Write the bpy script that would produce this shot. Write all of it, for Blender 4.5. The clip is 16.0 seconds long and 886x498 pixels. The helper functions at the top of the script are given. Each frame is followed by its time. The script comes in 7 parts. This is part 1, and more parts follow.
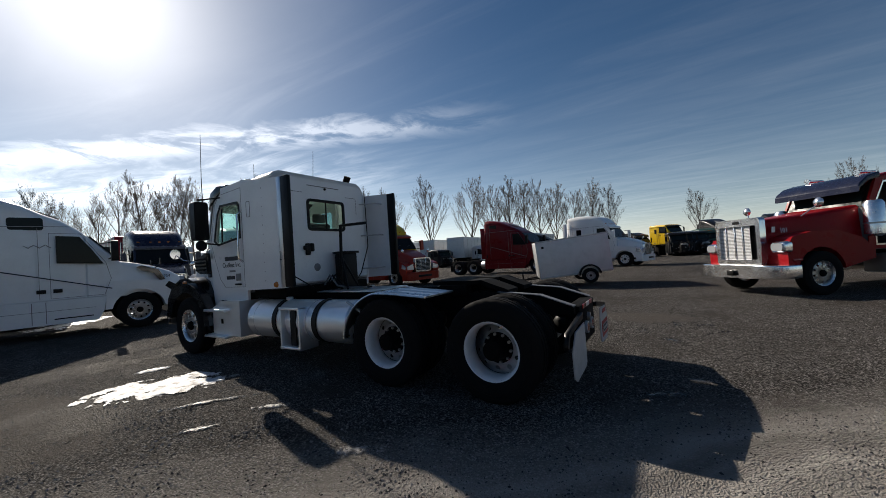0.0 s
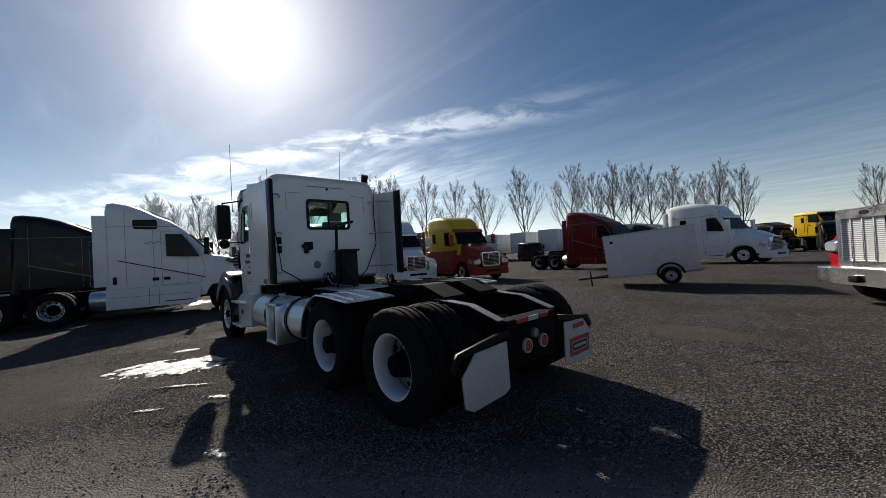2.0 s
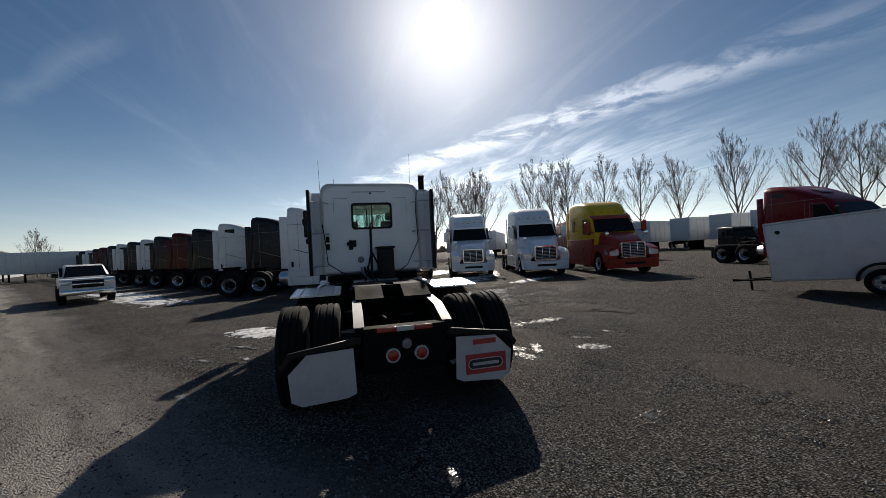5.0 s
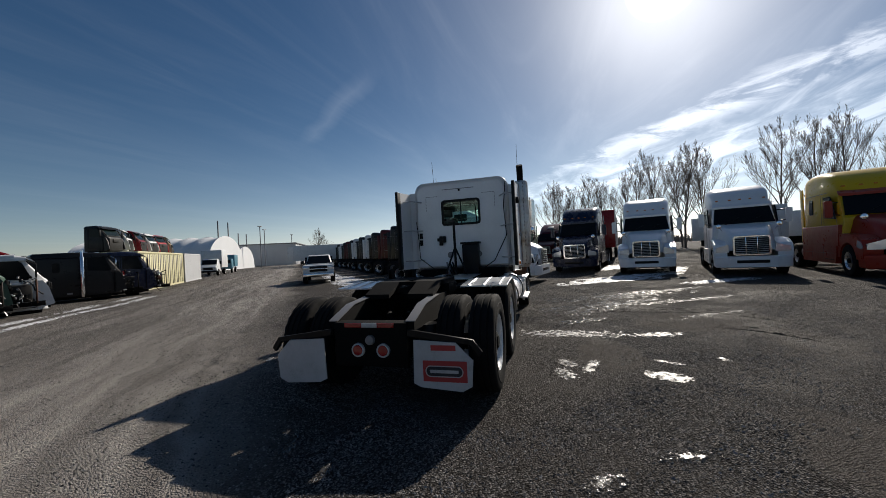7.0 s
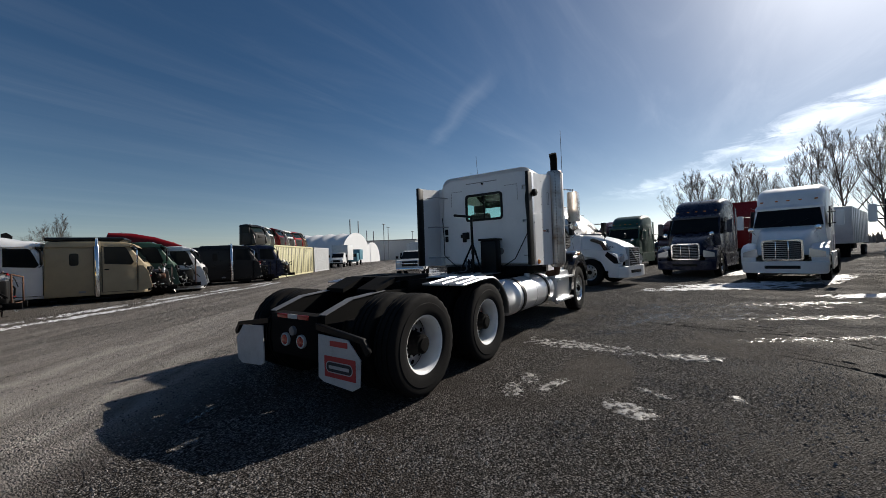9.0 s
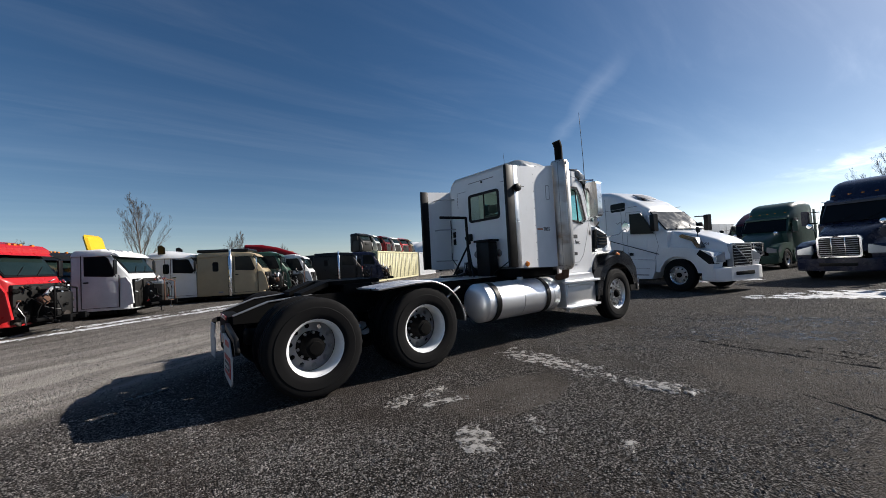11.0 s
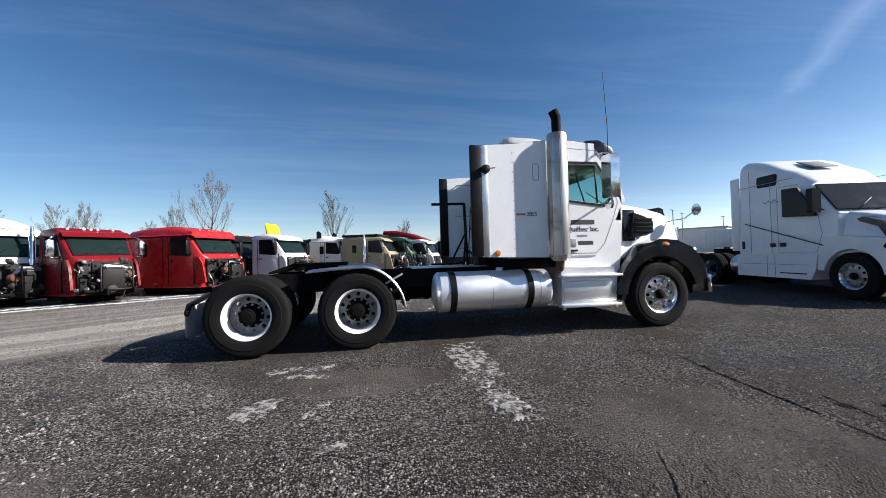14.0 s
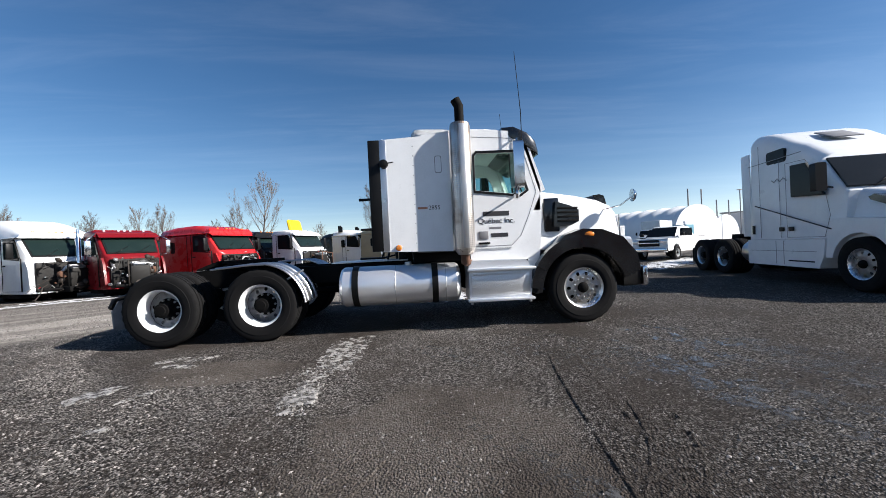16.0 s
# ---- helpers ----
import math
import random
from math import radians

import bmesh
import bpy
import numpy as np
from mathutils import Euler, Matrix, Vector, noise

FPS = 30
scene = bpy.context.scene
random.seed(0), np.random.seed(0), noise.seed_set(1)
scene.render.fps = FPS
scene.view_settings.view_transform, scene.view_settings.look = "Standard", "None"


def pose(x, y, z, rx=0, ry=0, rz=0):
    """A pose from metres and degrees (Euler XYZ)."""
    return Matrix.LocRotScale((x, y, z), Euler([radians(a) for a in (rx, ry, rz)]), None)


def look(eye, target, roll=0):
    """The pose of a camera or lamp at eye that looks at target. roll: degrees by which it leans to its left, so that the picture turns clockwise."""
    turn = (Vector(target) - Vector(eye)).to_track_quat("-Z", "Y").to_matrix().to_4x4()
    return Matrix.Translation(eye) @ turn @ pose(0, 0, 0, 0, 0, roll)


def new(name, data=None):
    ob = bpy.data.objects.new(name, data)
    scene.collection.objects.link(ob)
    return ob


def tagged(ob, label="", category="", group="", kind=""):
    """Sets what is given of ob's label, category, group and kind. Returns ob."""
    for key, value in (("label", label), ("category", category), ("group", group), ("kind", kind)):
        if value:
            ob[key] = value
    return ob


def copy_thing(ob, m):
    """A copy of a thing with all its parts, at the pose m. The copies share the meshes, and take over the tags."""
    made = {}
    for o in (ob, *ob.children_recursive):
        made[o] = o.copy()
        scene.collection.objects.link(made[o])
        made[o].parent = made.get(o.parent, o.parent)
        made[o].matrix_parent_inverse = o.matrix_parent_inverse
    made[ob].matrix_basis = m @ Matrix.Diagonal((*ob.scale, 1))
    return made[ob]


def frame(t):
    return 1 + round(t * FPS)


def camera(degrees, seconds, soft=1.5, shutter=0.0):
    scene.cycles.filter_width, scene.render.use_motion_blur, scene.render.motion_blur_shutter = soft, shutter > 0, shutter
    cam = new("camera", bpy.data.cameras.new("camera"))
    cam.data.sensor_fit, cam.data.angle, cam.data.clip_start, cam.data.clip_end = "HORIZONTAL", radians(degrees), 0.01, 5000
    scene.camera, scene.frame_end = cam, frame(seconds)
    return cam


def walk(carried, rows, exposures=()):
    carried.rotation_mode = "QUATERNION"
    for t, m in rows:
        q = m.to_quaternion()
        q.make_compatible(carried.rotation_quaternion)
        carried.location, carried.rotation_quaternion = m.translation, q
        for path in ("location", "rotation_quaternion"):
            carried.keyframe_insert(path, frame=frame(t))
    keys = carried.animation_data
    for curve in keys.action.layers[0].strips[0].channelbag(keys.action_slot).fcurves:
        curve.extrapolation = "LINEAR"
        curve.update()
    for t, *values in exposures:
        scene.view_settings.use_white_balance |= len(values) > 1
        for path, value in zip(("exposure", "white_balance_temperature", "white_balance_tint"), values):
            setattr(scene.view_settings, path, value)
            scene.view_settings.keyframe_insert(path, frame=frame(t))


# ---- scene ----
cam = camera(100.2, 16.0, soft=0.5)
PATH = [
    (0, (-1.573, 4.538, 1.490), (0.517, 1.128, 1.571), -3.76),
    (0.5, (-1.865, 4.173, 1.478), (0.421, 0.892, 1.552), -3.72),
    (1, (-2.208, 3.803, 1.461), (0.247, 0.646, 1.538), -3.80),
    (1.5, (-2.567, 3.464, 1.477), (0.083, 0.468, 1.532), -3.67),
    (2, (-2.811, 3.072, 1.499), (0.134, 0.365, 1.560), -3.30),
    (2.5, (-3.121, 2.781, 1.496), (0.050, 0.344, 1.565), -3.02),
    (3, (-3.419, 2.550, 1.512), (-0.080, 0.349, 1.568), -2.74),
    (3.5, (-3.737, 2.213, 1.544), (-0.279, 0.202, 1.584), -2.34),
    (5.8, (-4.309, -0.469, 1.574), (-0.316, -0.691, 1.592), -3.37),
    (6, (-4.257, -0.672, 1.524), (-0.257, -0.701, 1.548), -3.38),
    (6.5, (-4.211, -1.178, 1.502), (-0.236, -0.735, 1.533), -3.27),
    (7, (-4.060, -1.777, 1.540), (-0.215, -0.676, 1.563), -3.04),
    (7.5, (-3.886, -2.279, 1.545), (-0.201, -0.723, 1.573), -2.73),
    (8, (-3.561, -2.704, 1.475), (-0.037, -0.812, 1.521), -2.44),
    (8.5, (-3.257, -3.128, 1.436), (0.166, -1.060, 1.492), -2.21),
    (9, (-3.011, -3.522, 1.441), (0.288, -1.261, 1.491), -1.99),
    (11.3, (-0.977, -5.283, 1.337), (1.234, -1.952, 1.448), -2.84),
    (11.5, (-0.824, -5.367, 1.348), (1.258, -1.952, 1.429), -2.59),
    (12, (-0.382, -5.579, 1.360), (1.312, -1.956, 1.417), -2.06),
    (12.5, (0.046, -5.825, 1.342), (1.382, -2.055, 1.392), -1.72),
    (13, (0.530, -5.968, 1.289), (1.575, -2.107, 1.341), -1.53),
    (13.5, (1.044, -6.123, 1.252), (1.924, -2.221, 1.321), -1.58),
    (14, (1.537, -6.284, 1.244), (2.320, -2.362, 1.304), -1.61),
    (14.5, (2.092, -6.325, 1.238), (2.762, -2.382, 1.287), -1.82),
    (15, (2.609, -6.436, 1.236), (3.186, -2.478, 1.264), -2.08),
    (15.5, (3.133, -6.445, 1.232), (3.520, -2.463, 1.227), -2.32),
    (16, (3.697, -6.571, 1.233), (3.918, -2.578, 1.205), -2.77),
]
walk(cam, [(t, look(eye, target, roll)) for t, eye, target, roll in PATH],
     [(0, 0.25, 6800, 10), (3.5, 0.22, 6900, 10), (6, 0.05, 6700, 10), (9, 0.14, 6550, 10), (11.5, 0.68, 6300, 11), (12.5, 0.95, 6200, 11), (16, 1.08, 6200, 11)])

# ---- sky and sun ----
SUN_AZ, SUN_EL = -16.3, 30.5
world = bpy.data.worlds.new("sky")
scene.world = world
world.use_nodes = True
wn, wl = world.node_tree.nodes, world.node_tree.links
wn.clear()
sky = wn.new("ShaderNodeTexSky")
sky.sky_type = "NISHITA"
sky.sun_disc = False
sky.sun_elevation = radians(SUN_EL)
sky.sun_rotation = radians(90 - SUN_AZ)
sky.air_density, sky.dust_density, sky.ozone_density = 1.0, 0.25, 3.5
# high thin cloud: bands of stretched noise on the dome
tc = wn.new("ShaderNodeTexCoord")
sep = wn.new("ShaderNodeSeparateXYZ")
wl.new(tc.outputs["Generated"], sep.inputs[0])


def wmath(op, a, b=None, c=None):
    m = wn.new("ShaderNodeMath")
    m.operation = op
    for i, v in enumerate((a, b, c)):
        if v is None:
            continue
        if isinstance(v, (int, float)):
            m.inputs[i].default_value = v
        else:
            wl.new(v, m.inputs[i])
    return m.outputs[0]


def wramp(v, a, b):
    m = wn.new("ShaderNodeMapRange")
    m.interpolation_type = "SMOOTHSTEP"
    m.inputs["From Min"].default_value, m.inputs["From Max"].default_value = a, b
    wl.new(v, m.inputs["Value"])
    return m.outputs[0]


def wnoise(scale3, rot, scale, detail, rough, dist=0.0):
    mp = wn.new("ShaderNodeMapping")
    mp.inputs["Scale"].default_value = scale3
    mp.inputs["Rotation"].default_value = (0, 0, radians(rot))
    wl.new(plane, mp.inputs[0])
    nz = wn.new("ShaderNodeTexNoise")
    nz.inputs["Scale"].default_value = scale
    nz.inputs["Detail"].default_value = detail
    nz.inputs["Roughness"].default_value = rough
    nz.inputs["Distortion"].default_value = dist
    wl.new(mp.outputs[0], nz.inputs["Vector"])
    return nz.outputs["Fac"]


# the dome flattened to a plane at cloud height
up = wmath("MAXIMUM", sep.outputs["Z"], 0.03)
px, py = wmath("DIVIDE", sep.outputs["X"], up), wmath("DIVIDE", sep.outputs["Y"], up)
comb = wn.new("ShaderNodeCombineXYZ")
wl.new(px, comb.inputs[0])
wl.new(py, comb.inputs[1])
plane = comb.outputs[0]


def streak(a, b, width, wob, soft=1.0):
    """Cloud cover along the line a to b on the cloud plane, ragged by noise."""
    (ax, ay), (bx, by) = a, b
    ln = math.hypot(bx - ax, by - ay)
    ux, uy = (bx - ax) / ln, (by - ay) / ln
    dx, dy = wmath("SUBTRACT", px, ax), wmath("SUBTRACT", py, ay)
    along = wmath("ADD", wmath("MULTIPLY", dx, ux), wmath("MULTIPLY", dy, uy))
    side = wmath("ADD", wmath("MULTIPLY", dx, -uy), wmath("MULTIPLY", dy, ux))
    side = wmath("ADD", side, wmath("MULTIPLY", wmath("SUBTRACT", wob, 0.5), width * 1.6))
    cover = wmath("SUBTRACT", 1.0, wmath("MINIMUM", wmath("DIVIDE", wmath("ABSOLUTE", side), width), 1.0))
    ends = wmath("MULTIPLY", wramp(along, -0.15 * ln, 0.2 * ln), wmath("SUBTRACT", 1.0, wramp(along, 0.8 * ln, 1.15 * ln)))
    return wmath("MULTIPLY", cover, ends)


ragged = wnoise((1.0, 1.0, 1), 20, 2.2, 8, 0.62, 0.6)
wisps = wnoise((0.6, 1.7, 1), -20, 1.5, 8, 0.62, 0.8)
veil = wnoise((0.35, 1.6, 1), -25, 0.55, 6, 0.6, 0.5)
c1 = streak((5.3, -0.3), (1.3, -2.5), 0.36, ragged)
c2 = streak((8.5, 0.4), (3.2, -3.6), 1.5, wisps)
c3 = streak((2.75, 1.95), (1.9, 0.95), 0.10, wisps)
c4 = streak((-0.9, -1.7), (-2.6, -5.0), 0.16, wisps)
c5 = streak((9.0, -1.5), (4.2, -5.5), 1.5, wisps)
cover = wmath("MULTIPLY", wmath("ADD", wmath("MULTIPLY", c1, wramp(ragged, 0.36, 0.62)), wmath("MULTIPLY", wmath("MAXIMUM", c2, wmath("MULTIPLY", c5, 0.5)), wramp(wisps, 0.3, 0.68))), 1.5)
cover = wmath("ADD", cover, wmath("MULTIPLY", wmath("ADD", c3, c4), 0.22))
cirrus = wnoise((0.45, 2.2, 1), 12, 0.9, 8, 0.64, 0.7)
cover = wmath("ADD", cover, wmath("ADD", wmath("MULTIPLY", wramp(veil, 0.42, 0.82), 0.13), wmath("MULTIPLY", wmath("MULTIPLY", wramp(cirrus, 0.42, 0.8), 0.16), wramp(sep.outputs["Z"], 0.08, 0.34))))
haze = wmath("POWER", wmath("SUBTRACT", 1.0, wmath("MINIMUM", wmath("MAXIMUM", sep.outputs["Z"], 0.0), 1.0)), 10.0)
cover = wmath("MINIMUM", cover, 1.0)
# clouds are brightest towards the sun, which shines through them
sdir = (math.cos(radians(SUN_AZ)) * math.cos(radians(SUN_EL)), math.sin(radians(SUN_AZ)) * math.cos(radians(SUN_EL)), math.sin(radians(SUN_EL)))
dot = wmath("ADD", wmath("ADD", wmath("MULTIPLY", sep.outputs["X"], sdir[0]), wmath("MULTIPLY", sep.outputs["Y"], sdir[1])), wmath("MULTIPLY", sep.outputs["Z"], sdir[2]))
forward = wmath("POWER", wmath("MAXIMUM", dot, 0.0), 6.0)
lit = wmath("ADD", 3.0, wmath("MULTIPLY", forward, 9.0))
gain = wmath("MULTIPLY", cover, lit)
# the bright sky round the sun
toward = wmath("MAXIMUM", dot, 0.0)
aureole = wmath("ADD", wmath("MULTIPLY", wramp(dot, math.cos(radians(4.0)), math.cos(radians(2.6))), 45.0), wmath("ADD", wmath("MULTIPLY", wmath("POWER", toward, 80.0), 9.5), wmath("MULTIPLY", wmath("POWER", toward, 12.0), 4.0)))
gain = wmath("ADD", gain, aureole)
ccol = wn.new("ShaderNodeCombineColor")
side_veil = wmath("MULTIPLY", wramp(wmath("MULTIPLY", sep.outputs["Y"], -1.0), -0.1, 0.85), wmath("POWER", wmath("SUBTRACT", 1.0, wmath("MINIMUM", wmath("MAXIMUM", sep.outputs["Z"], 0.0), 1.0)), 6.0))
side_veil = wmath("MULTIPLY", side_veil, wmath("ADD", 1.6, wmath("MULTIPLY", wramp(wisps, 0.3, 0.75), 2.4)))
gain = wmath("ADD", gain, side_veil)
# milky blue-white haze towards the horizon
haze = wmath("MULTIPLY", haze, wmath("ADD", 0.85, wmath("MULTIPLY", wmath("POWER", toward, 2.0), 4.4)))
for i, (k, q) in enumerate(((1.0, 3.5), (0.99, 3.8), (0.97, 4.4))):
    wl.new(wmath("ADD", wmath("MULTIPLY", gain, k), wmath("MULTIPLY", haze, q)), ccol.inputs[i])
add = wn.new("ShaderNodeMix")
add.data_type, add.blend_type = "RGBA", "ADD"
add.inputs[0].default_value = 1.0
hue = wn.new("ShaderNodeHueSaturation")
hue.inputs["Saturation"].default_value = 1.18
hue.inputs["Value"].default_value = 0.93
wl.new(sky.outputs[0], hue.inputs["Color"])
wl.new(hue.outputs[0], add.inputs[6])
wl.new(ccol.outputs[0], add.inputs[7])
bg = wn.new("ShaderNodeBackground")
bg.inputs["Strength"].default_value = 0.052
wl.new(add.outputs[2], bg.inputs["Color"])
wout = wn.new("ShaderNodeOutputWorld")
wl.new(bg.outputs[0], wout.inputs["Surface"])

sun = new("sun", bpy.data.lights.new("sun", "SUN"))
sun.data.energy, sun.data.angle, sun.data.color = 4.8, radians(0.53), (1.0, 0.93, 0.83)
sun.matrix_basis = look(Vector(sdir) * 60, (0, 0, 0))

# ---- materials ----
def nodes_of(name):
    m = bpy.data.materials.new(name)
    m.use_nodes = True
    nt = m.node_tree
    return m, nt.nodes, nt.links, nt.nodes["Principled BSDF"]


def coords(n, kind="Object"):
    return n.new("ShaderNodeTexCoord").outputs[kind]


def tex_noise(n, l, vec, scale, detail=4, rough=0.6):
    t = n.new("ShaderNodeTexNoise")
    t.inputs["Scale"].default_value, t.inputs["Detail"].default_value, t.inputs["Roughness"].default_value = scale, detail, rough
    l.new(vec, t.inputs["Vector"])
    return t.outputs["Fac"]


def mapr(n, l, v, a, b, c=0.0, d=1.0):
    m = n.new("ShaderNodeMapRange")
    for k, x in zip(("From Min", "From Max", "To Min", "To Max"), (a, b, c, d)):
        m.inputs[k].default_value = x
    l.new(v, m.inputs["Value"])
    return m.outputs[0]


def mixc(n, l, fac, a, b):
    m = n.new("ShaderNodeMix")
    m.data_type = "RGBA"
    for sock, v in ((m.inputs[0], fac), (m.inputs[6], a), (m.inputs[7], b)):
        if isinstance(v, (tuple, float, int)):
            sock.default_value = (*v, 1) if isinstance(v, tuple) else v
        else:
            l.new(v, sock)
    return m.outputs[2]


def bump(n, l, h, b, strength, dist):
    k = n.new("ShaderNodeBump")
    k.inputs["Strength"].default_value, k.inputs["Distance"].default_value = strength, dist
    l.new(h, k.inputs["Height"])
    l.new(k.outputs[0], b.inputs["Normal"])


def solid(name, col, rough=0.5, metal=0.0, dirt=0.25, dirtcol=(0.10, 0.09, 0.075), coat=0.0, scale=3.0, relief=0.0, spec=0.5):
    """Painted, plastic, rubber or metal surface: base colour, grime in two scales, uneven gloss."""
    m, n, l, b = nodes_of(name)
    v = coords(n)
    big, fine = tex_noise(n, l, v, scale, 5, 0.65), tex_noise(n, l, v, scale * 17, 3, 0.6)
    g = n.new("ShaderNodeMath")
    g.operation = "MULTIPLY"
    l.new(mapr(n, l, big, 0.42, 0.75), g.inputs[0])
    l.new(mapr(n, l, fine, 0.25, 0.8), g.inputs[1])
    fac = mapr(n, l, g.outputs[0], 0, 1, dirt * 0.12, dirt)
    l.new(mixc(n, l, fac, col, dirtcol), b.inputs["Base Color"])
    l.new(mapr(n, l, big, 0.3, 0.8, max(rough - 0.06, 0.02), min(rough + 0.2, 1)), b.inputs["Roughness"])
    b.inputs["Metallic"].default_value = metal
    b.inputs["Specular IOR Level"].default_value = spec
    b.inputs["Coat Weight"].default_value = coat
    b.inputs["Coat Roughness"].default_value = 0.08
    if relief:
        bump(n, l, fine, b, 0.4, relief)
    return m


WHITE = solid("white_paint", (0.78, 0.79, 0.80), 0.32, dirt=0.22, coat=0.3)
WHITE_OLD = solid("aged_white_paint", (0.68, 0.69, 0.69), 0.42, dirt=0.4, coat=0.1)
CREAM = solid("cream_paint", (0.62, 0.58, 0.36), 0.55, dirt=0.45, relief=0.002)
BLACK = solid("black_plastic", (0.005, 0.005, 0.0054), 0.4, dirt=0.12, dirtcol=(0.016, 0.015, 0.014), spec=0.2)
TANKALU = solid("satin_tank_aluminium", (0.84, 0.85, 0.87), 0.36, 0.8, dirt=0.2, dirtcol=(0.4, 0.39, 0.37))
GLOSSBLACK = solid("gloss_black_plastic", (0.006, 0.006, 0.007), 0.16, dirt=0.08, coat=0.5, dirtcol=(0.06, 0.055, 0.05))
CHASSIS = solid("chassis_black", (0.004, 0.004, 0.0042), 0.75, dirt=0.2, dirtcol=(0.02, 0.017, 0.015), relief=0.003, spec=0.1)
OILBLACK = solid("oily_black_castings", (0.005, 0.0048, 0.0046), 0.6, dirt=0.35, dirtcol=(0.03, 0.024, 0.018), scale=9, spec=0.3)
RUBBER = solid("tyre_rubber", (0.008, 0.008, 0.0085), 0.8, dirt=0.3, dirtcol=(0.022, 0.02, 0.018), spec=0.12, scale=6, relief=0.002)
CHROME = solid("chrome", (0.78, 0.78, 0.79), 0.08, 1.0, dirt=0.2)
ALU = solid("brushed_aluminium", (0.66, 0.67, 0.69), 0.3, 1.0, dirt=0.35, dirtcol=(0.25, 0.24, 0.22))
BRIGHTALU = solid("polished_bright_aluminium", (0.86, 0.86, 0.87), 0.13, 0.95, dirt=0.08, dirtcol=(0.4, 0.39, 0.37))
ALU_DULL = solid("dull_aluminium", (0.52, 0.53, 0.54), 0.45, 1.0, dirt=0.45, dirtcol=(0.2, 0.19, 0.17))
STEELWHITE = solid("white_painted_steel_rim", (0.78, 0.79, 0.8), 0.4, dirt=0.3, dirtcol=(0.16, 0.13, 0.1), scale=8)
DUSTYRIM = solid("dusty_grey_wheel_disc", (0.58, 0.58, 0.59), 0.5, 0.2, dirt=0.5, dirtcol=(0.12, 0.1, 0.085), scale=9)
BRIGHTRIM = solid("bright_alloy_rim", (0.8, 0.8, 0.81), 0.26, 0.9, dirt=0.25, dirtcol=(0.3, 0.28, 0.26))
RUST = solid("rusty_steel", (0.11, 0.05, 0.028), 0.85, dirt=0.6, dirtcol=(0.03, 0.025, 0.02), scale=6, relief=0.004)
DARKIRON = solid("dark_oily_iron", (0.028, 0.022, 0.018), 0.6, 0.3, dirt=0.5, dirtcol=(0.06, 0.045, 0.032), scale=8, relief=0.003)
GREY = solid("grey_steel", (0.22, 0.22, 0.23), 0.5, 0.4, dirt=0.4)
RED = solid("red_paint", (0.42, 0.014, 0.016), 0.25, dirt=0.12, coat=0.25, spec=0.3)
DEEPRED = solid("deep_red_paint", (0.27, 0.006, 0.01), 0.28, dirt=0.05, coat=0.04, spec=0.1)
DARKRED = solid("dark_red_paint", (0.15, 0.005, 0.009), 0.28, dirt=0.08, coat=0.08, spec=0.15)
MAROON = solid("maroon_paint", (0.07, 0.006, 0.008), 0.3, dirt=0.08, coat=0.08, spec=0.15)
NAVY = solid("navy_paint", (0.012, 0.016, 0.04), 0.22, dirt=0.12, coat=0.12, spec=0.3)
DARK = solid("black_paint", (0.007, 0.007, 0.008), 0.3, dirt=0.1, coat=0.08, spec=0.25, dirtcol=(0.06, 0.055, 0.05))
YELLOW = solid("yellow_paint", (0.66, 0.42, 0.01), 0.3, dirt=0.12, coat=0.15, spec=0.3)
ORANGERED = solid("orange_red_paint", (0.3, 0.022, 0.01), 0.3, dirt=0.1, coat=0.1, spec=0.2)
TAN = solid("tan_paint", (0.36, 0.29, 0.18), 0.5, dirt=0.45)
GREENP = solid("dark_green_paint", (0.02, 0.07, 0.045), 0.35, dirt=0.4)
BLUEP = solid("teal_blue_paint", (0.06, 0.2, 0.27), 0.4, dirt=0.35)
FABRIC = solid("white_tent_fabric", (0.74, 0.75, 0.76), 0.6, dirt=0.15, scale=0.4)
CABIN = solid("cab_interior_plastic", (0.11, 0.11, 0.11), 0.7, dirt=0.2)
INK = solid("black_lettering", (0.02, 0.02, 0.025), 0.5, dirt=0.05)
INKRED = solid("faded_red_lettering", (0.45, 0.2, 0.12), 0.5, dirt=0.1)
SIGNRED = solid("red_flap_print", (0.42, 0.03, 0.03), 0.5, dirt=0.3)
FLAPWHITE = solid("white_mud_flap_plastic", (0.5, 0.5, 0.51), 0.5, dirt=0.75, dirtcol=(0.15, 0.14, 0.12))
LAMPRED = solid("red_lens", (0.3, 0.01, 0.01), 0.18, dirt=0.1, coat=0.5)
LAMPAMBER = solid("amber_lens", (0.6, 0.18, 0.02), 0.15, dirt=0.1, coat=0.5)
LAMPCLEAR = solid("clear_lens", (0.62, 0.64, 0.66), 0.08, 0.5, dirt=0.15, coat=0.6)
DARKGLASS = solid("dark_window_glass", (0.008, 0.010, 0.012), 0.04, dirt=0.1, dirtcol=(0.05, 0.05, 0.05))
DARKGLASS.node_tree.nodes["Principled BSDF"].inputs["Specular IOR Level"].default_value = 0.13
SCREEN = solid("dusty_windscreen_glass", (0.008, 0.016, 0.015), 0.06, dirt=0.3, dirtcol=(0.04, 0.055, 0.05), scale=2.2, spec=0.22)
WALLGREY = solid("grey_cladding", (0.5, 0.51, 0.52), 0.6, dirt=0.2, scale=0.3)
BARK = solid("bare_bark", (0.125, 0.104, 0.088), 0.95, dirt=0.4, dirtcol=(0.07, 0.056, 0.045), scale=2)
TWIG = solid("distant_twigs", (0.2, 0.165, 0.14), 0.95, dirt=0.4, scale=0.2)


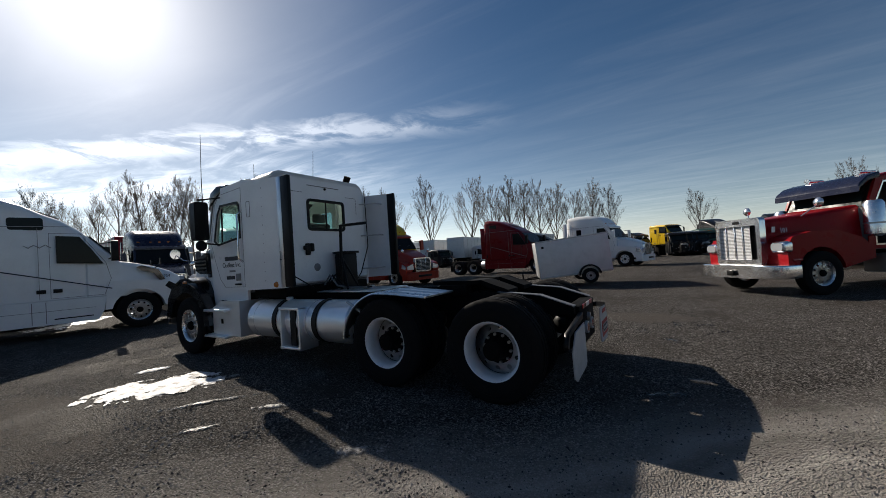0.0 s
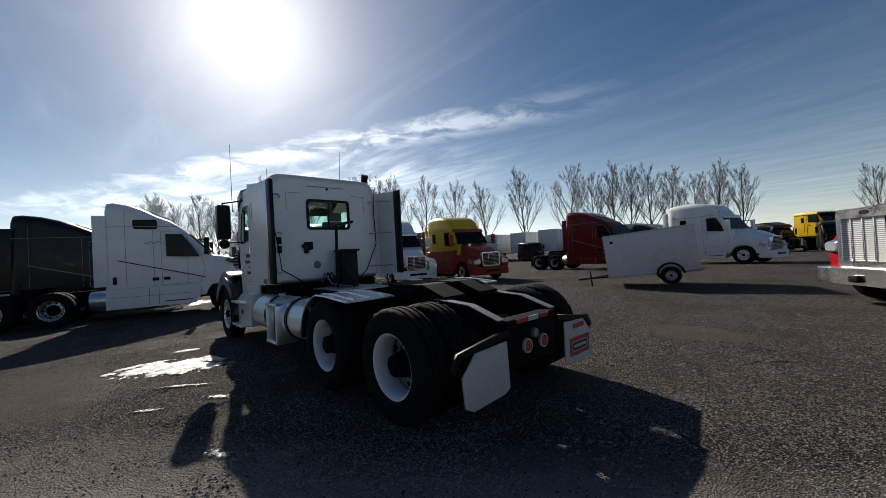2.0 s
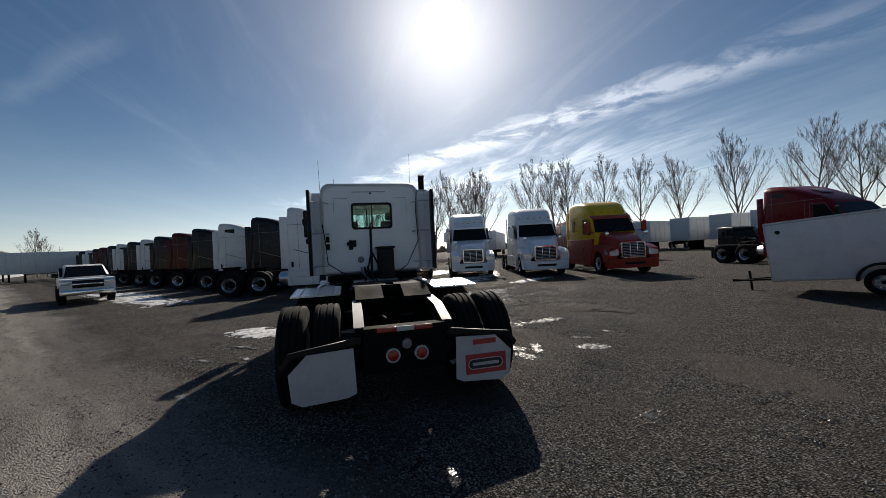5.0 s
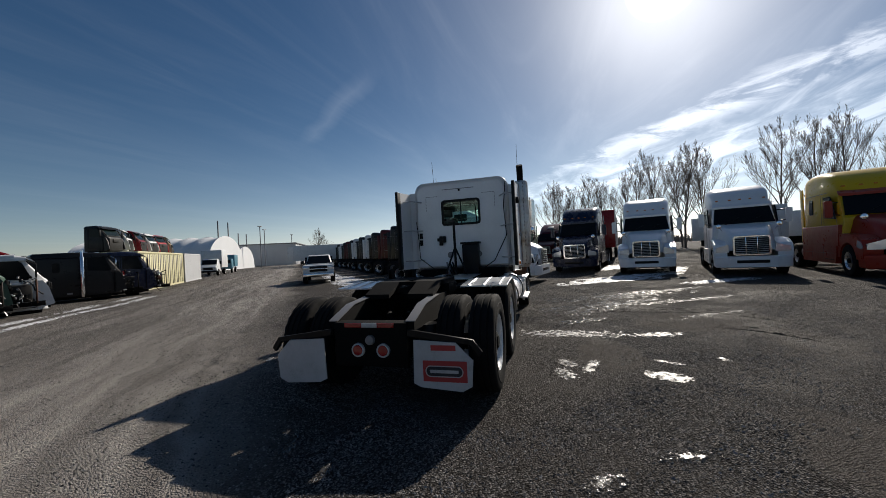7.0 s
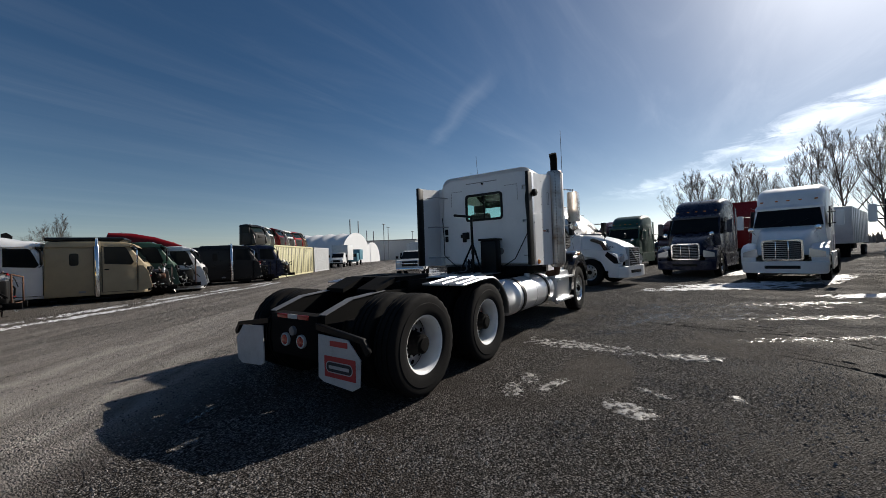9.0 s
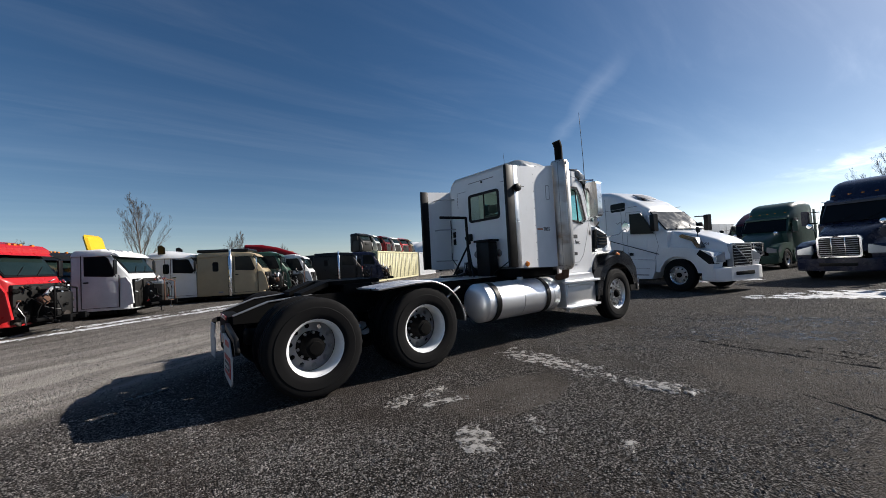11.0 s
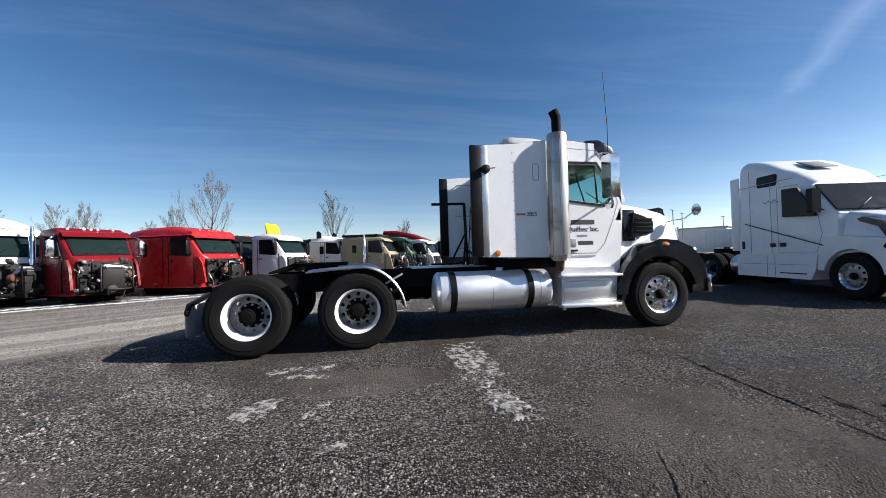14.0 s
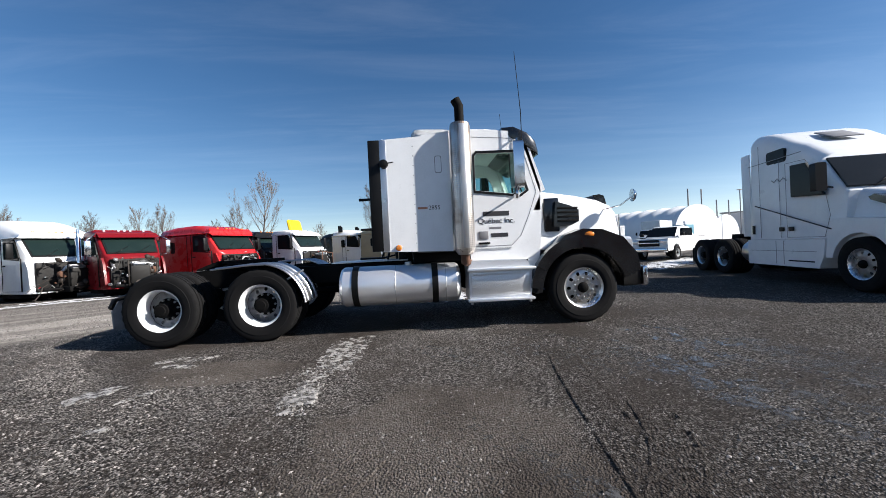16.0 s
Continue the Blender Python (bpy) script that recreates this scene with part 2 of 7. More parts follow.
def glass(name, tint):
    m, n, l, b = nodes_of(name)
    b.inputs["Base Color"].default_value = (*tint, 1)
    b.inputs["Roughness"].default_value = 0.02
    b.inputs["Transmission Weight"].default_value = 1.0
    b.inputs["IOR"].default_value = 1.05
    b.inputs["Specular IOR Level"].default_value = 0.6
    return m


GLASS = glass("green_tinted_glass", (0.62, 0.82, 0.76))


def tread_plate():
    m, n, l, b = nodes_of("aluminium_tread_plate")
    v = coords(n)
    t = n.new("ShaderNodeTexVoronoi")
    t.inputs["Scale"].default_value = 75
    l.new(v, t.inputs["Vector"])
    b.inputs["Base Color"].default_value = (0.74, 0.75, 0.76, 1)
    b.inputs["Metallic"].default_value = 0.85
    b.inputs["Roughness"].default_value = 0.34
    bump(n, l, t.outputs["Distance"], b, 0.45, 0.005)
    return m


TREAD = tread_plate()


def perforated():
    m, n, l, b = nodes_of("perforated_stack_shield")
    v = coords(n)
    w = n.new("ShaderNodeTexVoronoi")
    w.inputs["Scale"].default_value = 34
    w.inputs["Randomness"].default_value = 0.0
    l.new(v, w.inputs["Vector"])
    hole = mapr(n, l, w.outputs["Distance"], 0.22, 0.3, 1, 0)
    big = tex_noise(n, l, v, 2.5)
    base = mixc(n, l, mapr(n, l, big, 0.45, 0.7), (0.62, 0.58, 0.54), (0.26, 0.17, 0.11))
    l.new(mixc(n, l, hole, base, (0.02, 0.02, 0.02)), b.inputs["Base Color"])
    b.inputs["Metallic"].default_value = 0.9
    b.inputs["Roughness"].default_value = 0.35
    bump(n, l, w.outputs["Distance"], b, 0.6, 0.01)
    return m


PERF = perforated()

# ---- mesh tools ----
def part(name, bm, material, parent=None, label="", smooth=40, at=None):
    """One mesh object from bm, under parent."""
    me = bpy.data.meshes.new(name)
    bmesh.ops.recalc_face_normals(bm, faces=bm.faces)
    bm.to_mesh(me)
    bm.free()
    me.materials.append(material)
    me.shade_smooth()
    me.set_sharp_from_angle(angle=radians(smooth))
    for f in me.polygons:
        if f.loop_total > 4:
            f.use_smooth = False
    ob = new(name, me)
    ob.parent = parent
    if at is not None:
        ob.matrix_basis = at
    if label:
        ob["label"] = label
    return ob


def like(name, ob, parent, m, label=""):
    """Another object on the same mesh."""
    o = new(name, ob.data)
    o.parent = parent
    o.matrix_basis = m
    if label:
        o["label"] = label
    return o


def thing(name, m, label, category, group="", kind=""):
    e = new(name)
    e.empty_display_size = 0.3
    e.matrix_basis = m
    return tagged(e, label, category, group, kind)


def merge(*bms):
    out = bms[0]
    for b in bms[1:]:
        me = bpy.data.meshes.new("tmp")
        b.to_mesh(me)
        b.free()
        out.from_mesh(me)
        bpy.data.meshes.remove(me)
    return out


def moved(bm, m):
    bmesh.ops.transform(bm, matrix=m, verts=bm.verts)
    return bm


def bevelled(bm, r, seg=2, angle=25):
    if r > 0:
        es = [e for e in bm.edges if len(e.link_faces) == 2 and e.calc_face_angle(0) > radians(angle)]
        bmesh.ops.bevel(bm, geom=es, offset=r, segments=seg, profile=0.5, affect="EDGES", clamp_overlap=True)
    return bm


def box(x0, x1, y0, y1, z0, z1, r=0.012, seg=2):
    bm = bmesh.new()
    bmesh.ops.create_cube(bm, size=1)
    for v in bm.verts:
        v.co = Vector(((x0 + x1) / 2 + v.co.x * (x1 - x0), (y0 + y1) / 2 + v.co.y * (y1 - y0), (z0 + z1) / 2 + v.co.z * (z1 - z0)))
    return bevelled(bm, min(r, 0.45 * min(x1 - x0, y1 - y0, z1 - z0)), seg)


def prism(poly, y0, y1, r=0.0, seg=2, axis="y"):
    """A side outline of (x, z) points drawn out across y (or an (y, z) outline along x, an (x, y) one along z)."""
    bm = bmesh.new()
    put = {"y": lambda a, b, c: (a, c, b), "x": lambda a, b, c: (c, a, b), "z": lambda a, b, c: (a, b, c)}[axis]
    lo = [bm.verts.new(put(a, b, y0)) for a, b in poly]
    hi = [bm.verts.new(put(a, b, y1)) for a, b in poly]
    k = len(poly)
    bm.faces.new(lo)
    bm.faces.new(hi[::-1])
    for i in range(k):
        bm.faces.new((lo[i], lo[(i + 1) % k], hi[(i + 1) % k], hi[i]))
    return bevelled(bm, r, seg)


def rrect(y0, y1, z0, z1, r, n=4):
    """A rounded rectangle as a closed list of points."""
    out = []
    for cy, cz, a0 in ((y1 - r, z0 + r, -90), (y1 - r, z1 - r, 0), (y0 + r, z1 - r, 90), (y0 + r, z0 + r, 180)):
        for i in range(n + 1):
            a = radians(a0 + 90 * i / n)
            out.append((cy + r * math.cos(a), cz + r * math.sin(a)))
    return out


def section(x, hb, ht, z0, z1, rt=0.15, rb=0.05, n=4):
    """A ring across y and z at x: half width below and above, bottom, top, corner radii."""
    out = []
    for cy, cz, a0, r in ((hb - rb, z0 + rb, -90, rb), (ht - rt, z1 - rt, 0, rt), (-ht + rt, z1 - rt, 90, rt), (-hb + rb, z0 + rb, 180, rb)):
        for i in range(n + 1):
            a = radians(a0 + 90 * i / n)
            out.append(Vector((x, cy + r * math.cos(a), cz + r * math.sin(a))))
    return out


def loft(rings, caps=(True, True)):
    bm = bmesh.new()
    vs = [[bm.verts.new(p) for p in ring] for ring in rings]
    k = len(vs[0])
    for a, b in zip(vs, vs[1:]):
        for i in range(k):
            bm.faces.new((a[i], a[(i + 1) % k], b[(i + 1) % k], b[i]))
    if caps[0]:
        bm.faces.new(vs[0][::-1])
    if caps[1]:
        bm.faces.new(vs[-1])
    return bm


def lathe(profile, axis="y", n=32, at=(0, 0, 0), closed=False):
    """(radius, along) points turned round an axis."""
    bm = bmesh.new()
    rows = []
    for r, h in profile:
        row = []
        for i in range(n):
            a = 2 * math.pi * i / n
            c, s = r * math.cos(a), r * math.sin(a)
            p = {"y": (c, h, s), "x": (h, c, s), "z": (c, s, h)}[axis]
            row.append(bm.verts.new(Vector(p) + Vector(at)))
        rows.append(row)
    pairs = list(zip(rows, rows[1:]))
    if closed:
        pairs.append((rows[-1], rows[0]))
    for a, b in pairs:
        for i in range(n):
            bm.faces.new((a[i], a[(i + 1) % n], b[(i + 1) % n], b[i]))
    if not closed:
        for row in (rows[0], rows[-1]):
            bm.faces.new(row)
    return bm


def rod(a, b, r, n=12):
    """A plain round bar from a to b."""
    a, b = Vector(a), Vector(b)
    q = (b - a).to_track_quat("Z", "Y").to_matrix().to_4x4()
    bm = lathe([(r, 0), (r, (b - a).length)], "z", n)
    return moved(bm, Matrix.Translation(a) @ q)


def tube(points, r, n=8):
    """A round bar through points."""
    pts = [Vector(p) for p in points]
    bm = bmesh.new()
    rows = []
    ref = Vector((0.3, 0.2, 1)).normalized()
    for i, p in enumerate(pts):
        d = (pts[min(i + 1, len(pts) - 1)] - pts[max(i - 1, 0)]).normalized()
        u = d.cross(ref if abs(d.dot(ref)) < 0.95 else Vector((1, 0, 0))).normalized()
        w = d.cross(u)
        rr = r[i] if isinstance(r, (list, tuple)) else r
        rows.append([bm.verts.new(p + rr * (math.cos(t) * u + math.sin(t) * w)) for t in (2 * math.pi * k / n for k in range(n))])
    for a, b in zip(rows, rows[1:]):
        for i in range(n):
            bm.faces.new((a[i], a[(i + 1) % n], b[(i + 1) % n], b[i]))
    bm.faces.new(rows[0])
    bm.faces.new(rows[-1])
    return bm


def holed(outer, holes, thick, axis="y", at=0.0):
    """A flat panel with openings through it: outlines of (a, b) points, drawn out by thick along the axis."""
    bm = bmesh.new()
    put = {"y": lambda a, b: (a, at, b), "x": lambda a, b: (at, a, b), "z": lambda a, b: (a, b, at)}[axis]
    edges = []
    for loop in (outer, *holes):
        vs = [bm.verts.new(put(a, b)) for a, b in loop]
        edges += [bm.edges.new((vs[i], vs[(i + 1) % len(vs)])) for i in range(len(vs))]
    bmesh.ops.triangle_fill(bm, edges=edges, use_beauty=True, use_dissolve=False)
    d = {"y": (0, thick, 0), "x": (thick, 0, 0), "z": (0, 0, thick)}[axis]
    ext = bmesh.ops.extrude_face_region(bm, geom=bm.faces[:])
    bmesh.ops.translate(bm, vec=d, verts=[g for g in ext["geom"] if isinstance(g, bmesh.types.BMVert)])
    return bm


def arc(cx, cz, r, a0, a1, n):
    return [(cx + r * math.cos(radians(a0 + (a1 - a0) * i / n)), cz + r * math.sin(radians(a0 + (a1 - a0) * i / n))) for i in range(n + 1)]


def lettering(body, size, m, material, parent, name="lettering", depth=0.002):
    """Words with the built-in font, turned into a mesh."""
    cu = bpy.data.curves.new(name, "FONT")
    cu.body, cu.size, cu.extrude, cu.align_x, cu.align_y = body, size, depth, "CENTER", "CENTER"
    tmp = bpy.data.objects.new("tmp", cu)
    me = bpy.data.meshes.new_from_object(tmp)
    bpy.data.objects.remove(tmp)
    me.materials.append(material)
    ob = new(name, me)
    ob.parent = parent
    ob.matrix_basis = m
    return ob

# ---- ground ----
SILT = ((3.75, -4.45, 0.95, 1.25), (1.5, -2.5, 0.8, 0.42), (2.3, -5.2, 0.9, 0.5), (-1.0, -3.9, 0.9, 0.5), (4.4, 3.6, 1.6, 0.7))


def ground_material():
    m, n, l, b = nodes_of("packed_gravel")
    v = coords(n)

    def math2(op, a, c):
        k = n.new("ShaderNodeMath")
        k.operation = op
        for i, q in enumerate((a, c)):
            if isinstance(q, (int, float)):
                k.inputs[i].default_value = q
            else:
                l.new(q, k.inputs[i])
        return k.outputs[0]

    s = n.new("ShaderNodeSeparateXYZ")
    l.new(v, s.inputs[0])
    # distance across the lane that runs along (0.8, 0.6)
    across = math2("SUBTRACT", math2("MULTIPLY", s.outputs[1], 0.8), math2("MULTIPLY", s.outputs[0], 0.6))
    wob = tex_noise(n, l, v, 0.35, 4, 0.6)
    across = math2("ADD", across, math2("MULTIPLY", math2("SUBTRACT", wob, 0.5), 1.6))
    lane = math2("MULTIPLY", math2("MULTIPLY", mapr(n, l, across, 1.2, 2.4), mapr(n, l, across, 4.2, 5.4, 1, 0.62)), mapr(n, l, across, 7.0, 10.0, 1, 0.4))
    along = math2("ADD", math2("MULTIPLY", s.outputs[0], 0.8), math2("MULTIPLY", s.outputs[1], 0.6))
    worn = math2("MULTIPLY", mapr(n, l, along, 1.0, 3.0), mapr(n, l, along, 7.0, 10.0, 1, 0))
    lane = math2("MULTIPLY", lane, math2("SUBTRACT", 1.0, math2("MULTIPLY", worn, 0.15)))
    streaks = n.new("ShaderNodeCombineXYZ")
    l.new(math2("MULTIPLY", along, 0.07), streaks.inputs[0])
    l.new(math2("MULTIPLY", across, 1.3), streaks.inputs[1])
    st = tex_noise(n, l, streaks.outputs[0], 1.4, 5, 0.65)
    dust = math2("MULTIPLY", lane, mapr(n, l, st, 0.38, 0.62, 0.42, 1))
    patch = tex_noise(n, l, v, 0.5, 6, 0.62)
    wet = mapr(n, l, patch, 0.48, 0.6)
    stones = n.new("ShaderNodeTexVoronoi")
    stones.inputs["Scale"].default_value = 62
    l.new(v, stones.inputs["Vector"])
    grit = n.new("ShaderNodeTexVoronoi")
    grit.inputs["Scale"].default_value = 140
    l.new(v, grit.inputs["Vector"])
    shade = n.new("ShaderNodeSeparateColor")
    l.new(stones.outputs["Color"], shade.inputs[0])
    base = mixc(n, l, mapr(n, l, math2("POWER", shade.outputs[0], 1.45), 0, 1), (0.023, 0.0212, 0.0202), (0.335, 0.309, 0.289))
    # gaps between stones coloured near black, standing in for the shade in them
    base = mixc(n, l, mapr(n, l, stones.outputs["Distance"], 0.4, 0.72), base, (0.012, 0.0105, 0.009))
    base = mixc(n, l, mapr(n, l, tex_noise(n, l, v, 7, 5, 0.7), 0.45, 0.7, 0, 0.5), base, (0.062, 0.052, 0.043))
    # trodden silt, where few stones show
    silt = None
    for cx, cy, rx, ry in SILT:
        e = math2("ADD", math2("POWER", math2("ABSOLUTE", math2("DIVIDE", math2("SUBTRACT", s.outputs[0], cx), rx), 0.0), 2.0), math2("POWER", math2("ABSOLUTE", math2("DIVIDE", math2("SUBTRACT", s.outputs[1], cy), ry), 0.0), 2.0))
        e = math2("ADD", e, math2("MULTIPLY", math2("SUBTRACT", tex_noise(n, l, v, 2.6, 5, 0.65), 0.5), 2.0))
        q = mapr(n, l, e, 0.7, 1.15, 1, 0)
        silt = q if silt is None else math2("MAXIMUM", silt, q)
    grain = mixc(n, l, mapr(n, l, tex_noise(n, l, v, 90, 4, 0.7), 0.35, 0.65), (0.07, 0.06, 0.051), (0.17, 0.148, 0.128))
    base = mixc(n, l, math2("MULTIPLY", silt, mapr(n, l, tex_noise(n, l, v, 22, 4, 0.7), 0.38, 0.62, 1.0, 0.45)), base, grain)
    base = mixc(n, l, math2("MULTIPLY", wet, 0.72), base, (0.04, 0.031, 0.025))
    base = mixc(n, l, math2("MULTIPLY", dust, 0.9), base, (0.48, 0.44, 0.395))
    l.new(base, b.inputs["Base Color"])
    l.new(mapr(n, l, wet, 0, 1, 0.95, 0.75), b.inputs["Roughness"])
    h = math2("ADD", math2("MULTIPLY", stones.outputs["Distance"], -1.0), math2("MULTIPLY", grit.outputs["Distance"], -0.45))
    h = math2("ADD", h, math2("MULTIPLY", tex_noise(n, l, v, 2.2, 6, 0.65), 1.5))
    b.inputs["Specular IOR Level"].default_value = 0.12
    b.inputs["Diffuse Roughness"].default_value = 0.35
    bump(n, l, h, b, 1.0, 0.03)
    return m


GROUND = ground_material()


def lift(x, y):
    """The uneven ground: soft swells and shallow ruts, level under the parked trucks."""
    d = math.hypot(x - 2, y)
    if d > 60:
        return 0.0
    k = max(0.0, 1 - d / 60)
    return 0.03 * k * noise.noise(Vector((x * 0.35, y * 0.35, 3.1))) + 0.012 * k * noise.noise(Vector((x * 1.7, y * 1.7, 7.7)))


def ground_sheet():
    bm = bmesh.new()
    xs = sorted({round(x, 3) for x in [*np.arange(-14, 22, 0.4), *np.arange(-60, -14, 4.0), *np.arange(22, 70, 4.0), -3000, -1200, -500, -200, -100, 100, 200, 500, 1200, 3000]})
    ys = sorted({round(y, 3) for y in [*np.arange(-14, 16, 0.4), *np.arange(-60, -14, 4.0), *np.arange(16, 70, 4.0), -3000, -1200, -500, -200, -100, 100, 200, 500, 1200, 3000]})
    vs = [[bm.verts.new((x, y, lift(x, y))) for y in ys] for x in xs]
    for i in range(len(xs) - 1):
        for j in range(len(ys) - 1):
            bm.faces.new((vs[i][j], vs[i + 1][j], vs[i + 1][j + 1], vs[i][j + 1]))
    return bm


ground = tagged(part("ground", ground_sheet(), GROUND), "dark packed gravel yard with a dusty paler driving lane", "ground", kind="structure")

def gravel_stones():
    """Loose stones lying on the yard, thickest near the parked tractor."""
    rng = np.random.default_rng(4)
    cnt = 270000
    a, d = rng.uniform(0, 2 * math.pi, cnt), 2.0 + 7.0 * rng.random(cnt)
    x, y = 1.3 + d * np.cos(a) * 1.15, -0.6 + d * np.sin(a)
    across = 0.8 * y - 0.6 * x
    keep = ~((across > 2.9) & (across < 7) & (rng.random(cnt) < 0.6))
    rare = rng.random(cnt)
    keep &= np.array([noise.noise((u * 0.8, w * 0.8, 0)) > -0.55 + 0.4 * k for u, w, k in zip(x, y, rare)])
    for cx, cy, rx, ry in SILT:
        keep &= (((x - cx) / rx) ** 2 + ((y - cy) / ry) ** 2 > 0.95) | (rng.random(cnt) < 0.3)
    x, y = x[keep], y[keep]
    cnt = len(x)
    z = np.array([lift(u, w) for u, w in zip(x, y)]) - 0.002
    r = 0.004 + 0.011 * rng.random(cnt) ** 3
    t = rng.uniform(0, 6.28, cnt)
    c, s = np.cos(t), np.sin(t)
    base = np.array([(1, 0, 0), (0, 1, 0), (-1, 0, 0), (0, -1, 0), (0.15, 0.1, 0.85)])
    size = np.stack([r * rng.uniform(0.7, 1.4, cnt), r * rng.uniform(0.6, 1.2, cnt), r * rng.uniform(0.6, 1.2, cnt)], 1)
    q = base[None] * size[:, None, :]
    verts = np.stack([x[:, None] + q[..., 0] * c[:, None] - q[..., 1] * s[:, None], y[:, None] + q[..., 0] * s[:, None] + q[..., 1] * c[:, None], z[:, None] + q[..., 2]], 2).reshape(-1, 3)
    tri = np.array([(0, 1, 4), (1, 2, 4), (2, 3, 4), (3, 0, 4)])
    faces = (tri[None] + 5 * np.arange(cnt)[:, None, None]).reshape(-1, 3)
    me = bpy.data.meshes.new("gravel")
    me.from_pydata(verts, [], faces)
    m, n, l, b = nodes_of("loose_stone")
    g = n.new("ShaderNodeNewGeometry")
    sq = n.new("ShaderNodeMath")
    sq.operation = "POWER"
    l.new(g.outputs["Random Per Island"], sq.inputs[0])
    sq.inputs[1].default_value = 1.4
    l.new(mixc(n, l, sq.outputs[0], (0.018, 0.0166, 0.016), (0.325, 0.3, 0.281)), b.inputs["Base Color"])
    b.inputs["Roughness"].default_value = 0.9
    me.materials.append(m)
    return new("gravel", me)


tagged(gravel_stones(), "loose grey gravel stones scattered over the yard", "gravel", kind="stuff")


def snow_material():
    m, n, l, b = nodes_of("old_snow_and_ice")
    v = coords(n)
    a, c = tex_noise(n, l, v, 6, 6, 0.7), tex_noise(n, l, v, 45, 3, 0.6)
    l.new(mixc(n, l, mapr(n, l, a, 0.45, 0.66), (0.62, 0.63, 0.65), (0.2, 0.185, 0.17)), b.inputs["Base Color"])
    l.new(mapr(n, l, a, 0.3, 0.7, 0.35, 0.8), b.inputs["Roughness"])
    bump(n, l, c, b, 0.6, 0.01)
    return m


SNOW = snow_material()
ICEM = solid("wet_ice", (0.075, 0.072, 0.068), 0.2, dirt=0.5, dirtcol=(0.03, 0.028, 0.026), scale=5, relief=0.004)


def broken(m, scale, lo, hi):
    """A film with many small gaps through which the gravel shows."""
    n, l = m.node_tree.nodes, m.node_tree.links
    l.new(mapr(n, l, tex_noise(n, l, coords(n), scale, 7, 0.75), lo, hi), n["Principled BSDF"].inputs["Alpha"])


GREYICE = solid("grey_ice", (0.34, 0.325, 0.305), 0.4, dirt=0.75, dirtcol=(0.06, 0.055, 0.05), scale=7, relief=0.004)
broken(GREYICE, 11, 0.42, 0.56)
broken(ICEM, 8, 0.46, 0.6)
broken(SNOW, 14, 0.3, 0.42)


def patch_of(name, cx, cy, a, b, turn, seed, mat, label, cells=46, thr=0.0, height=0.012, rag=0.9):
    """A thin ragged patch lying on the ground: an oval broken up by noise, raised in the middle."""
    bm = bmesh.new()
    c, s = math.cos(radians(turn)), math.sin(radians(turn))
    grid = {}
    for i in range(cells + 1):
        for j in range(cells + 1):
            u, w = 2 * i / cells - 1, 2 * j / cells - 1
            f = 1 - math.hypot(u, w) + rag * (noise.noise(Vector((u * 2.1 * max(1, a / b), w * 2.1, seed))) + 0.6 * noise.noise(Vector((u * 6 * max(1, a / b), w * 6, seed + 5))) + 0.3 * noise.noise(Vector((u * 17 * max(1, a / b), w * 17, seed + 9)))) - thr
            x, y = cx + a * u * c - b * w * s, cy + a * u * s + b * w * c
            grid[i, j] = (f, x, y)
    vs = {}

    def corner(k):
        """A vertex of the patch; those past its edge are drawn back onto the edge."""
        if k not in vs:
            f, x, y = grid[k]
            h = 0.004 + height * min(1, max(0, f) * 3)
            if f <= 0:
                i, j = k
                near = [grid[q] for q in ((i + 1, j), (i - 1, j), (i, j + 1), (i, j - 1)) if q in grid and grid[q][0] > 0]
                if near:
                    g, gx, gy = max(near)
                    m = -f / (g - f)
                    x, y = x + (gx - x) * m, y + (gy - y) * m
                h = 0.001
            vs[k] = bm.verts.new((x, y, lift(x, y) + h))
        return vs[k]

    for i in range(cells):
        for j in range(cells):
            ks = ((i, j), (i + 1, j), (i + 1, j + 1), (i, j + 1))
            if sum(grid[k][0] > 0 for k in ks) >= 3:
                bm.faces.new([corner(k) for k in ks])
    if not bm.faces:
        bm.free()
        return None
    return tagged(part(name, bm, mat, smooth=80), label, "snow" if mat is SNOW else "ice", "snow patches")


ICE = "thin dirty ice patch frozen onto the dark gravel"
OLD = "leftover white snow strip melting on the gravel"
# on the tractor's right flank: a long broken strip, a solid oval and scraps
patch_of("ice_patch", 2.68, -2.05, 0.86, 0.27, 88, 1, GREYICE, ICE, cells=150, thr=0.12, rag=1.3, height=0.006)
patch_of("ice_patch", 2.6, -3.35, 0.42, 0.16, 96, 2, GREYICE, ICE, cells=70, thr=0.05, rag=1.0)
patch_of("ice_patch", 0.59, -2.98, 0.24, 0.15, 70, 3, GREYICE, ICE, rag=0.45, height=0.008)
for i, (x, y, a, b, t) in enumerate(((0.6, -1.88, 0.2, 0.11, 20), (0.97, -1.92, 0.2, 0.1, 30), (0.86, -2.2, 0.26, 0.08, -20), (1.27, -3.78, 0.1, 0.06, 10), (1.1, -3.1, 0.2, 0.05, 60))):
    patch_of("ice_patch", x, y, a, b, t, 4 + i, GREYICE, ICE, cells=50, thr=0.05, rag=0.9, height=0.005)
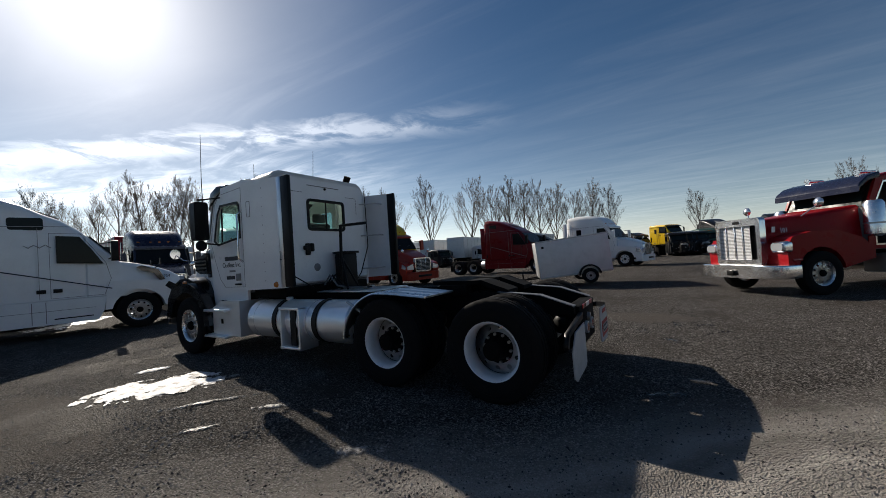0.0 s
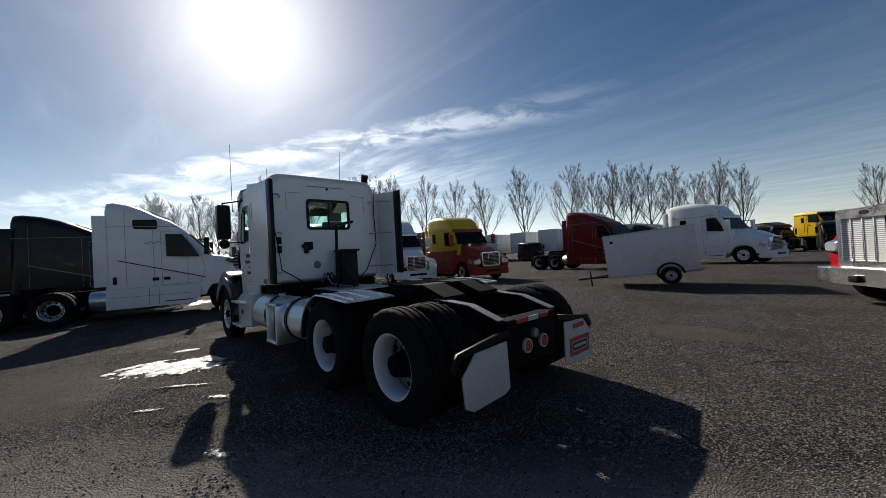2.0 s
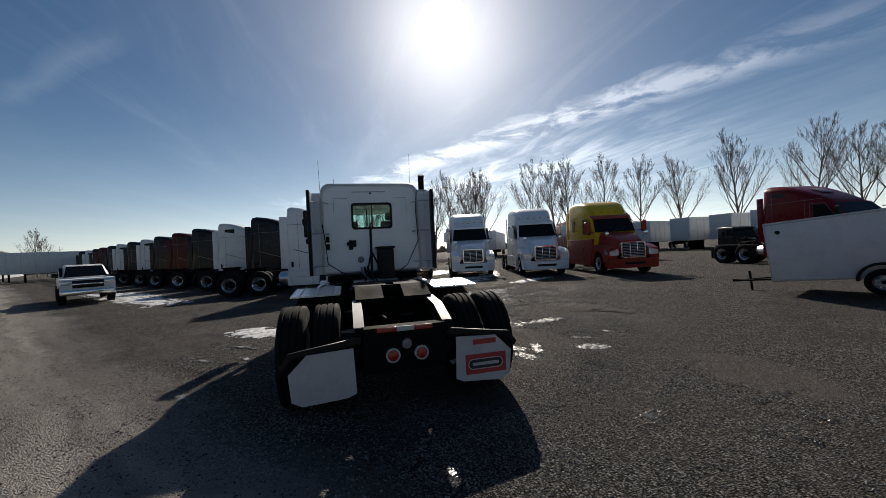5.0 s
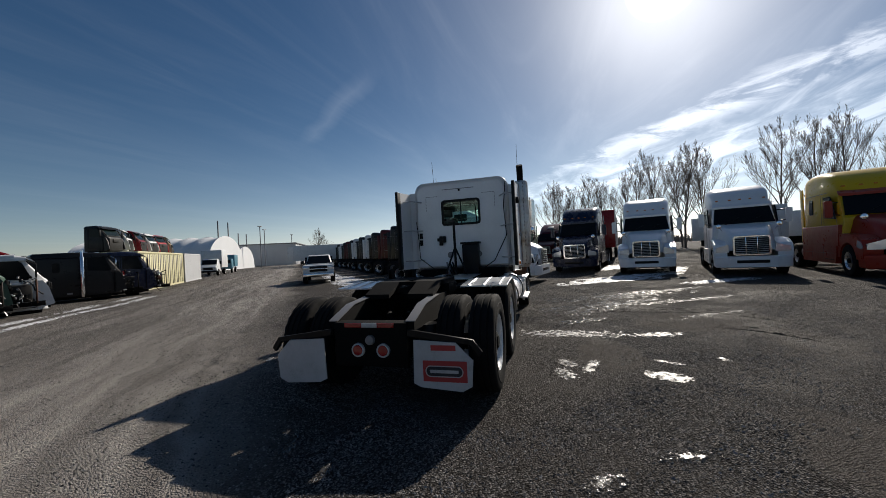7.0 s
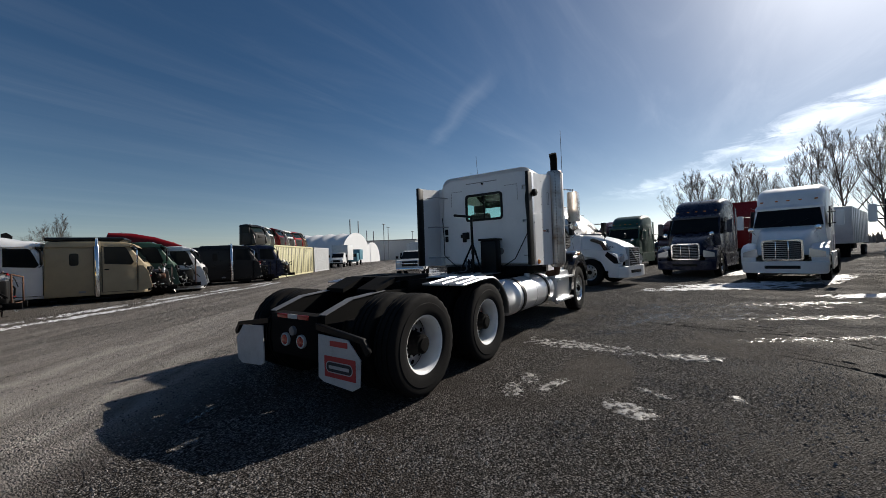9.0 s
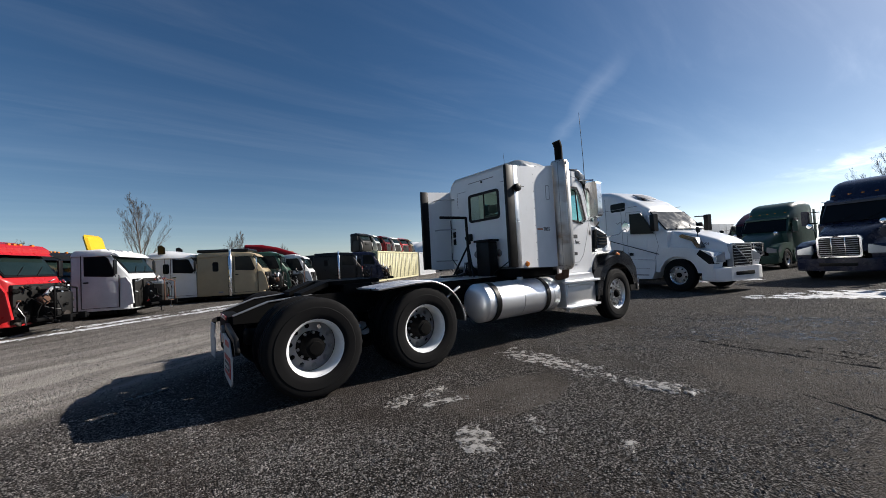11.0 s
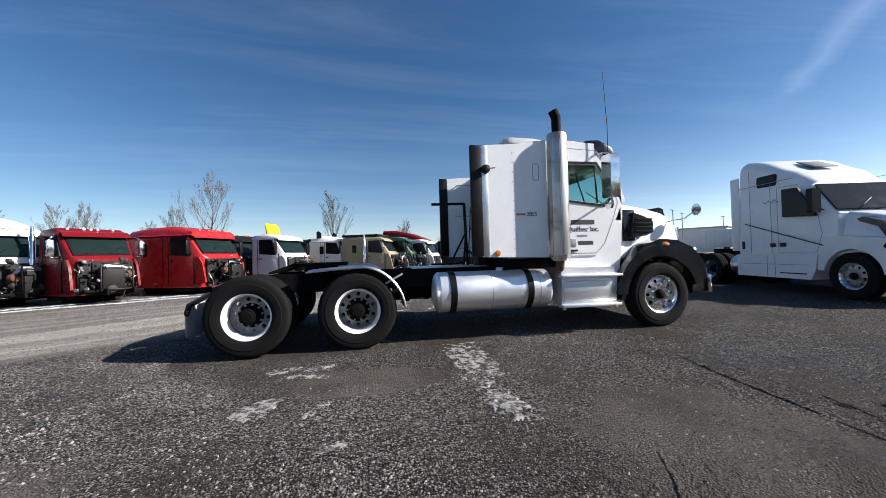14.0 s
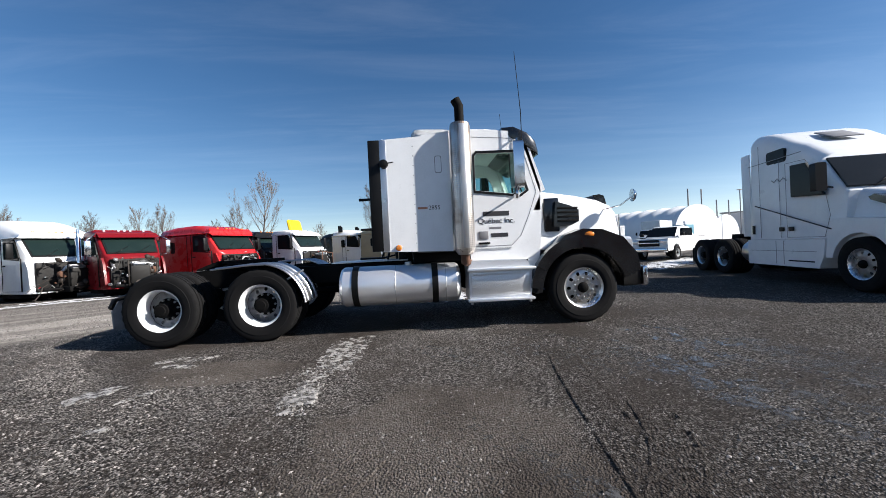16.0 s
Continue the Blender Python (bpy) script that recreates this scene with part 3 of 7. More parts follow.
# on its left flank
patch_of("ice_patch", 4.35, 2.36, 0.8, 0.5, 55, 9, SNOW, "melting white snow patch shining wet in the sun", cells=70, rag=0.75)
patch_of("ice_patch", 5.45, 2.0, 0.22, 0.1, 60, 10, SNOW, OLD, rag=0.4)
for i, (x, y, a, b, t) in enumerate(((3.84, 1.7, 0.22, 0.06, 50), (3.0, 2.35, 0.5, 0.05, 56), (2.2, 2.14, 0.2, 0.06, 40), (2.35, 2.78, 0.2, 0.05, 55), (0.62, 2.43, 0.22, 0.06, 30), (-1.44, 0.36, 0.22, 0.08, 20), (-1.73, -0.16, 0.14, 0.06, -20), (-2.12, -2.7, 0.26, 0.05, 40), (-1.5, -2.02, 0.2, 0.1, -60), (-1.08, -2.66, 0.24, 0.08, -72), (-1.57, -3.4, 0.36, 0.07, -86), (-2.0, -3.24, 0.15, 0.09, 12))):
    patch_of("ice_patch", x, y, a, b, t, 20 + i, GREYICE if i < 5 else ICEM, ICE, cells=44, thr=0.1)
# before the row of parked tractors, and glare ice in the open
for i, (x, y, a, b, t) in enumerate(((11.9, -4.1, 2.4, 0.5, -62), (13.4, -4.8, 2.6, 0.8, -58), (10.9, -7.4, 1.6, 0.4, -60), (16.3, 0.4, 1.7, 0.7, -40), (15.0, 9.5, 4.2, 0.9, 38), (18.4, 11.4, 3.2, 0.7, 38), (22.0, 15.0, 6.5, 0.8, 37), (16.7, -7.6, 2.4, 0.6, 160), (20.5, -5.4, 2.6, 0.8, 160))):
    patch_of("snow_strip", x, y, a, b, t, 40 + i, SNOW, OLD, cells=110, thr=0.1, rag=1.2)
for i, (x, y, a, b, t) in enumerate(((6.0, -3.2, 1.9, 0.5, -62), (7.5, -3.7, 2.3, 0.6, -60), (5.0, -2.6, 0.9, 0.3, -50), (3.9, -2.3, 0.6, 0.22, -60), (6.8, -5.6, 1.6, 0.22, -60), (4.6, -5.0, 1.2, 0.16, -58), (8.6, -5.2, 1.7, 0.25, -62))):
    patch_of("ice_patch", x, y, a, b, t, 60 + i, ICEM, ICE, cells=100, thr=0.22, height=0.001, rag=1.25)
# along the foot of the scrapped cabs
for i in range(7):
    x, y = -8.5 + 2.9 * i, 5.6 + 1.9 * i
    patch_of("snow_strip", x, y, 1.9, 0.24, 33 + 4 * (-1) ** i, 80 + i, SNOW, OLD, cells=90, thr=0.12, rag=1.2)
    patch_of("snow_strip", x + 0.2, y + 1.2, 1.6, 0.3, 37, 90 + i, SNOW, OLD, cells=80, thr=0.3, rag=1.2)


def tyre_track(ctrl, width, ribs):
    """A strip of gravel pressed by a lorry's tread along a bend: a berm on each edge, ribs or lugs between."""
    bm = bmesh.new()
    p = [Vector((*q, 0)) for q in ctrl]
    n, m = 260, 26
    rows = []
    for i in range(n + 1):
        t = i / n
        c = (1 - t) ** 3 * p[0] + 3 * (1 - t) ** 2 * t * p[1] + 3 * (1 - t) * t * t * p[2] + t ** 3 * p[3]
        d = (3 * (1 - t) ** 2 * (p[1] - p[0]) + 6 * (1 - t) * t * (p[2] - p[1]) + 3 * t * t * (p[3] - p[2])).normalized()
        fade = min(1.0, 6 * t, 6 * (1 - t))
        row = []
        for j in range(m + 1):
            w = j / m - 0.5
            x, y = c.x - d.y * w * width, c.y + d.x * w * width
            u = abs(w) * 2
            berm = 0.02 * max(0.0, 1 - abs(u - 0.86) / 0.1)
            if ribs:
                tread = 0.007 * (0.5 + 0.5 * math.cos(w * 2 * math.pi * 5))
            else:
                tread = 0.014 * max(0.0, math.sin(t * 230 + u * 3.0)) * (0.4 if u < 0.15 else 1.0)
            rough = 0.5 + 0.9 * noise.noise(Vector((x * 9, y * 9, 2))) + 0.4 * noise.noise(Vector((x * 30, y * 30, 5)))
            h = (0.003 + (berm + (tread if u < 0.78 else 0)) * max(0.0, rough)) * fade
            row.append(bm.verts.new((x, y, lift(x, y) + (h if 0 < j < m and 0 < i < n else -0.006))))
        rows.append(row)
    for i in range(n):
        for j in range(m):
            bm.faces.new((rows[i][j], rows[i + 1][j], rows[i + 1][j + 1], rows[i][j + 1]))
    return bm


for ctrl, width, ribs in ((((5.2, -2.4), (5.0, -3.4), (4.88, -4.3), (4.7, -5.7)), 0.34, True), (((5.35, -3.7), (5.2, -4.7), (4.7, -5.2), (3.5, -5.9)), 0.3, False), (((3.35, -4.3), (3.1, -4.9), (2.8, -5.2), (2.2, -5.5)), 0.26, True)):
    tagged(part("tyre_track", tyre_track(ctrl, width, ribs), GROUND, smooth=80), "curved lorry tread marks pressed into the dark gravel", "tyre track", "tread marks in the gravel", kind="stuff")

# ---- wheels ----
def holed_disc(r0, r1, rc, hole, count, dish, thick=0.012):
    """A wheel disc across y with round openings; dish gives its depth (y) from the radius."""
    bm = bmesh.new()
    k = 12
    cache = {}

    def vert(r, a, y):
        key = (round(r * math.cos(a), 4), round(r * math.sin(a), 4), round(y, 4))
        if key not in cache:
            cache[key] = bm.verts.new((r * math.cos(a), y, r * math.sin(a)))
        return cache[key]

    step = 2 * math.pi / count
    for s in range(count):
        mid = s * step
        outer, inner = [], []
        edge = [(r1, mid - step / 2), (r1, mid - step / 4), (r1, mid), (r1, mid + step / 4), (r1, mid + step / 2), ((r0 + r1) / 2, mid + step / 2), (r0, mid + step / 2), (r0, mid + step / 4), (r0, mid), (r0, mid - step / 4), (r0, mid - step / 2), ((r0 + r1) / 2, mid - step / 2)]
        cx, cz = rc * math.cos(mid), rc * math.sin(mid)
        for r, a in edge:
            outer.append(vert(r, a, dish(r)))
            px, pz = r * math.cos(a) - cx, r * math.sin(a) - cz
            d = math.hypot(px, pz)
            hx, hz = cx + px / d * hole, cz + pz / d * hole
            inner.append(vert(math.hypot(hx, hz), math.atan2(hz, hx), dish(math.hypot(hx, hz))))
        for i in range(k):
            bm.faces.new((outer[i], outer[(i + 1) % k], inner[(i + 1) % k], inner[i]))
    bmesh.ops.solidify(bm, geom=bm.faces[:], thickness=thick)
    return bm


R_TYRE = 0.52


def tyre_mesh(w=0.27, grooves=True, n=56):
    """A lorry tyre round y: sidewalls with a bulge and moulded rings, a tread with grooves and shoulder blocks."""
    h = w / 2
    prof = [(0.285, -h * 0.8), (0.31, -h * 0.92), (0.36, -h), (0.42, -h * 1.02), (0.425, -h * 0.985), (0.47, -h * 0.97), (0.505, -h * 0.9), (0.517, -h * 0.8)]
    for g in (-0.5, 0.0, 0.5):
        c = g * h
        prof += [(0.52, c - 0.012), (0.506, c - 0.009), (0.506, c + 0.009), (0.52, c + 0.012)]
    prof += [(r, -y) for r, y in prof[7::-1]]
    bm = lathe(prof, "y", n, closed=True)
    if grooves:
        for v in bm.verts:
            r = math.hypot(v.co.x, v.co.z)
            if 0.495 < r < 0.519 and abs(v.co.y) > h * 0.72:
                if int((math.atan2(v.co.z, v.co.x) / (2 * math.pi) + 1) * n + 0.01) % 2:
                    v.co.x *= 0.978
                    v.co.z *= 0.978
    return bm


WHEELS = {}


def wheel_meshes(kind, near=False):
    """Meshes of a wheel seen from its -y side: rear ones dished in behind a wide rim, front ones domed out."""
    if (kind, near) in WHEELS:
        return WHEELS[kind, near]
    style, dual = kind
    w = 0.27
    tyre = part("wheel", tyre_mesh(w, near, 56 if near else 24), RUBBER)
    rimmat = {"white": STEELWHITE, "alu": BRIGHTRIM, "dull": ALU_DULL}[style]
    lip = [(0.292, 0.115), (0.3, 0.118), (0.302, 0.105), (0.285, 0.1), (0.272, 0.04), (0.272, -0.04), (0.285, -0.1), (0.302, -0.105), (0.3, -0.118), (0.292, -0.115), (0.272, -0.095), (0.262, -0.05), (0.262, 0.05), (0.272, 0.095)]
    if dual:
        dish = lambda r: 0.078 + 0.02 * (r - 0.16) / 0.1  # noqa: E731
        disc = holed_disc(0.125, 0.268, 0.215, 0.026, 10, dish)
        hub = (lathe([(0.16, 0.085), (0.16, 0.068), (0.125, 0.062), (0.118, 0.0), (0.1, -0.03), (0.098, -0.09), (0.07, -0.095), (0.065, -0.11), (0.02, -0.112)], "y", 24))
    else:
        dish = lambda r: -0.085 + 0.35 * max(0.0, r - 0.2) + 0.05 * max(0, 0.14 - r)  # noqa: E731
        disc = holed_disc(0.07, 0.268, 0.212, 0.028, 10, dish)
        hub = (lathe([(0.082, -0.06), (0.08, -0.1), (0.066, -0.125), (0.045, -0.14), (0.015, -0.143)], "y", 24))
    barrel = lathe(lip, "y", 40 if near else 20, closed=True)
    inset = None
    if near:
        rim = part("rim", barrel, rimmat, tyre)
        inset = part("disc", disc, DUSTYRIM if dual else rimmat, tyre)
    else:
        rim = part("rim", merge(barrel, disc), rimmat, tyre)
    hubo = part("hub", hub, CHASSIS, tyre)
    WHEELS[kind, near] = (tyre.data, rim.data, hubo.data, inset.data if inset else None)
    for o in (rim, hubo, inset, tyre):
        if o:
            bpy.data.objects.remove(o)
    return WHEELS[kind, near]


LUG = []


def add_wheel(parent, x, y, style, dual=False, r=R_TYRE, inner=False, nuts=False, near=False):
    """A wheel at x, y; the face looks away from the truck's middle line."""
    tyre, rim, hub, disc = wheel_meshes((style, dual), near)
    t = new("wheel", tyre)
    t.parent = parent
    s = r / R_TYRE
    t.matrix_basis = pose(x, y, r, 0, 0, 0 if y < 0 else 180) @ Matrix.Rotation((x * 7 + y) % 6.28, 4, "Y") @ Matrix.Diagonal((s, 1, s, 1))
    if not inner:
        for nm, d in (("rim", rim), ("hub", hub), ("disc", disc)):
            if d:
                o = new(nm, d)
                o.parent = t
        if nuts:
            if not LUG:
                first = part("lug_nut", lathe([(0.017, 0), (0.017, -0.022), (0.01, -0.03)], "y", 6), ALU)
                LUG.append(first.data)
                bpy.data.objects.remove(first)
            for i in range(10):
                a = 2 * math.pi * (i + 0.5) / 10
                o = new("lug_nut", LUG[0])
                o.parent = t
                o.location = (0.142 * math.cos(a), 0.068 if dual else -0.086, 0.142 * math.sin(a))
    elif near:
        o = new("rim", rim)
        o.parent = t
    return t


def tandem(parent, xs, style, outer=1.085, gap=0.34, r=R_TYRE, nuts=False, near=False):
    """Dual wheels on each side of the axles at xs."""
    for x in xs:
        for s in (-1, 1):
            add_wheel(parent, x, s * outer, style, True, r, nuts=nuts, near=near)
            add_wheel(parent, x, s * (outer - gap), style, True, r, inner=True, near=near)
        part("axle", merge(lathe([(0.09, -0.9), (0.09, 0.9)], "y", 12, (x, 0, r)), lathe([(0.05, -0.2), (0.2, -0.15), (0.23, 0), (0.2, 0.15), (0.05, 0.2)], "y", 16, (x, 0, r))), CHASSIS, parent)

# ---- the white day-sleeper tractor in the middle of the yard ----
def hero():
    t = thing("tractor_truck", pose(0, 0, 0), "white sleeper tractor with black fenders and aluminium tanks, no trailer", "truck")
    P = lambda name, bm, mat, parent=t, label="", smooth=40: part(name, bm, mat, parent, label, smooth)  # noqa: E731
    # frame
    rail = [(-0.66, 0.78), (-0.66, 0.86), (-0.3, 0.98), (0.2, 1.02), (6.7, 1.0), (6.9, 0.9), (6.9, 0.78), (4.5, 0.74), (0.4, 0.74)]
    for s in (-1, 1):
        P("frame_rail", prism(rail, s * 0.43 - 0.04, s * 0.43 + 0.04, 0.008), CHASSIS)
        P("rail_edge", prism([(-0.66, 0.866), (-0.3, 0.986), (0.2, 1.026), (0.2, 1.032), (-0.3, 0.995), (-0.66, 0.875)], s * 0.43 - 0.05, s * 0.43 + 0.05, 0), GREY, label="grey strip along the upper edge of the frame rail")
    P("rear_crossmember", merge(box(-0.7, -0.62, -0.4, 0.4, 0.42, 0.86), box(-0.64, -0.55, -0.43, 0.43, 0.7, 0.86)), CHASSIS)
    for i, x in enumerate((0.69, 2.3, 3.0, 4.2, 5.3)):
        P("crossmember", box(x - 0.08, x + 0.08, -0.4, 0.4, 0.76, 0.98), CHASSIS)
    # suspension bags, torque rods, driveline
    for x in (0, 1.37):
        for s in (-1, 1):
            P("air_bag", lathe([(0.1, 0.38), (0.13, 0.42), (0.135, 0.55), (0.1, 0.6), (0.135, 0.65), (0.13, 0.74), (0.1, 0.78)], "z", 20, (x - 0.3, s * 0.5, 0.0)), BLACK)
        P("torque_rod", rod((x, 0.1, 0.8), (x + 0.6, 0.3, 0.86), 0.03), CHASSIS)
    P("drive_shaft", rod((1.6, 0, 0.55), (4.8, 0, 0.72), 0.06), CHASSIS)
    P("gearbox", box(4.3, 5.2, -0.3, 0.3, 0.5, 1.0, 0.08), CHASSIS)
    P("engine_block", box(5.2, 6.6, -0.35, 0.35, 0.55, 1.15, 0.06), CHASSIS)
    P("front_axle", merge(box(6.08, 6.22, -0.95, 0.95, 0.4, 0.52, 0.03), box(5.6, 6.7, -0.48, -0.38, 0.56, 0.66), box(5.6, 6.7, 0.38, 0.48, 0.56, 0.66)), CHASSIS)
    P("brake_drum", lathe([(0.2, -0.9), (0.2, -0.72)], "y", 24, (6.07, 0, 0.5)), CHASSIS)
    P("brake_drum", lathe([(0.2, 0.72), (0.2, 0.9)], "y", 24, (6.07, 0, 0.5)), CHASSIS)
    tandem(t, (0.0, 1.37), "white", nuts=True, near=True)
    for s in (-1, 1):
        add_wheel(t, 6.07, s * 1.06, "alu", nuts=True, near=True)
    # fifth wheel with ramps
    plate = rrect(0.42, 1.18, -0.46, 0.46, 0.14)
    fw = holed(plate, [[(0.42 + 0.02, -0.05), (0.42 + 0.02, 0.05), (0.72, 0.06), (0.76, 0.0), (0.72, -0.06)]], 0.05, "z", 1.12)
    P("fifth_wheel", merge(fw, prism([(0.42, 1.11), (0.42, 1.17), (0.08, 1.05), (0.08, 1.0)], -0.44, -0.12, 0.01), prism([(0.42, 1.11), (0.42, 1.17), (0.08, 1.05), (0.08, 1.0)], 0.12, 0.44, 0.01), box(0.6, 1.0, -0.5, -0.36, 0.98, 1.12), box(0.6, 1.0, 0.36, 0.5, 0.98, 1.12)), CHASSIS, label="greasy black fifth wheel plate with ramps")
    P("deck_plate", box(2.2, 3.45, -0.42, 0.42, 1.03, 1.05, 0.004), TREAD)
    # quarter fenders over the forward drive wheels
    for s in (-1, 1):
        line = [(0.72, 1.05), (1.25, 1.09)] + arc(1.37, 0.47, 0.63, 80, 6, 9)
        thick = [(x, z + 0.018) for x, z in line[:2]] + arc(1.37, 0.47, 0.648, 80, 6, 9)
        ys = sorted((s * 0.62, s * 1.225))
        qf = P("quarter_fender", prism(line + thick[::-1], ys[0], ys[1], 0.004, 1), ALU, label="bright aluminium quarter fender")
        for yy in (0.72, 0.92, 1.12):
            part("fender_rib", tube([(x, s * yy, z + 0.004) for x, z in ((0.74, 1.068), (1.25, 1.108))] + [(x, s * yy, z) for x, z in arc(1.37, 0.47, 0.651, 78, 8, 9)], 0.012, 6), ALU, qf)
        part("rolled_edge", tube([(x, s * 1.222, z) for x, z in ((0.73, 1.058), (1.25, 1.098))] + [(x, s * 1.222, z) for x, z in arc(1.37, 0.47, 0.64, 80, 6, 9)], 0.014, 6), ALU, qf)
        part("end_bracket", moved(box(-0.16, 0.16, -0.02, 0.02, -0.012, 0.012, 0.005), pose(1.84, s * 1.16, 0.92, 0, -28, 0)), ALU_DULL, qf)
        P("fender_bracket", rod((1.0, s * 0.45, 0.98), (1.0, s * 1.1, 1.06), 0.025), CHASSIS)
    # rear lights, reflective strip and flaps
    for i, (y0, y1) in enumerate(((0.27, 0.08), (0.08, -0.09), (-0.09, -0.27))):
        P("reflective_strip", box(-0.712, -0.7, y1, y0, 0.815, 0.86, 0.002), FLAPWHITE if i == 1 else LAMPRED)
    for y in (0.125, -0.15):
        P("tail_lamp", merge(lathe([(0.01, -0.735), (0.05, -0.73), (0.054, -0.7)], "x", 24, (0, y, 0.59))), LAMPRED, label="round red tail lamp")
        P("lamp_ring", lathe([(0.054, -0.728), (0.068, -0.726), (0.07, -0.7), (0.054, -0.7)], "x", 24, (0, y, 0.59), closed=True), FLAPWHITE)
    P("plug_cover", lathe([(0.01, -0.735), (0.045, -0.73), (0.05, -0.7)], "x", 20, (0, -0.01, 0.69)), GREY)
    for s in (-1, 1):
        arm = [(s * 0.42, 0.8), (s * 1.06, 0.71), (s * 1.14, 0.6), (s * 1.11, 0.56), (s * 1.03, 0.67), (s * 0.42, 0.74)]
        P("flap_bracket", prism(arm, -0.735, -0.69, 0.005, 1, "x"), BLACK)
        flap = [(s * 0.49, 0.71), (s * 0.9, 0.69), (s * 1.06, 0.53), (s * 1.04, 0.29), (s * 0.95, 0.24), (s * 0.55, 0.265), (s * 0.475, 0.3)]
        f = P("mud_flap", prism(flap, -0.758, -0.746, 0.002, 1, "x"), FLAPWHITE, label="scuffed white plastic mud flap")
        if s < 0:
            part("printed_panel", prism(rrect(-1.0, -0.575, 0.325, 0.52, 0.006), -0.7625, -0.7585, 0, 1, "x"), SIGNRED, f, "red printed maker's panel with a plain oval")
            part("reflector", prism(rrect(-0.9, -0.66, 0.615, 0.665, 0.004), -0.7625, -0.7585, 0, 1, "x"), SIGNRED, f)
            part("oval_outline", holed(rrect(-0.965, -0.6, 0.37, 0.475, 0.05, 6), [rrect(-0.957, -0.608, 0.378, 0.467, 0.043, 6)], 0.003, "x", -0.7665), FLAPWHITE, f)
            part("oval_field", prism(rrect(-0.955, -0.61, 0.38, 0.465, 0.04, 6), -0.766, -0.763, 0, 1, "x"), INK, f)
            part("print_bar", prism(rrect(-0.92, -0.645, 0.408, 0.437, 0.006), -0.769, -0.766, 0, 1, "x"), FLAPWHITE, f)
    # fuel tanks
    for s, x0, x1 in ((-1, 2.48, 4.22), (1, 1.98, 4.2)):
        c, r = s * 0.9, 0.295
        tank = P("fuel_tank", lathe([(0.02, x0 - 0.03), (0.2, x0 - 0.025), (r - 0.03, x0), (r, x0 + 0.04), (r, x1 - 0.04), (r - 0.03, x1), (0.2, x1 + 0.025), (0.02, x1 + 0.03)], "x", 40, (0, c, 0.69)), TANKALU, label="dented brushed aluminium fuel tank", smooth=35)
        for sx in ((x0 + 0.22, x1 - 0.36) if s < 0 else (x0 + 0.62, x0 + 1.5)):
            part("tank_strap", lathe([(r + 0.002, sx - 0.045), (r + 0.014, sx - 0.045), (r + 0.014, sx + 0.045), (r + 0.002, sx + 0.045)], "x", 40, (0, c, 0.69), closed=True), BLACK, tank, "black rubber-lined strap")
        for sx in (x0 + 0.8, x1 - 0.2):
            part("weld_seam", lathe([(r, sx - 0.004), (r + 0.003, sx), (r, sx + 0.004)], "x", 40, (0, c, 0.69)), ALU_DULL, tank)
        part("filler_cap", lathe([(0.05, 0), (0.055, 0.03), (0.05, 0.05), (0.01, 0.052)], "z", 20, (x1 - 0.75, c + s * 0.03, 0.975)), ALU_DULL, tank)
        for sx in (x0 + 0.22, x1 - 0.36):
            P("tank_bracket", box(sx - 0.04, sx + 0.04, *sorted((s * 0.45, s * 0.75)), 0.42, 0.96), CHASSIS)
    # right-hand step box
    sb = P("step_box", prism([(4.36, 0.42), (5.28, 0.42), (5.3, 0.86), (5.22, 0.99), (4.36, 0.99)], -1.17, -0.62, 0.012), TANKALU, label="aluminium battery and step box with tread plate")
    part("tread_panel", box(4.39, 5.26, -1.182, -1.172, 0.47, 0.84, 0.003), TREAD, sb)
    part("step", box(4.33, 5.34, -1.26, -1.1, 0.845, 0.885, 0.008), TANKALU, sb)
    part("step", box(4.33, 5.31, -1.26, -1.1, 0.4, 0.44, 0.008), TANKALU, sb)
    part("grip_strip", box(4.42, 5.2, -1.2, -1.17, 0.78, 0.815, 0.004), TREAD, sb)
    for sx in (4.37, 5.24):
        part("step_foot", box(sx, sx + 0.035, -1.2, -1.15, 0.36, 0.41, 0.004), TANKALU, sb)
    part("step_top", box(4.4, 5.2, -1.15, -0.68, 0.985, 1.0, 0.003), TREAD, sb)
    # left-hand boxes and steps
    sl = P("step_box", prism([(4.45, 0.4), (5.28, 0.42), (5.28, 0.86), (5.0, 0.98), (4.45, 0.98)], 0.62, 1.15, 0.02), TANKALU, label="aluminium step box below the driver's door")
    part("step", box(4.75, 5.42, 1.05, 1.24, 0.8, 0.845, 0.008), TANKALU, sl)
    part("step", box(4.75, 5.42, 1.05, 1.24, 0.37, 0.41, 0.008), TANKALU, sl)
    part("latch", box(4.95, 5.0, 1.15, 1.165, 0.6, 0.68, 0.004), BLACK, sl)
    sf = P("tank_step", merge(box(2.82, 2.86, 0.95, 1.26, 0.32, 0.92), box(3.22, 3.26, 0.95, 1.26, 0.32, 0.92), box(2.82, 3.26, 1.14, 1.27, 0.33, 0.37), box(2.82, 3.26, 1.14, 1.27, 0.88, 0.92)), TANKALU, label="folded aluminium step frame hung over the tank")
    part("step_web", box(2.98, 3.1, 1.18, 1.2, 0.37, 0.88, 0.002), BLACK, sf)
    # cab and sleeper
    w = 1.03
    shell = loft([section(x, h, h - 0.02, 1.17 + d, z - d, 0.2 - d * 0.5, 0.06, 6) for x, h, z, d in ((3.6, w - 0.07, 3.0, 0.05), (3.615, w - 0.03, 3.02, 0.025), (3.66, w - 0.005, 3.045, 0.005), (3.75, w, 3.05, 0), (4.1, w, 3.04, 0), (4.45, w, 3.0, 0))], (False, False))
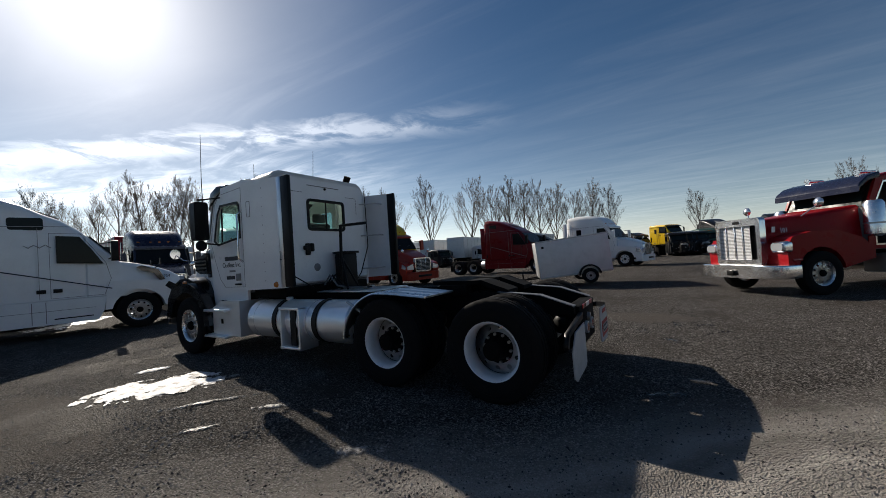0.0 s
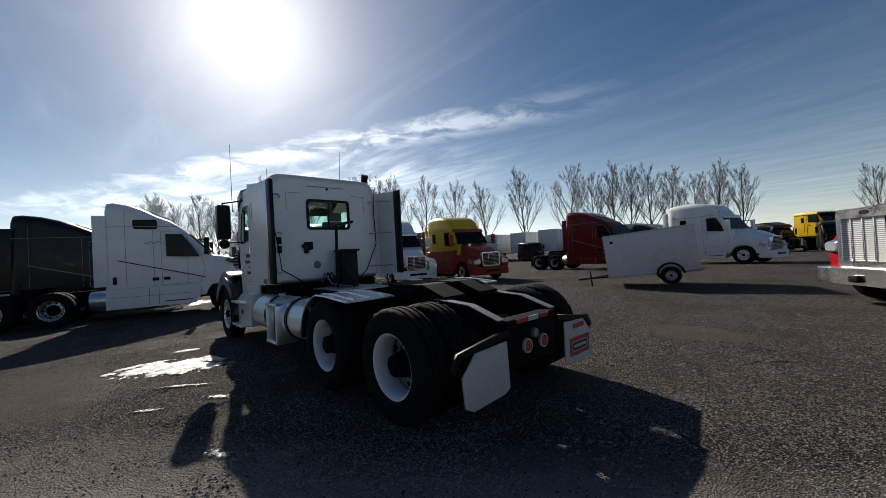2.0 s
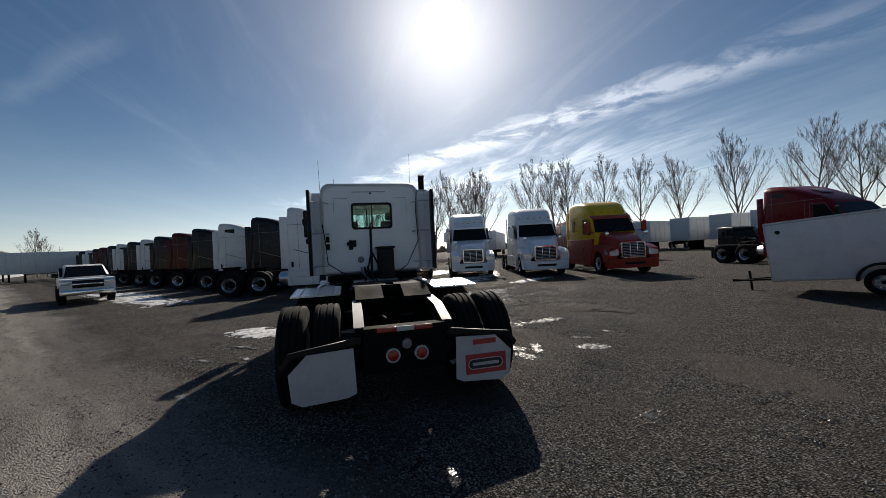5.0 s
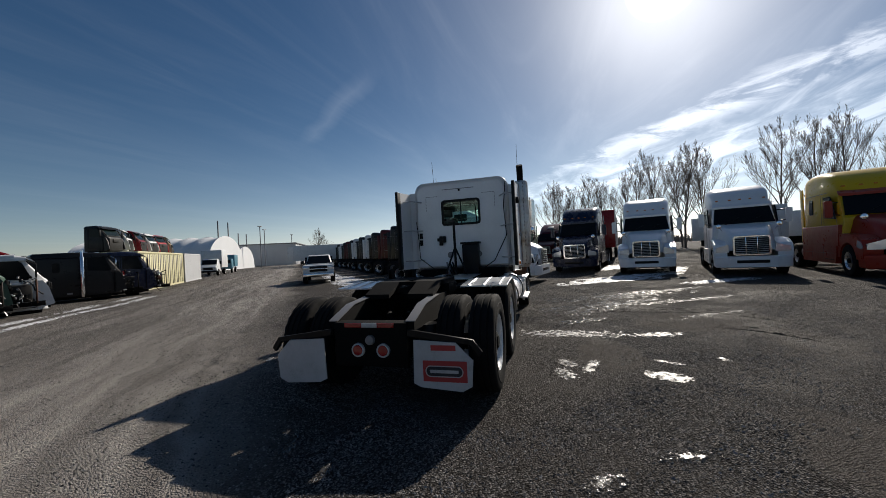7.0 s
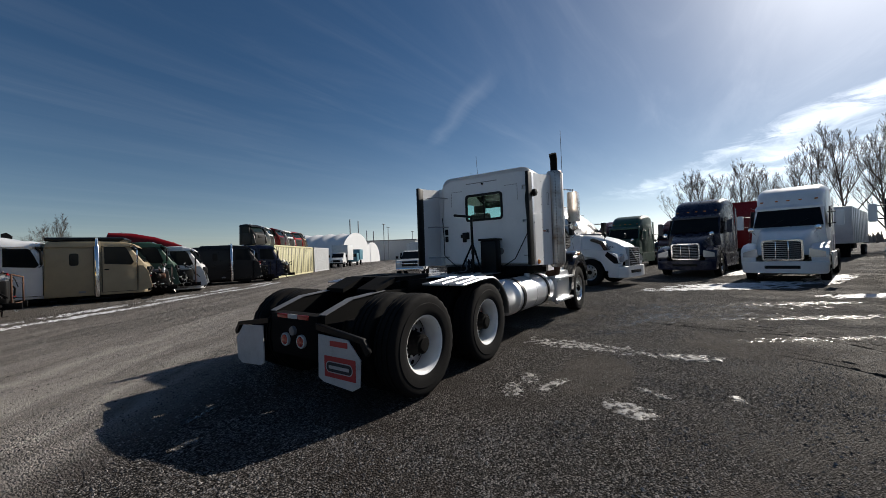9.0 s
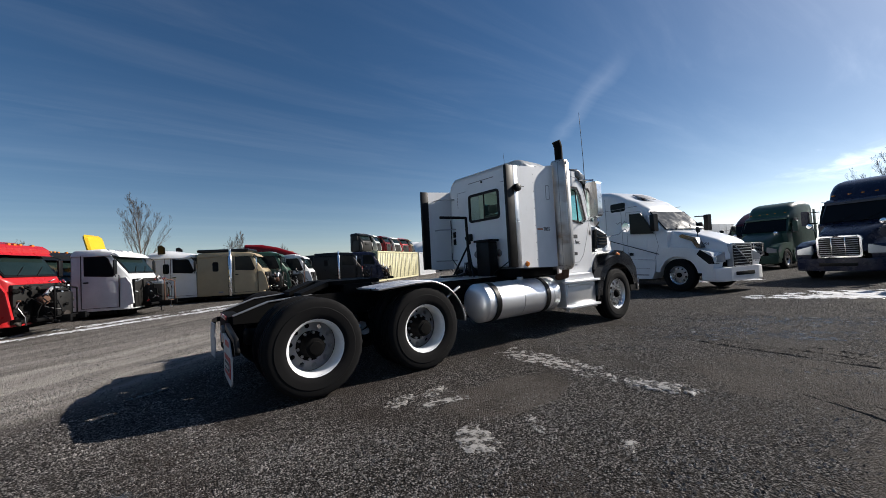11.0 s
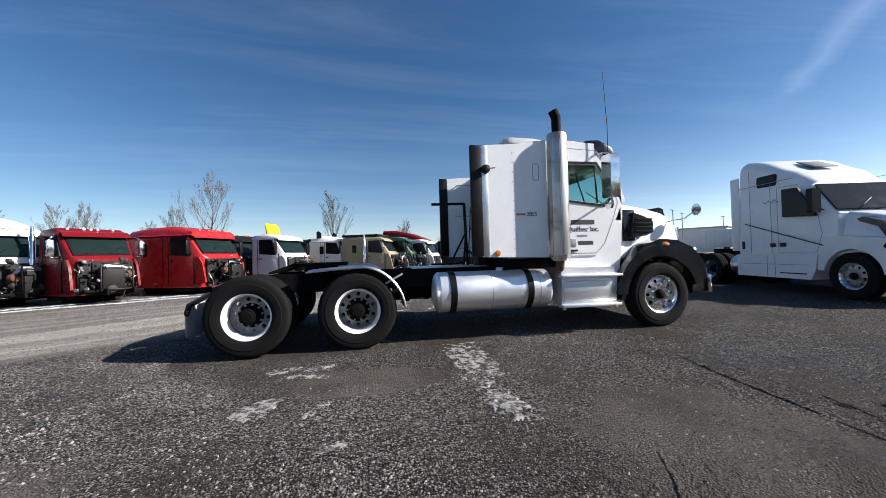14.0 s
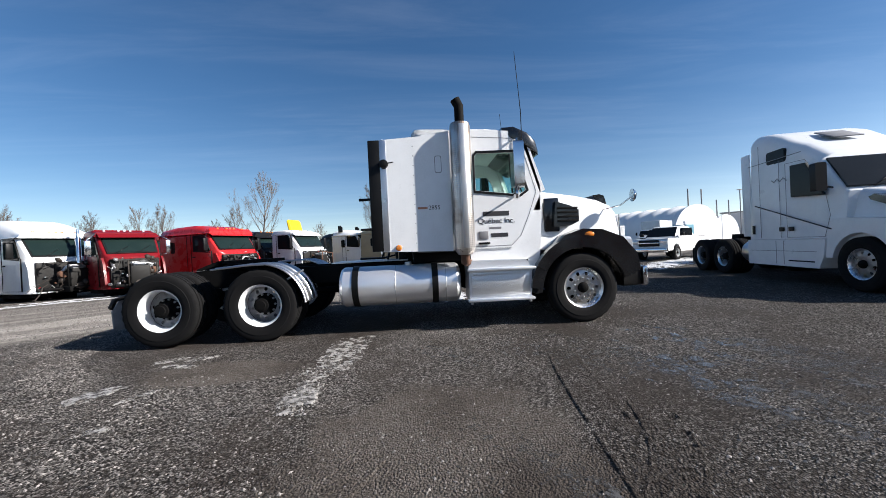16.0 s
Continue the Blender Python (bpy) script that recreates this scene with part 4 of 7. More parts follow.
    bmesh.ops.solidify(shell, geom=shell.faces[:], thickness=0.03)
    P("sleeper_shell", shell, WHITE, label="white sleeper box with rounded roof", smooth=50)
    win = rrect(-0.41, 0.38, 2.1, 2.6, 0.05)
    ring = [(p.y, p.z) for p in section(0, w - 0.07, w - 0.09, 1.22, 2.95, 0.175, 0.06, 6)]
    back = P("rear_wall", holed(ring, [win], 0.03, "x", 3.6), WHITE, label="white rear wall with stamped corners")
    part("window_gasket", holed(rrect(-0.435, 0.405, 2.075, 2.625, 0.07), [rrect(-0.39, 0.36, 2.12, 2.58, 0.04)], 0.03, "x", 3.585), BLACK, back)
    g = part("window_pane", prism(win, 3.612, 3.618, 0, 1, "x"), GLASS, back, "tinted rear window pane")
    g.visible_shadow = False
    part("pane_divider", box(3.606, 3.624, -0.03, -0.005, 2.11, 2.59, 0.003), BLACK, back)
    for y, z0, z1 in ((0.98, 1.83, 1.95), (0.98, 1.68, 1.8)):
        part("grille_slot", box(3.575, 3.605, y - 0.035 - 0.09, y + 0.035 - 0.09, z0, z1, 0.01), BLACK, back)
    part("vent_cover", merge(box(3.55, 3.605, 0.4, 0.48, 1.66, 1.86, 0.015), box(3.54, 3.6, 0.33, 0.4, 1.72, 1.86, 0.015), box(3.545, 3.6, 0.46, 0.52, 1.75, 1.82, 0.01)), BLACK, back)
    for y in (0.25, -0.36):
        part("round_port", lathe([(0.01, 3.585), (0.05, 3.585), (0.065, 3.595), (0.068, 3.602)], "x", 24, (0, y, 1.45)), GREY, back)
    part("roof_seam", box(3.596, 3.6, -0.32, 0.38, 2.845, 2.86, 0.001), GREY, back)
    part("roof_lamp", lathe([(0.005, 3.575), (0.02, 3.58), (0.022, 3.6)], "x", 12, (0, 0, 2.82)), BLACK, back)
    for s in (-1, 1):
        part("seam_stitching", merge(*[box(3.596, 3.6, s * (0.5 + 0.055 * i) - 0.022, s * (0.5 + 0.055 * i) + 0.022, 2.715, 2.725, 0.0) for i in range(5)], *[box(3.596, 3.6, s * 0.745 - 0.005, s * 0.745 + 0.005, 2.42 + 0.06 * i, 2.46 + 0.06 * i, 0.0) for i in range(5)]), GREY, back)
    # side extenders with rubber trailing edges
    for s in (-1, 1):
        y = s * 1.2
        flat = prism([(3.14, 1.19), (3.14, 2.8), (3.75, 2.84), (4.15, 2.91), (4.15, 1.16)], *sorted((y, y - s * 0.035)), 0.008)
        ex = P("side_extender", flat, WHITE, label="white side fairing with a black rubber edge")
        part("rubber_edge", box(2.98, 3.15, *sorted((y + s * 0.008, y - s * 0.05)), 1.2, 2.8, 0.012), BLACK, ex, "black rubber trailing edge")
        part("edge_strip", box(3.145, 3.235, *sorted((y + s * 0.008, y - s * 0.0)), 1.2, 2.8, 0.002), ALU, ex)
        rivet = part("rivet", lathe([(0.008, 0), (0.006, s * 0.004)], "y", 8, (3.62, y, 1.3)), GREY, ex)
        for i in range(1, 11):
            like("rivet", rivet, ex, pose(0, 0, 0.14 * i))
        for z in (1.36, 2.0, 2.62):
            part("stay_bar", merge(rod((3.3, y - s * 0.03, z), (3.3, s * 0.97, z), 0.012, 8), rod((3.3, s * 0.97, z), (3.6, s * 0.85, z), 0.012, 8)), ALU_DULL, ex)
        part("filler_panel", prism([(3.75, 1.18), (3.75, 2.86), (4.12, 2.91), (4.12, 1.18)], *sorted((s * 1.02, y - s * 0.03)), 0.0), WHITE, ex)
        part("marker_lamp", lathe([(0.005, s * 0.03), (0.03, s * 0.028), (0.045, 0)], "y", 16, (3.36, y, 1.24)), LAMPAMBER, ex)
        part("access_plate", holed(rrect(3.93, 4.03, 2.3, 2.55, 0.03), [rrect(3.938, 4.022, 2.308, 2.542, 0.025)], s * 0.003, "y", y + s * 0.001), GREY, ex)
    # rubber clearance lamp on the right extender
    P("clearance_lamp", merge(lathe([(0.02, -1.27), (0.06, -1.26), (0.065, -1.21)], "y", 16, (3.2, 0, 2.45)), rod((3.2, -1.24, 2.45), (3.34, -1.24, 2.47), 0.008)), BLACK)
    # cab sides with door windows
    for s in (-1, 1):
        y = s * w
        outline = [(4.42, 1.17), (5.06, 1.17), (5.22, 1.32), (5.36, 1.62), (5.53, 1.98), (5.52, 2.1), (5.35, 2.68), (5.25, 2.85), (5.1, 2.93), (4.42, 2.97)]
        hole = [(4.54, 2.05), (5.2, 1.97), (5.3, 2.03), (5.18, 2.46), (5.08, 2.6), (4.58, 2.6), (4.54, 2.55)]
        d = P("cab_side", holed(outline, [hole], -s * 0.05, "y", y), WHITE, label="white cab side with door")
        inner = [(4.535, 2.045), (5.205, 1.965), (5.305, 2.028), (5.185, 2.465), (5.085, 2.605), (4.575, 2.605), (4.535, 2.555)]
        surround = [(4.505, 2.015), (5.22, 1.93), (5.345, 2.02), (5.215, 2.48), (5.1, 2.64), (4.56, 2.64), (4.505, 2.58)]
        part("window_frame", holed(surround, [inner], s * 0.012, "y", y), BLACK, d)
        g = part("window_pane", prism(hole, *sorted((y - s * 0.02, y - s * 0.026))), GLASS, d, "green tinted door window")
        g.visible_shadow = False
        part("door_seam", holed([(4.45, 1.2), (5.05, 1.2), (5.2, 1.34), (5.34, 1.66), (5.46, 2.0), (5.28, 2.66), (5.14, 2.82), (4.45, 2.86)], [[(4.458, 1.208), (5.047, 1.208), (5.193, 1.345), (5.332, 1.663), (5.452, 1.998), (5.272, 2.656), (5.136, 2.812), (4.458, 2.852)]], s * 0.002, "y", y + s * 0.0005), GREY, d)
        part("vent_bar", rod((5.1, y - s * 0.01, 1.99), (5.07, y - s * 0.01, 2.58), 0.014, 8), BLACK, d)
        part("door_handle", box(4.55, 4.72, *sorted((y, y + s * 0.03)), 1.235, 1.265, 0.008), BLACK, d)
        part("lock_plate", merge(box(4.56, 4.7, *sorted((y, y + s * 0.012)), 1.31, 1.43, 0.01)), GREY, d)
        part("grab_bar", tube([(4.46, y + s * 0.01, 1.62), (4.46, y + s * 0.08, 1.68), (4.46, y + s * 0.08, 2.4), (4.46, y + s * 0.01, 2.46)], 0.016), CHROME, d)
        part("print_bar", box(4.63, 5.03, *sorted((y + s * 0.001, y + s * 0.003)), 1.655, 1.725, 0.0), INK, d)
        part("lower_panel", prism([(4.42, 0.98), (4.42, 1.168), (5.06, 1.168), (5.22, 1.318), (5.36, 1.618), (5.5, 1.96), (5.56, 1.96), (5.5, 1.2), (5.42, 0.6), (5.3, 0.6), (5.3, 0.98)], *sorted((y - s * 0.02, y - s * 0.06)), 0), WHITE, d)
        part("underskirt", box(4.42, 5.3, *sorted((y - s * 0.06, y - s * 0.2)), 0.98, 1.18, 0.01), BLACK, d)
        lettering("Québec Inc.", 0.115, pose(4.83, y + s * 0.002, 1.58, 90, 0, 0 if s < 0 else 180), INK, d)
        part("print_bar", box(4.72, 4.9, *sorted((y + s * 0.001, y + s * 0.003)), 1.46, 1.49, 0.0), GREY, d)
        part("print_bar", box(4.74, 5.0, *sorted((y + s * 0.001, y + s * 0.003)), 1.335, 1.395, 0.0), INK, d)
    P("cab_roof", loft([section(x, h, h - 0.03, z0, z, 0.1, 0.02, 5) for x, h, z0, z in ((4.42, w, 2.86, 3.01), (4.75, w, 2.86, 3.0), (5.05, w - 0.01, 2.84, 2.97), (5.22, w - 0.05, 2.8, 2.9), (5.3, w - 0.1, 2.72, 2.8))]), WHITE)
    P("cab_floor", box(4.4, 5.5, -w + 0.06, w - 0.06, 1.1, 1.18, 0), CABIN)
    P("sleeper_floor", box(3.63, 4.44, -w + 0.06, w - 0.06, 1.15, 1.2, 0), CABIN)
    P("bunk", box(3.66, 4.3, -0.9, 0.9, 1.2, 1.7, 0.05), CABIN)
    for y in (-0.5, 0.5):
        st = P("seat", merge(box(4.45, 4.95, y - 0.25, y + 0.25, 1.5, 1.66, 0.05), moved(box(-0.07, 0.07, -0.25, 0.25, 0, 0.7, 0.05), pose(4.5, y, 1.62, 0, -10, 0)), box(4.55, 4.85, y - 0.15, y + 0.15, 1.18, 1.5, 0.03)), CABIN, label="dark cloth driver's seat")
        part("headrest", box(4.34, 4.43, y - 0.14, y + 0.14, 2.32, 2.5, 0.04), CABIN, st)
    P("dashboard", prism([(5.15, 1.5), (5.12, 1.85), (5.25, 1.95), (5.52, 1.98), (5.52, 1.3)], -w + 0.07, w - 0.07, 0.03), CABIN)
    P("steering_wheel", moved(lathe([(0.2, -0.012), (0.224, -0.012), (0.224, 0.012), (0.2, 0.012)], "z", 28, closed=True), pose(5.05, 0.5, 1.95, 0, 35, 0)), BLACK)
    # windscreen
    for s in (-1, 1):
        P("pillar", prism([(5.24, 2.88), (5.32, 2.86), (5.6, 2.02), (5.52, 1.98)], *sorted((s * (w - 0.08), s * w)), 0.01), WHITE)
    ws = moved(box(-0.003, 0.003, -w + 0.08, w - 0.08, 0, 0.94, 0), Matrix.Translation((5.57, 0, 2.0)) @ Matrix.Rotation(-math.atan2(0.29, 0.86), 4, "Y"))
    P("windscreen", ws, GLASS).visible_shadow = False
    P("windscreen_bar", rod((5.575, 0, 2.0), (5.3, 0, 2.83), 0.014, 8), BLACK)
    for y in (-0.55, 0.15):
        P("wiper", rod((5.6, y, 2.0), (5.5, y + 0.45, 2.32), 0.008, 6), BLACK)
    vis = loft([section(x, h, h, z0, z1, 0.04, 0.01, 3) for x, h, z0, z1 in ((4.98, 1.0, 2.9, 3.0), (5.15, 1.055, 2.8, 2.995), (5.35, 1.06, 2.68, 2.9), (5.48, 1.03, 2.6, 2.78), (5.53, 0.98, 2.57, 2.66))])
    P("sun_visor", vis, GLOSSBLACK, label="gloss black roof visor")
    for y in (-0.9, -0.5, 0, 0.5, 0.9):
        P("roof_marker", lathe([(0.03, 0), (0.028, 0.02), (0.005, 0.03)], "z", 12, (5.1, y * 0.85, 2.985)), LAMPAMBER)
    # hood, intakes, fenders, nose
    hood = loft([section(x, hb, ht, z0, z1, r, 0.03, 6) for x, hb, ht, z0, z1, r in ((5.46, 0.97, 0.86, 1.1, 2.05, 0.14), (5.75, 0.93, 0.82, 1.1, 2.02, 0.16), (6.2, 0.88, 0.78, 1.1, 1.96, 0.17), (6.6, 0.82, 0.72, 1.05, 1.88, 0.18), (6.82, 0.77, 0.66, 1.0, 1.8, 0.18), (6.92, 0.72, 0.6, 1.0, 1.7, 0.15), (6.95, 0.68, 0.56, 1.0, 1.6, 0.13))])
    h = P("hood", hood, WHITE, label="white sloping hood", smooth=50)
    part("bug_shield", prism([(6.66, 1.84), (6.84, 1.82), (6.8, 1.96), (6.72, 1.99), (6.6, 1.97)], -0.46, 0.46, 0.02, 2), GLOSSBLACK, h, "smoked black bug deflector")
    for yy in (-0.6, 0.6):
        part("grille_edge", rod((6.965, yy, 0.95), (6.955, yy, 1.62), 0.022, 10), CHROME, h)
    part("cowl", box(5.4, 5.54, -w + 0.02, w - 0.02, 1.7, 2.0, 0.02), WHITE, h)
    for s in (-1, 1):
        yb = s * 0.93
        vent = part("side_intake", box(5.6, 5.84, *sorted((yb - s * 0.06, yb + s * 0.012)), 1.38, 1.9, 0.02), GLOSSBLACK, h, "black air intake on the hood side")
        part("intake_scoop", prism([(5.72, 1.45), (5.76, 1.84), (5.98, 1.77), (6.12, 1.7), (6.12, 1.52), (5.98, 1.46)], *sorted((s * 0.8, s * 1.0)), 0.03), GLOSSBLACK, vent)
        for i in range(4):
            part("intake_fin", box(5.78, 6.1, *sorted((s * 1.0, s * 1.015)), 1.52 + 0.065 * i, 1.55 + 0.065 * i, 0.004), CHASSIS, vent)
        outer = [(5.36, 0.46)] + [(5.46, 0.85), (5.6, 1.12), (5.82, 1.31), (6.1, 1.4), (6.4, 1.38), (6.72, 1.25), (6.93, 1.0), (6.97, 0.74)]
        inner = arc(6.07, 0.5, 0.62, 20, 182, 14)
        fen = part("fender", prism(outer + inner, *sorted((s * 0.72, s * 1.16)), 0.03, 3), GLOSSBLACK, h, "gloss black front fender")
        part("fender_flare", prism([(x, z) for x, z in arc(6.07, 0.5, 0.8, 14, 176, 18)] + arc(6.07, 0.5, 0.63, 176, 14, 18), *sorted((s * 1.08, s * 1.225)), 0.06, 4), GLOSSBLACK, fen)
        part("flare_joint", moved(box(-0.004, 0.004, *sorted((s * 1.1, s * 1.228)), 0.64, 0.79, 0), pose(6.07, 0, 0.5, 0, -62, 0)), CHASSIS, fen)
        part("turn_lamp", moved(lathe([(0.005, s * 0.03), (0.04, s * 0.025), (0.06, 0)], "y", 16), pose(6.2, s * 1.158, 1.31) @ Matrix.Diagonal((1.3, 1, 0.7, 1))), LAMPAMBER, fen)
        part("headlamp", loft([section(x, a, a, z0, z1, 0.05, 0.04, 4) for x, a, z0, z1 in ((6.72, 0.14, 1.05, 1.28), (6.93, 0.13, 1.04, 1.25), (6.97, 0.09, 1.07, 1.21))]), LAMPCLEAR, fen).location = (0, s * 0.88, 0)
        # hood mirror on a stalk
        part("stalk", tube([(6.65, s * 0.7, 1.7), (6.85, s * 0.88, 1.75), (6.98, s * 0.95, 1.86)], 0.011), CHROME, h)
        mir = part("hood_mirror", moved(lathe([(0.01, 0.05), (0.07, 0.035), (0.1, 0.0), (0.1, -0.012), (0.01, -0.012)], "x", 24), pose(7.0, s * 0.97, 1.89, 0, 0, s * 10)), CHROME, h, "round chrome hood mirror")
        # door mirrors
        my = s * 1.38
        mm = P("door_mirror", loft([section(x, 0.11, 0.11, 2.02, 2.66, 0.04, 0.04, 4) for x in (5.02, 5.06, 5.14, 5.17)]), CHROME if s < 0 else BLACK, label="tall door mirror on a bar")
        mm.location = (0, my, 0)
        part("mirror_arm", merge(rod((5.1, 0, 2.7), (5.1, -s * 0.38, 2.78), 0.014, 8), rod((5.1, 0, 1.98), (5.15, -s * 0.36, 1.95), 0.014, 8), rod((5.1, 0, 1.98), (5.1, 0, 2.72), 0.014, 8)), CHROME if s < 0 else BLACK, mm)
        part("spot_mirror", lathe([(0.01, 5.03), (0.08, 5.04), (0.09, 5.07), (0.02, 5.11)], "x", 20, (0, 0, 1.93)), CHROME if s < 0 else BLACK, mm)
    grl = P("grille", prism(rrect(-0.5, 0.5, 0.85, 1.52, 0.08), 6.885, 6.95, 0.01, 1, "x"), CHROME)
    for i in range(7):
        part("grille_bar", box(6.95, 6.965, -0.44, 0.44, 0.92 + 0.08 * i, 0.95 + 0.08 * i, 0.004), BLACK, grl)
    bp = P("bumper", loft([section(x, 1.12 - k, 1.12 - k, 0.5, 0.8, 0.04, 0.04, 3) for x, k in ((6.72, 0.0), (7.0, 0.02), (7.1, 0.12), (7.14, 0.3))]), BLACK, label="black front bumper")
    part("bumper_face", box(7.135, 7.16, -0.8, 0.8, 0.53, 0.78, 0.01), CHROME, bp)
    for s in (-1, 1):
        part("bumper_end", box(7.02, 7.1, *sorted((s * 0.98, s * 1.13)), 0.5, 0.79, 0.02), CHROME, bp)
        P("tow_hook", rod((6.95, s * 0.45, 0.62), (7.2, s * 0.45, 0.6), 0.025), CHASSIS)
    # exhaust on the right
    sx, sy = 4.315, -1.235
    ex = P("exhaust_pipe", lathe([(0.1, 1.1), (0.14, 1.16), (0.15, 1.2), (0.15, 2.95), (0.135, 2.99), (0.07, 3.0)], "z", 32, (sx, sy, 0)), PERF, label="vertical exhaust stack with a perforated heat shield")
    part("tail_pipe", tube([(sx, sy, 2.98), (sx, sy, 3.12), (sx, sy, 3.24), (sx - 0.05, sy, 3.34)], [0.066, 0.068, 0.07, 0.072], 16), CHASSIS, ex, "sooty black tail pipe")
    part("elbow", tube([(sx, sy, 1.16), (sx, sy + 0.02, 1.0), (sx + 0.1, sy + 0.25, 0.95), (sx + 0.5, sy + 0.5, 0.95)], 0.065, 14), RUST, ex)
    part("shield_edge", box(sx - 0.03, sx + 0.05, sy - 0.157, sy - 0.145, 1.2, 2.95, 0.004), ALU_DULL, ex)
    # antennas
    for s, x, z in ((-1, 5.25, 4.07), (1, 5.5, 3.95)):
        P("antenna", tube([(x, s * 1.12, 2.6), (x, s * 1.12, 3.2), (x - 0.06, s * 1.13, z)], [0.008, 0.006, 0.004], 6), BLACK)
    P("antenna", rod((4.5, 0.75, 2.98), (4.48, 0.75, 3.3), 0.005, 6), BLACK)
    # hose mast and box behind the sleeper
    mast = P("hose_mast", merge(rod((3.24, 0.06, 1.05), (3.2, 0.05, 2.14), 0.026), rod((3.2, 0.05, 2.13), (2.62, 0.06, 2.12), 0.024)), BLACK, label="black hose mast with a bent top")
    part("mast_stay", merge(rod((3.22, 0.05, 1.62), (2.95, 0.2, 1.06), 0.018), rod((3.22, 0.05, 1.6), (3.1, -0.2, 1.06), 0.018)), BLACK, mast)
    eb = P("equipment_box", box(3.3, 3.52, -0.4, -0.07, 1.02, 1.66, 0.02), BLACK, label="black equipment box behind the sleeper")
    part("box_lid", box(3.27, 3.54, -0.43, -0.04, 1.66, 1.7, 0.01), BLACK, eb)
    for y, c in ((0.12, BLACK), (0.18, BLACK), (0.24, GREY)):
        P("air_hose", tube([(3.45, y, 1.15), (3.3, y + 0.02, 1.3), (3.2, y - 0.05, 1.12), (3.0, y - 0.12, 1.08), (2.6, y - 0.1, 1.08)], 0.016, 8), c)
    P("cable", tube([(3.58, -0.98, 2.9), (3.52, -0.93, 2.4), (3.54, -0.96, 1.8), (3.5, -0.7, 1.3), (3.4, -0.4, 1.1)], 0.01, 6), BLACK)
    P("cable", tube([(3.58, 0.98, 2.2), (3.54, 0.93, 1.8), (3.5, 0.9, 1.4), (3.4, 0.5, 1.12)], 0.01, 6), BLACK)
    P("cab_underside", box(3.55, 5.3, -0.9, 0.9, 1.0, 1.16, 0.03), CHASSIS)
    for s in (-1, 1):
        P("cab_mount", box(3.6, 3.75, *sorted((s * 0.4, s * 0.6)), 0.95, 1.15), CHASSIS)
    # air tanks between the rails
    P("air_tank", lathe([(0.02, 2.0), (0.12, 2.02), (0.13, 2.06), (0.13, 2.6), (0.12, 2.64), (0.02, 2.66)], "x", 20, (0, 0.15, 0.66)), CHASSIS)
    # unit number decal
    lettering("2855", 0.085, pose(3.9, -1.2035, 1.8, 90, 0, 0), INK, t)
    P("print_bar", box(3.66, 3.8, -1.2035, -1.2005, 1.785, 1.815, 0), INKRED)
    return t


hero()

# ---- parked tractors ----
def chassis(t, back, tandem_x, style="dull", front=0.9, rim="alu", fifth=True):
    """Rails, wheels and fifth wheel of a road tractor whose front axle is at x = 0."""
    for s in (-1, 1):
        part("frame_rail", box(back, front, s * 0.43 - 0.04, s * 0.43 + 0.04, 0.74, 1.0, 0.008), CHASSIS, t)
    part("crossmember", box(back, back + 0.08, -0.42, 0.42, 0.6, 0.98), CHASSIS, t)
    part("front_axle", box(-0.07, 0.07, -0.9, 0.9, 0.42, 0.55), CHASSIS, t)
    part("engine", box(-1.2, 0.7, -0.35, 0.35, 0.5, 1.1, 0.05), CHASSIS, t)
    tandem(t, tandem_x, style)
    for s in (-1, 1):
        add_wheel(t, 0, s * 1.04, rim)
        part("mud_flap", box(tandem_x[-1] - 0.72, tandem_x[-1] - 0.7, *sorted((s * 0.55, s * 1.15)), 0.25, 0.75, 0.004), BLACK, t)
    if fifth:
        c = (tandem_x[0] + tandem_x[1]) / 2
        part("fifth_wheel", merge(prism(rrect(c - 0.4, c + 0.4, -0.45, 0.45, 0.15), 1.12, 1.17, 0.01, 1, "z"), box(c - 0.2, c + 0.2, -0.5, 0.5, 0.98, 1.12)), CHASSIS, t)


def window_slab(t, poly, y, s, label="", mat=None):
    """A dark pane in a rubber surround, set on a side wall at y."""
    cx, cz = sum(p[0] for p in poly) / len(poly), sum(p[1] for p in poly) / len(poly)
    big = [(cx + (x - cx) * 1.05, cz + (z - cz) * 1.07) for x, z in poly]
    f = part("window", prism(big, *sorted((y - s * 0.04, y + s * 0.006)), 0.006, 1), BLACK, t, label)
    part("pane", prism(poly, *sorted((y - s * 0.03, y + s * 0.012)), 0.004, 1), mat or DARKGLASS, f)
    return f


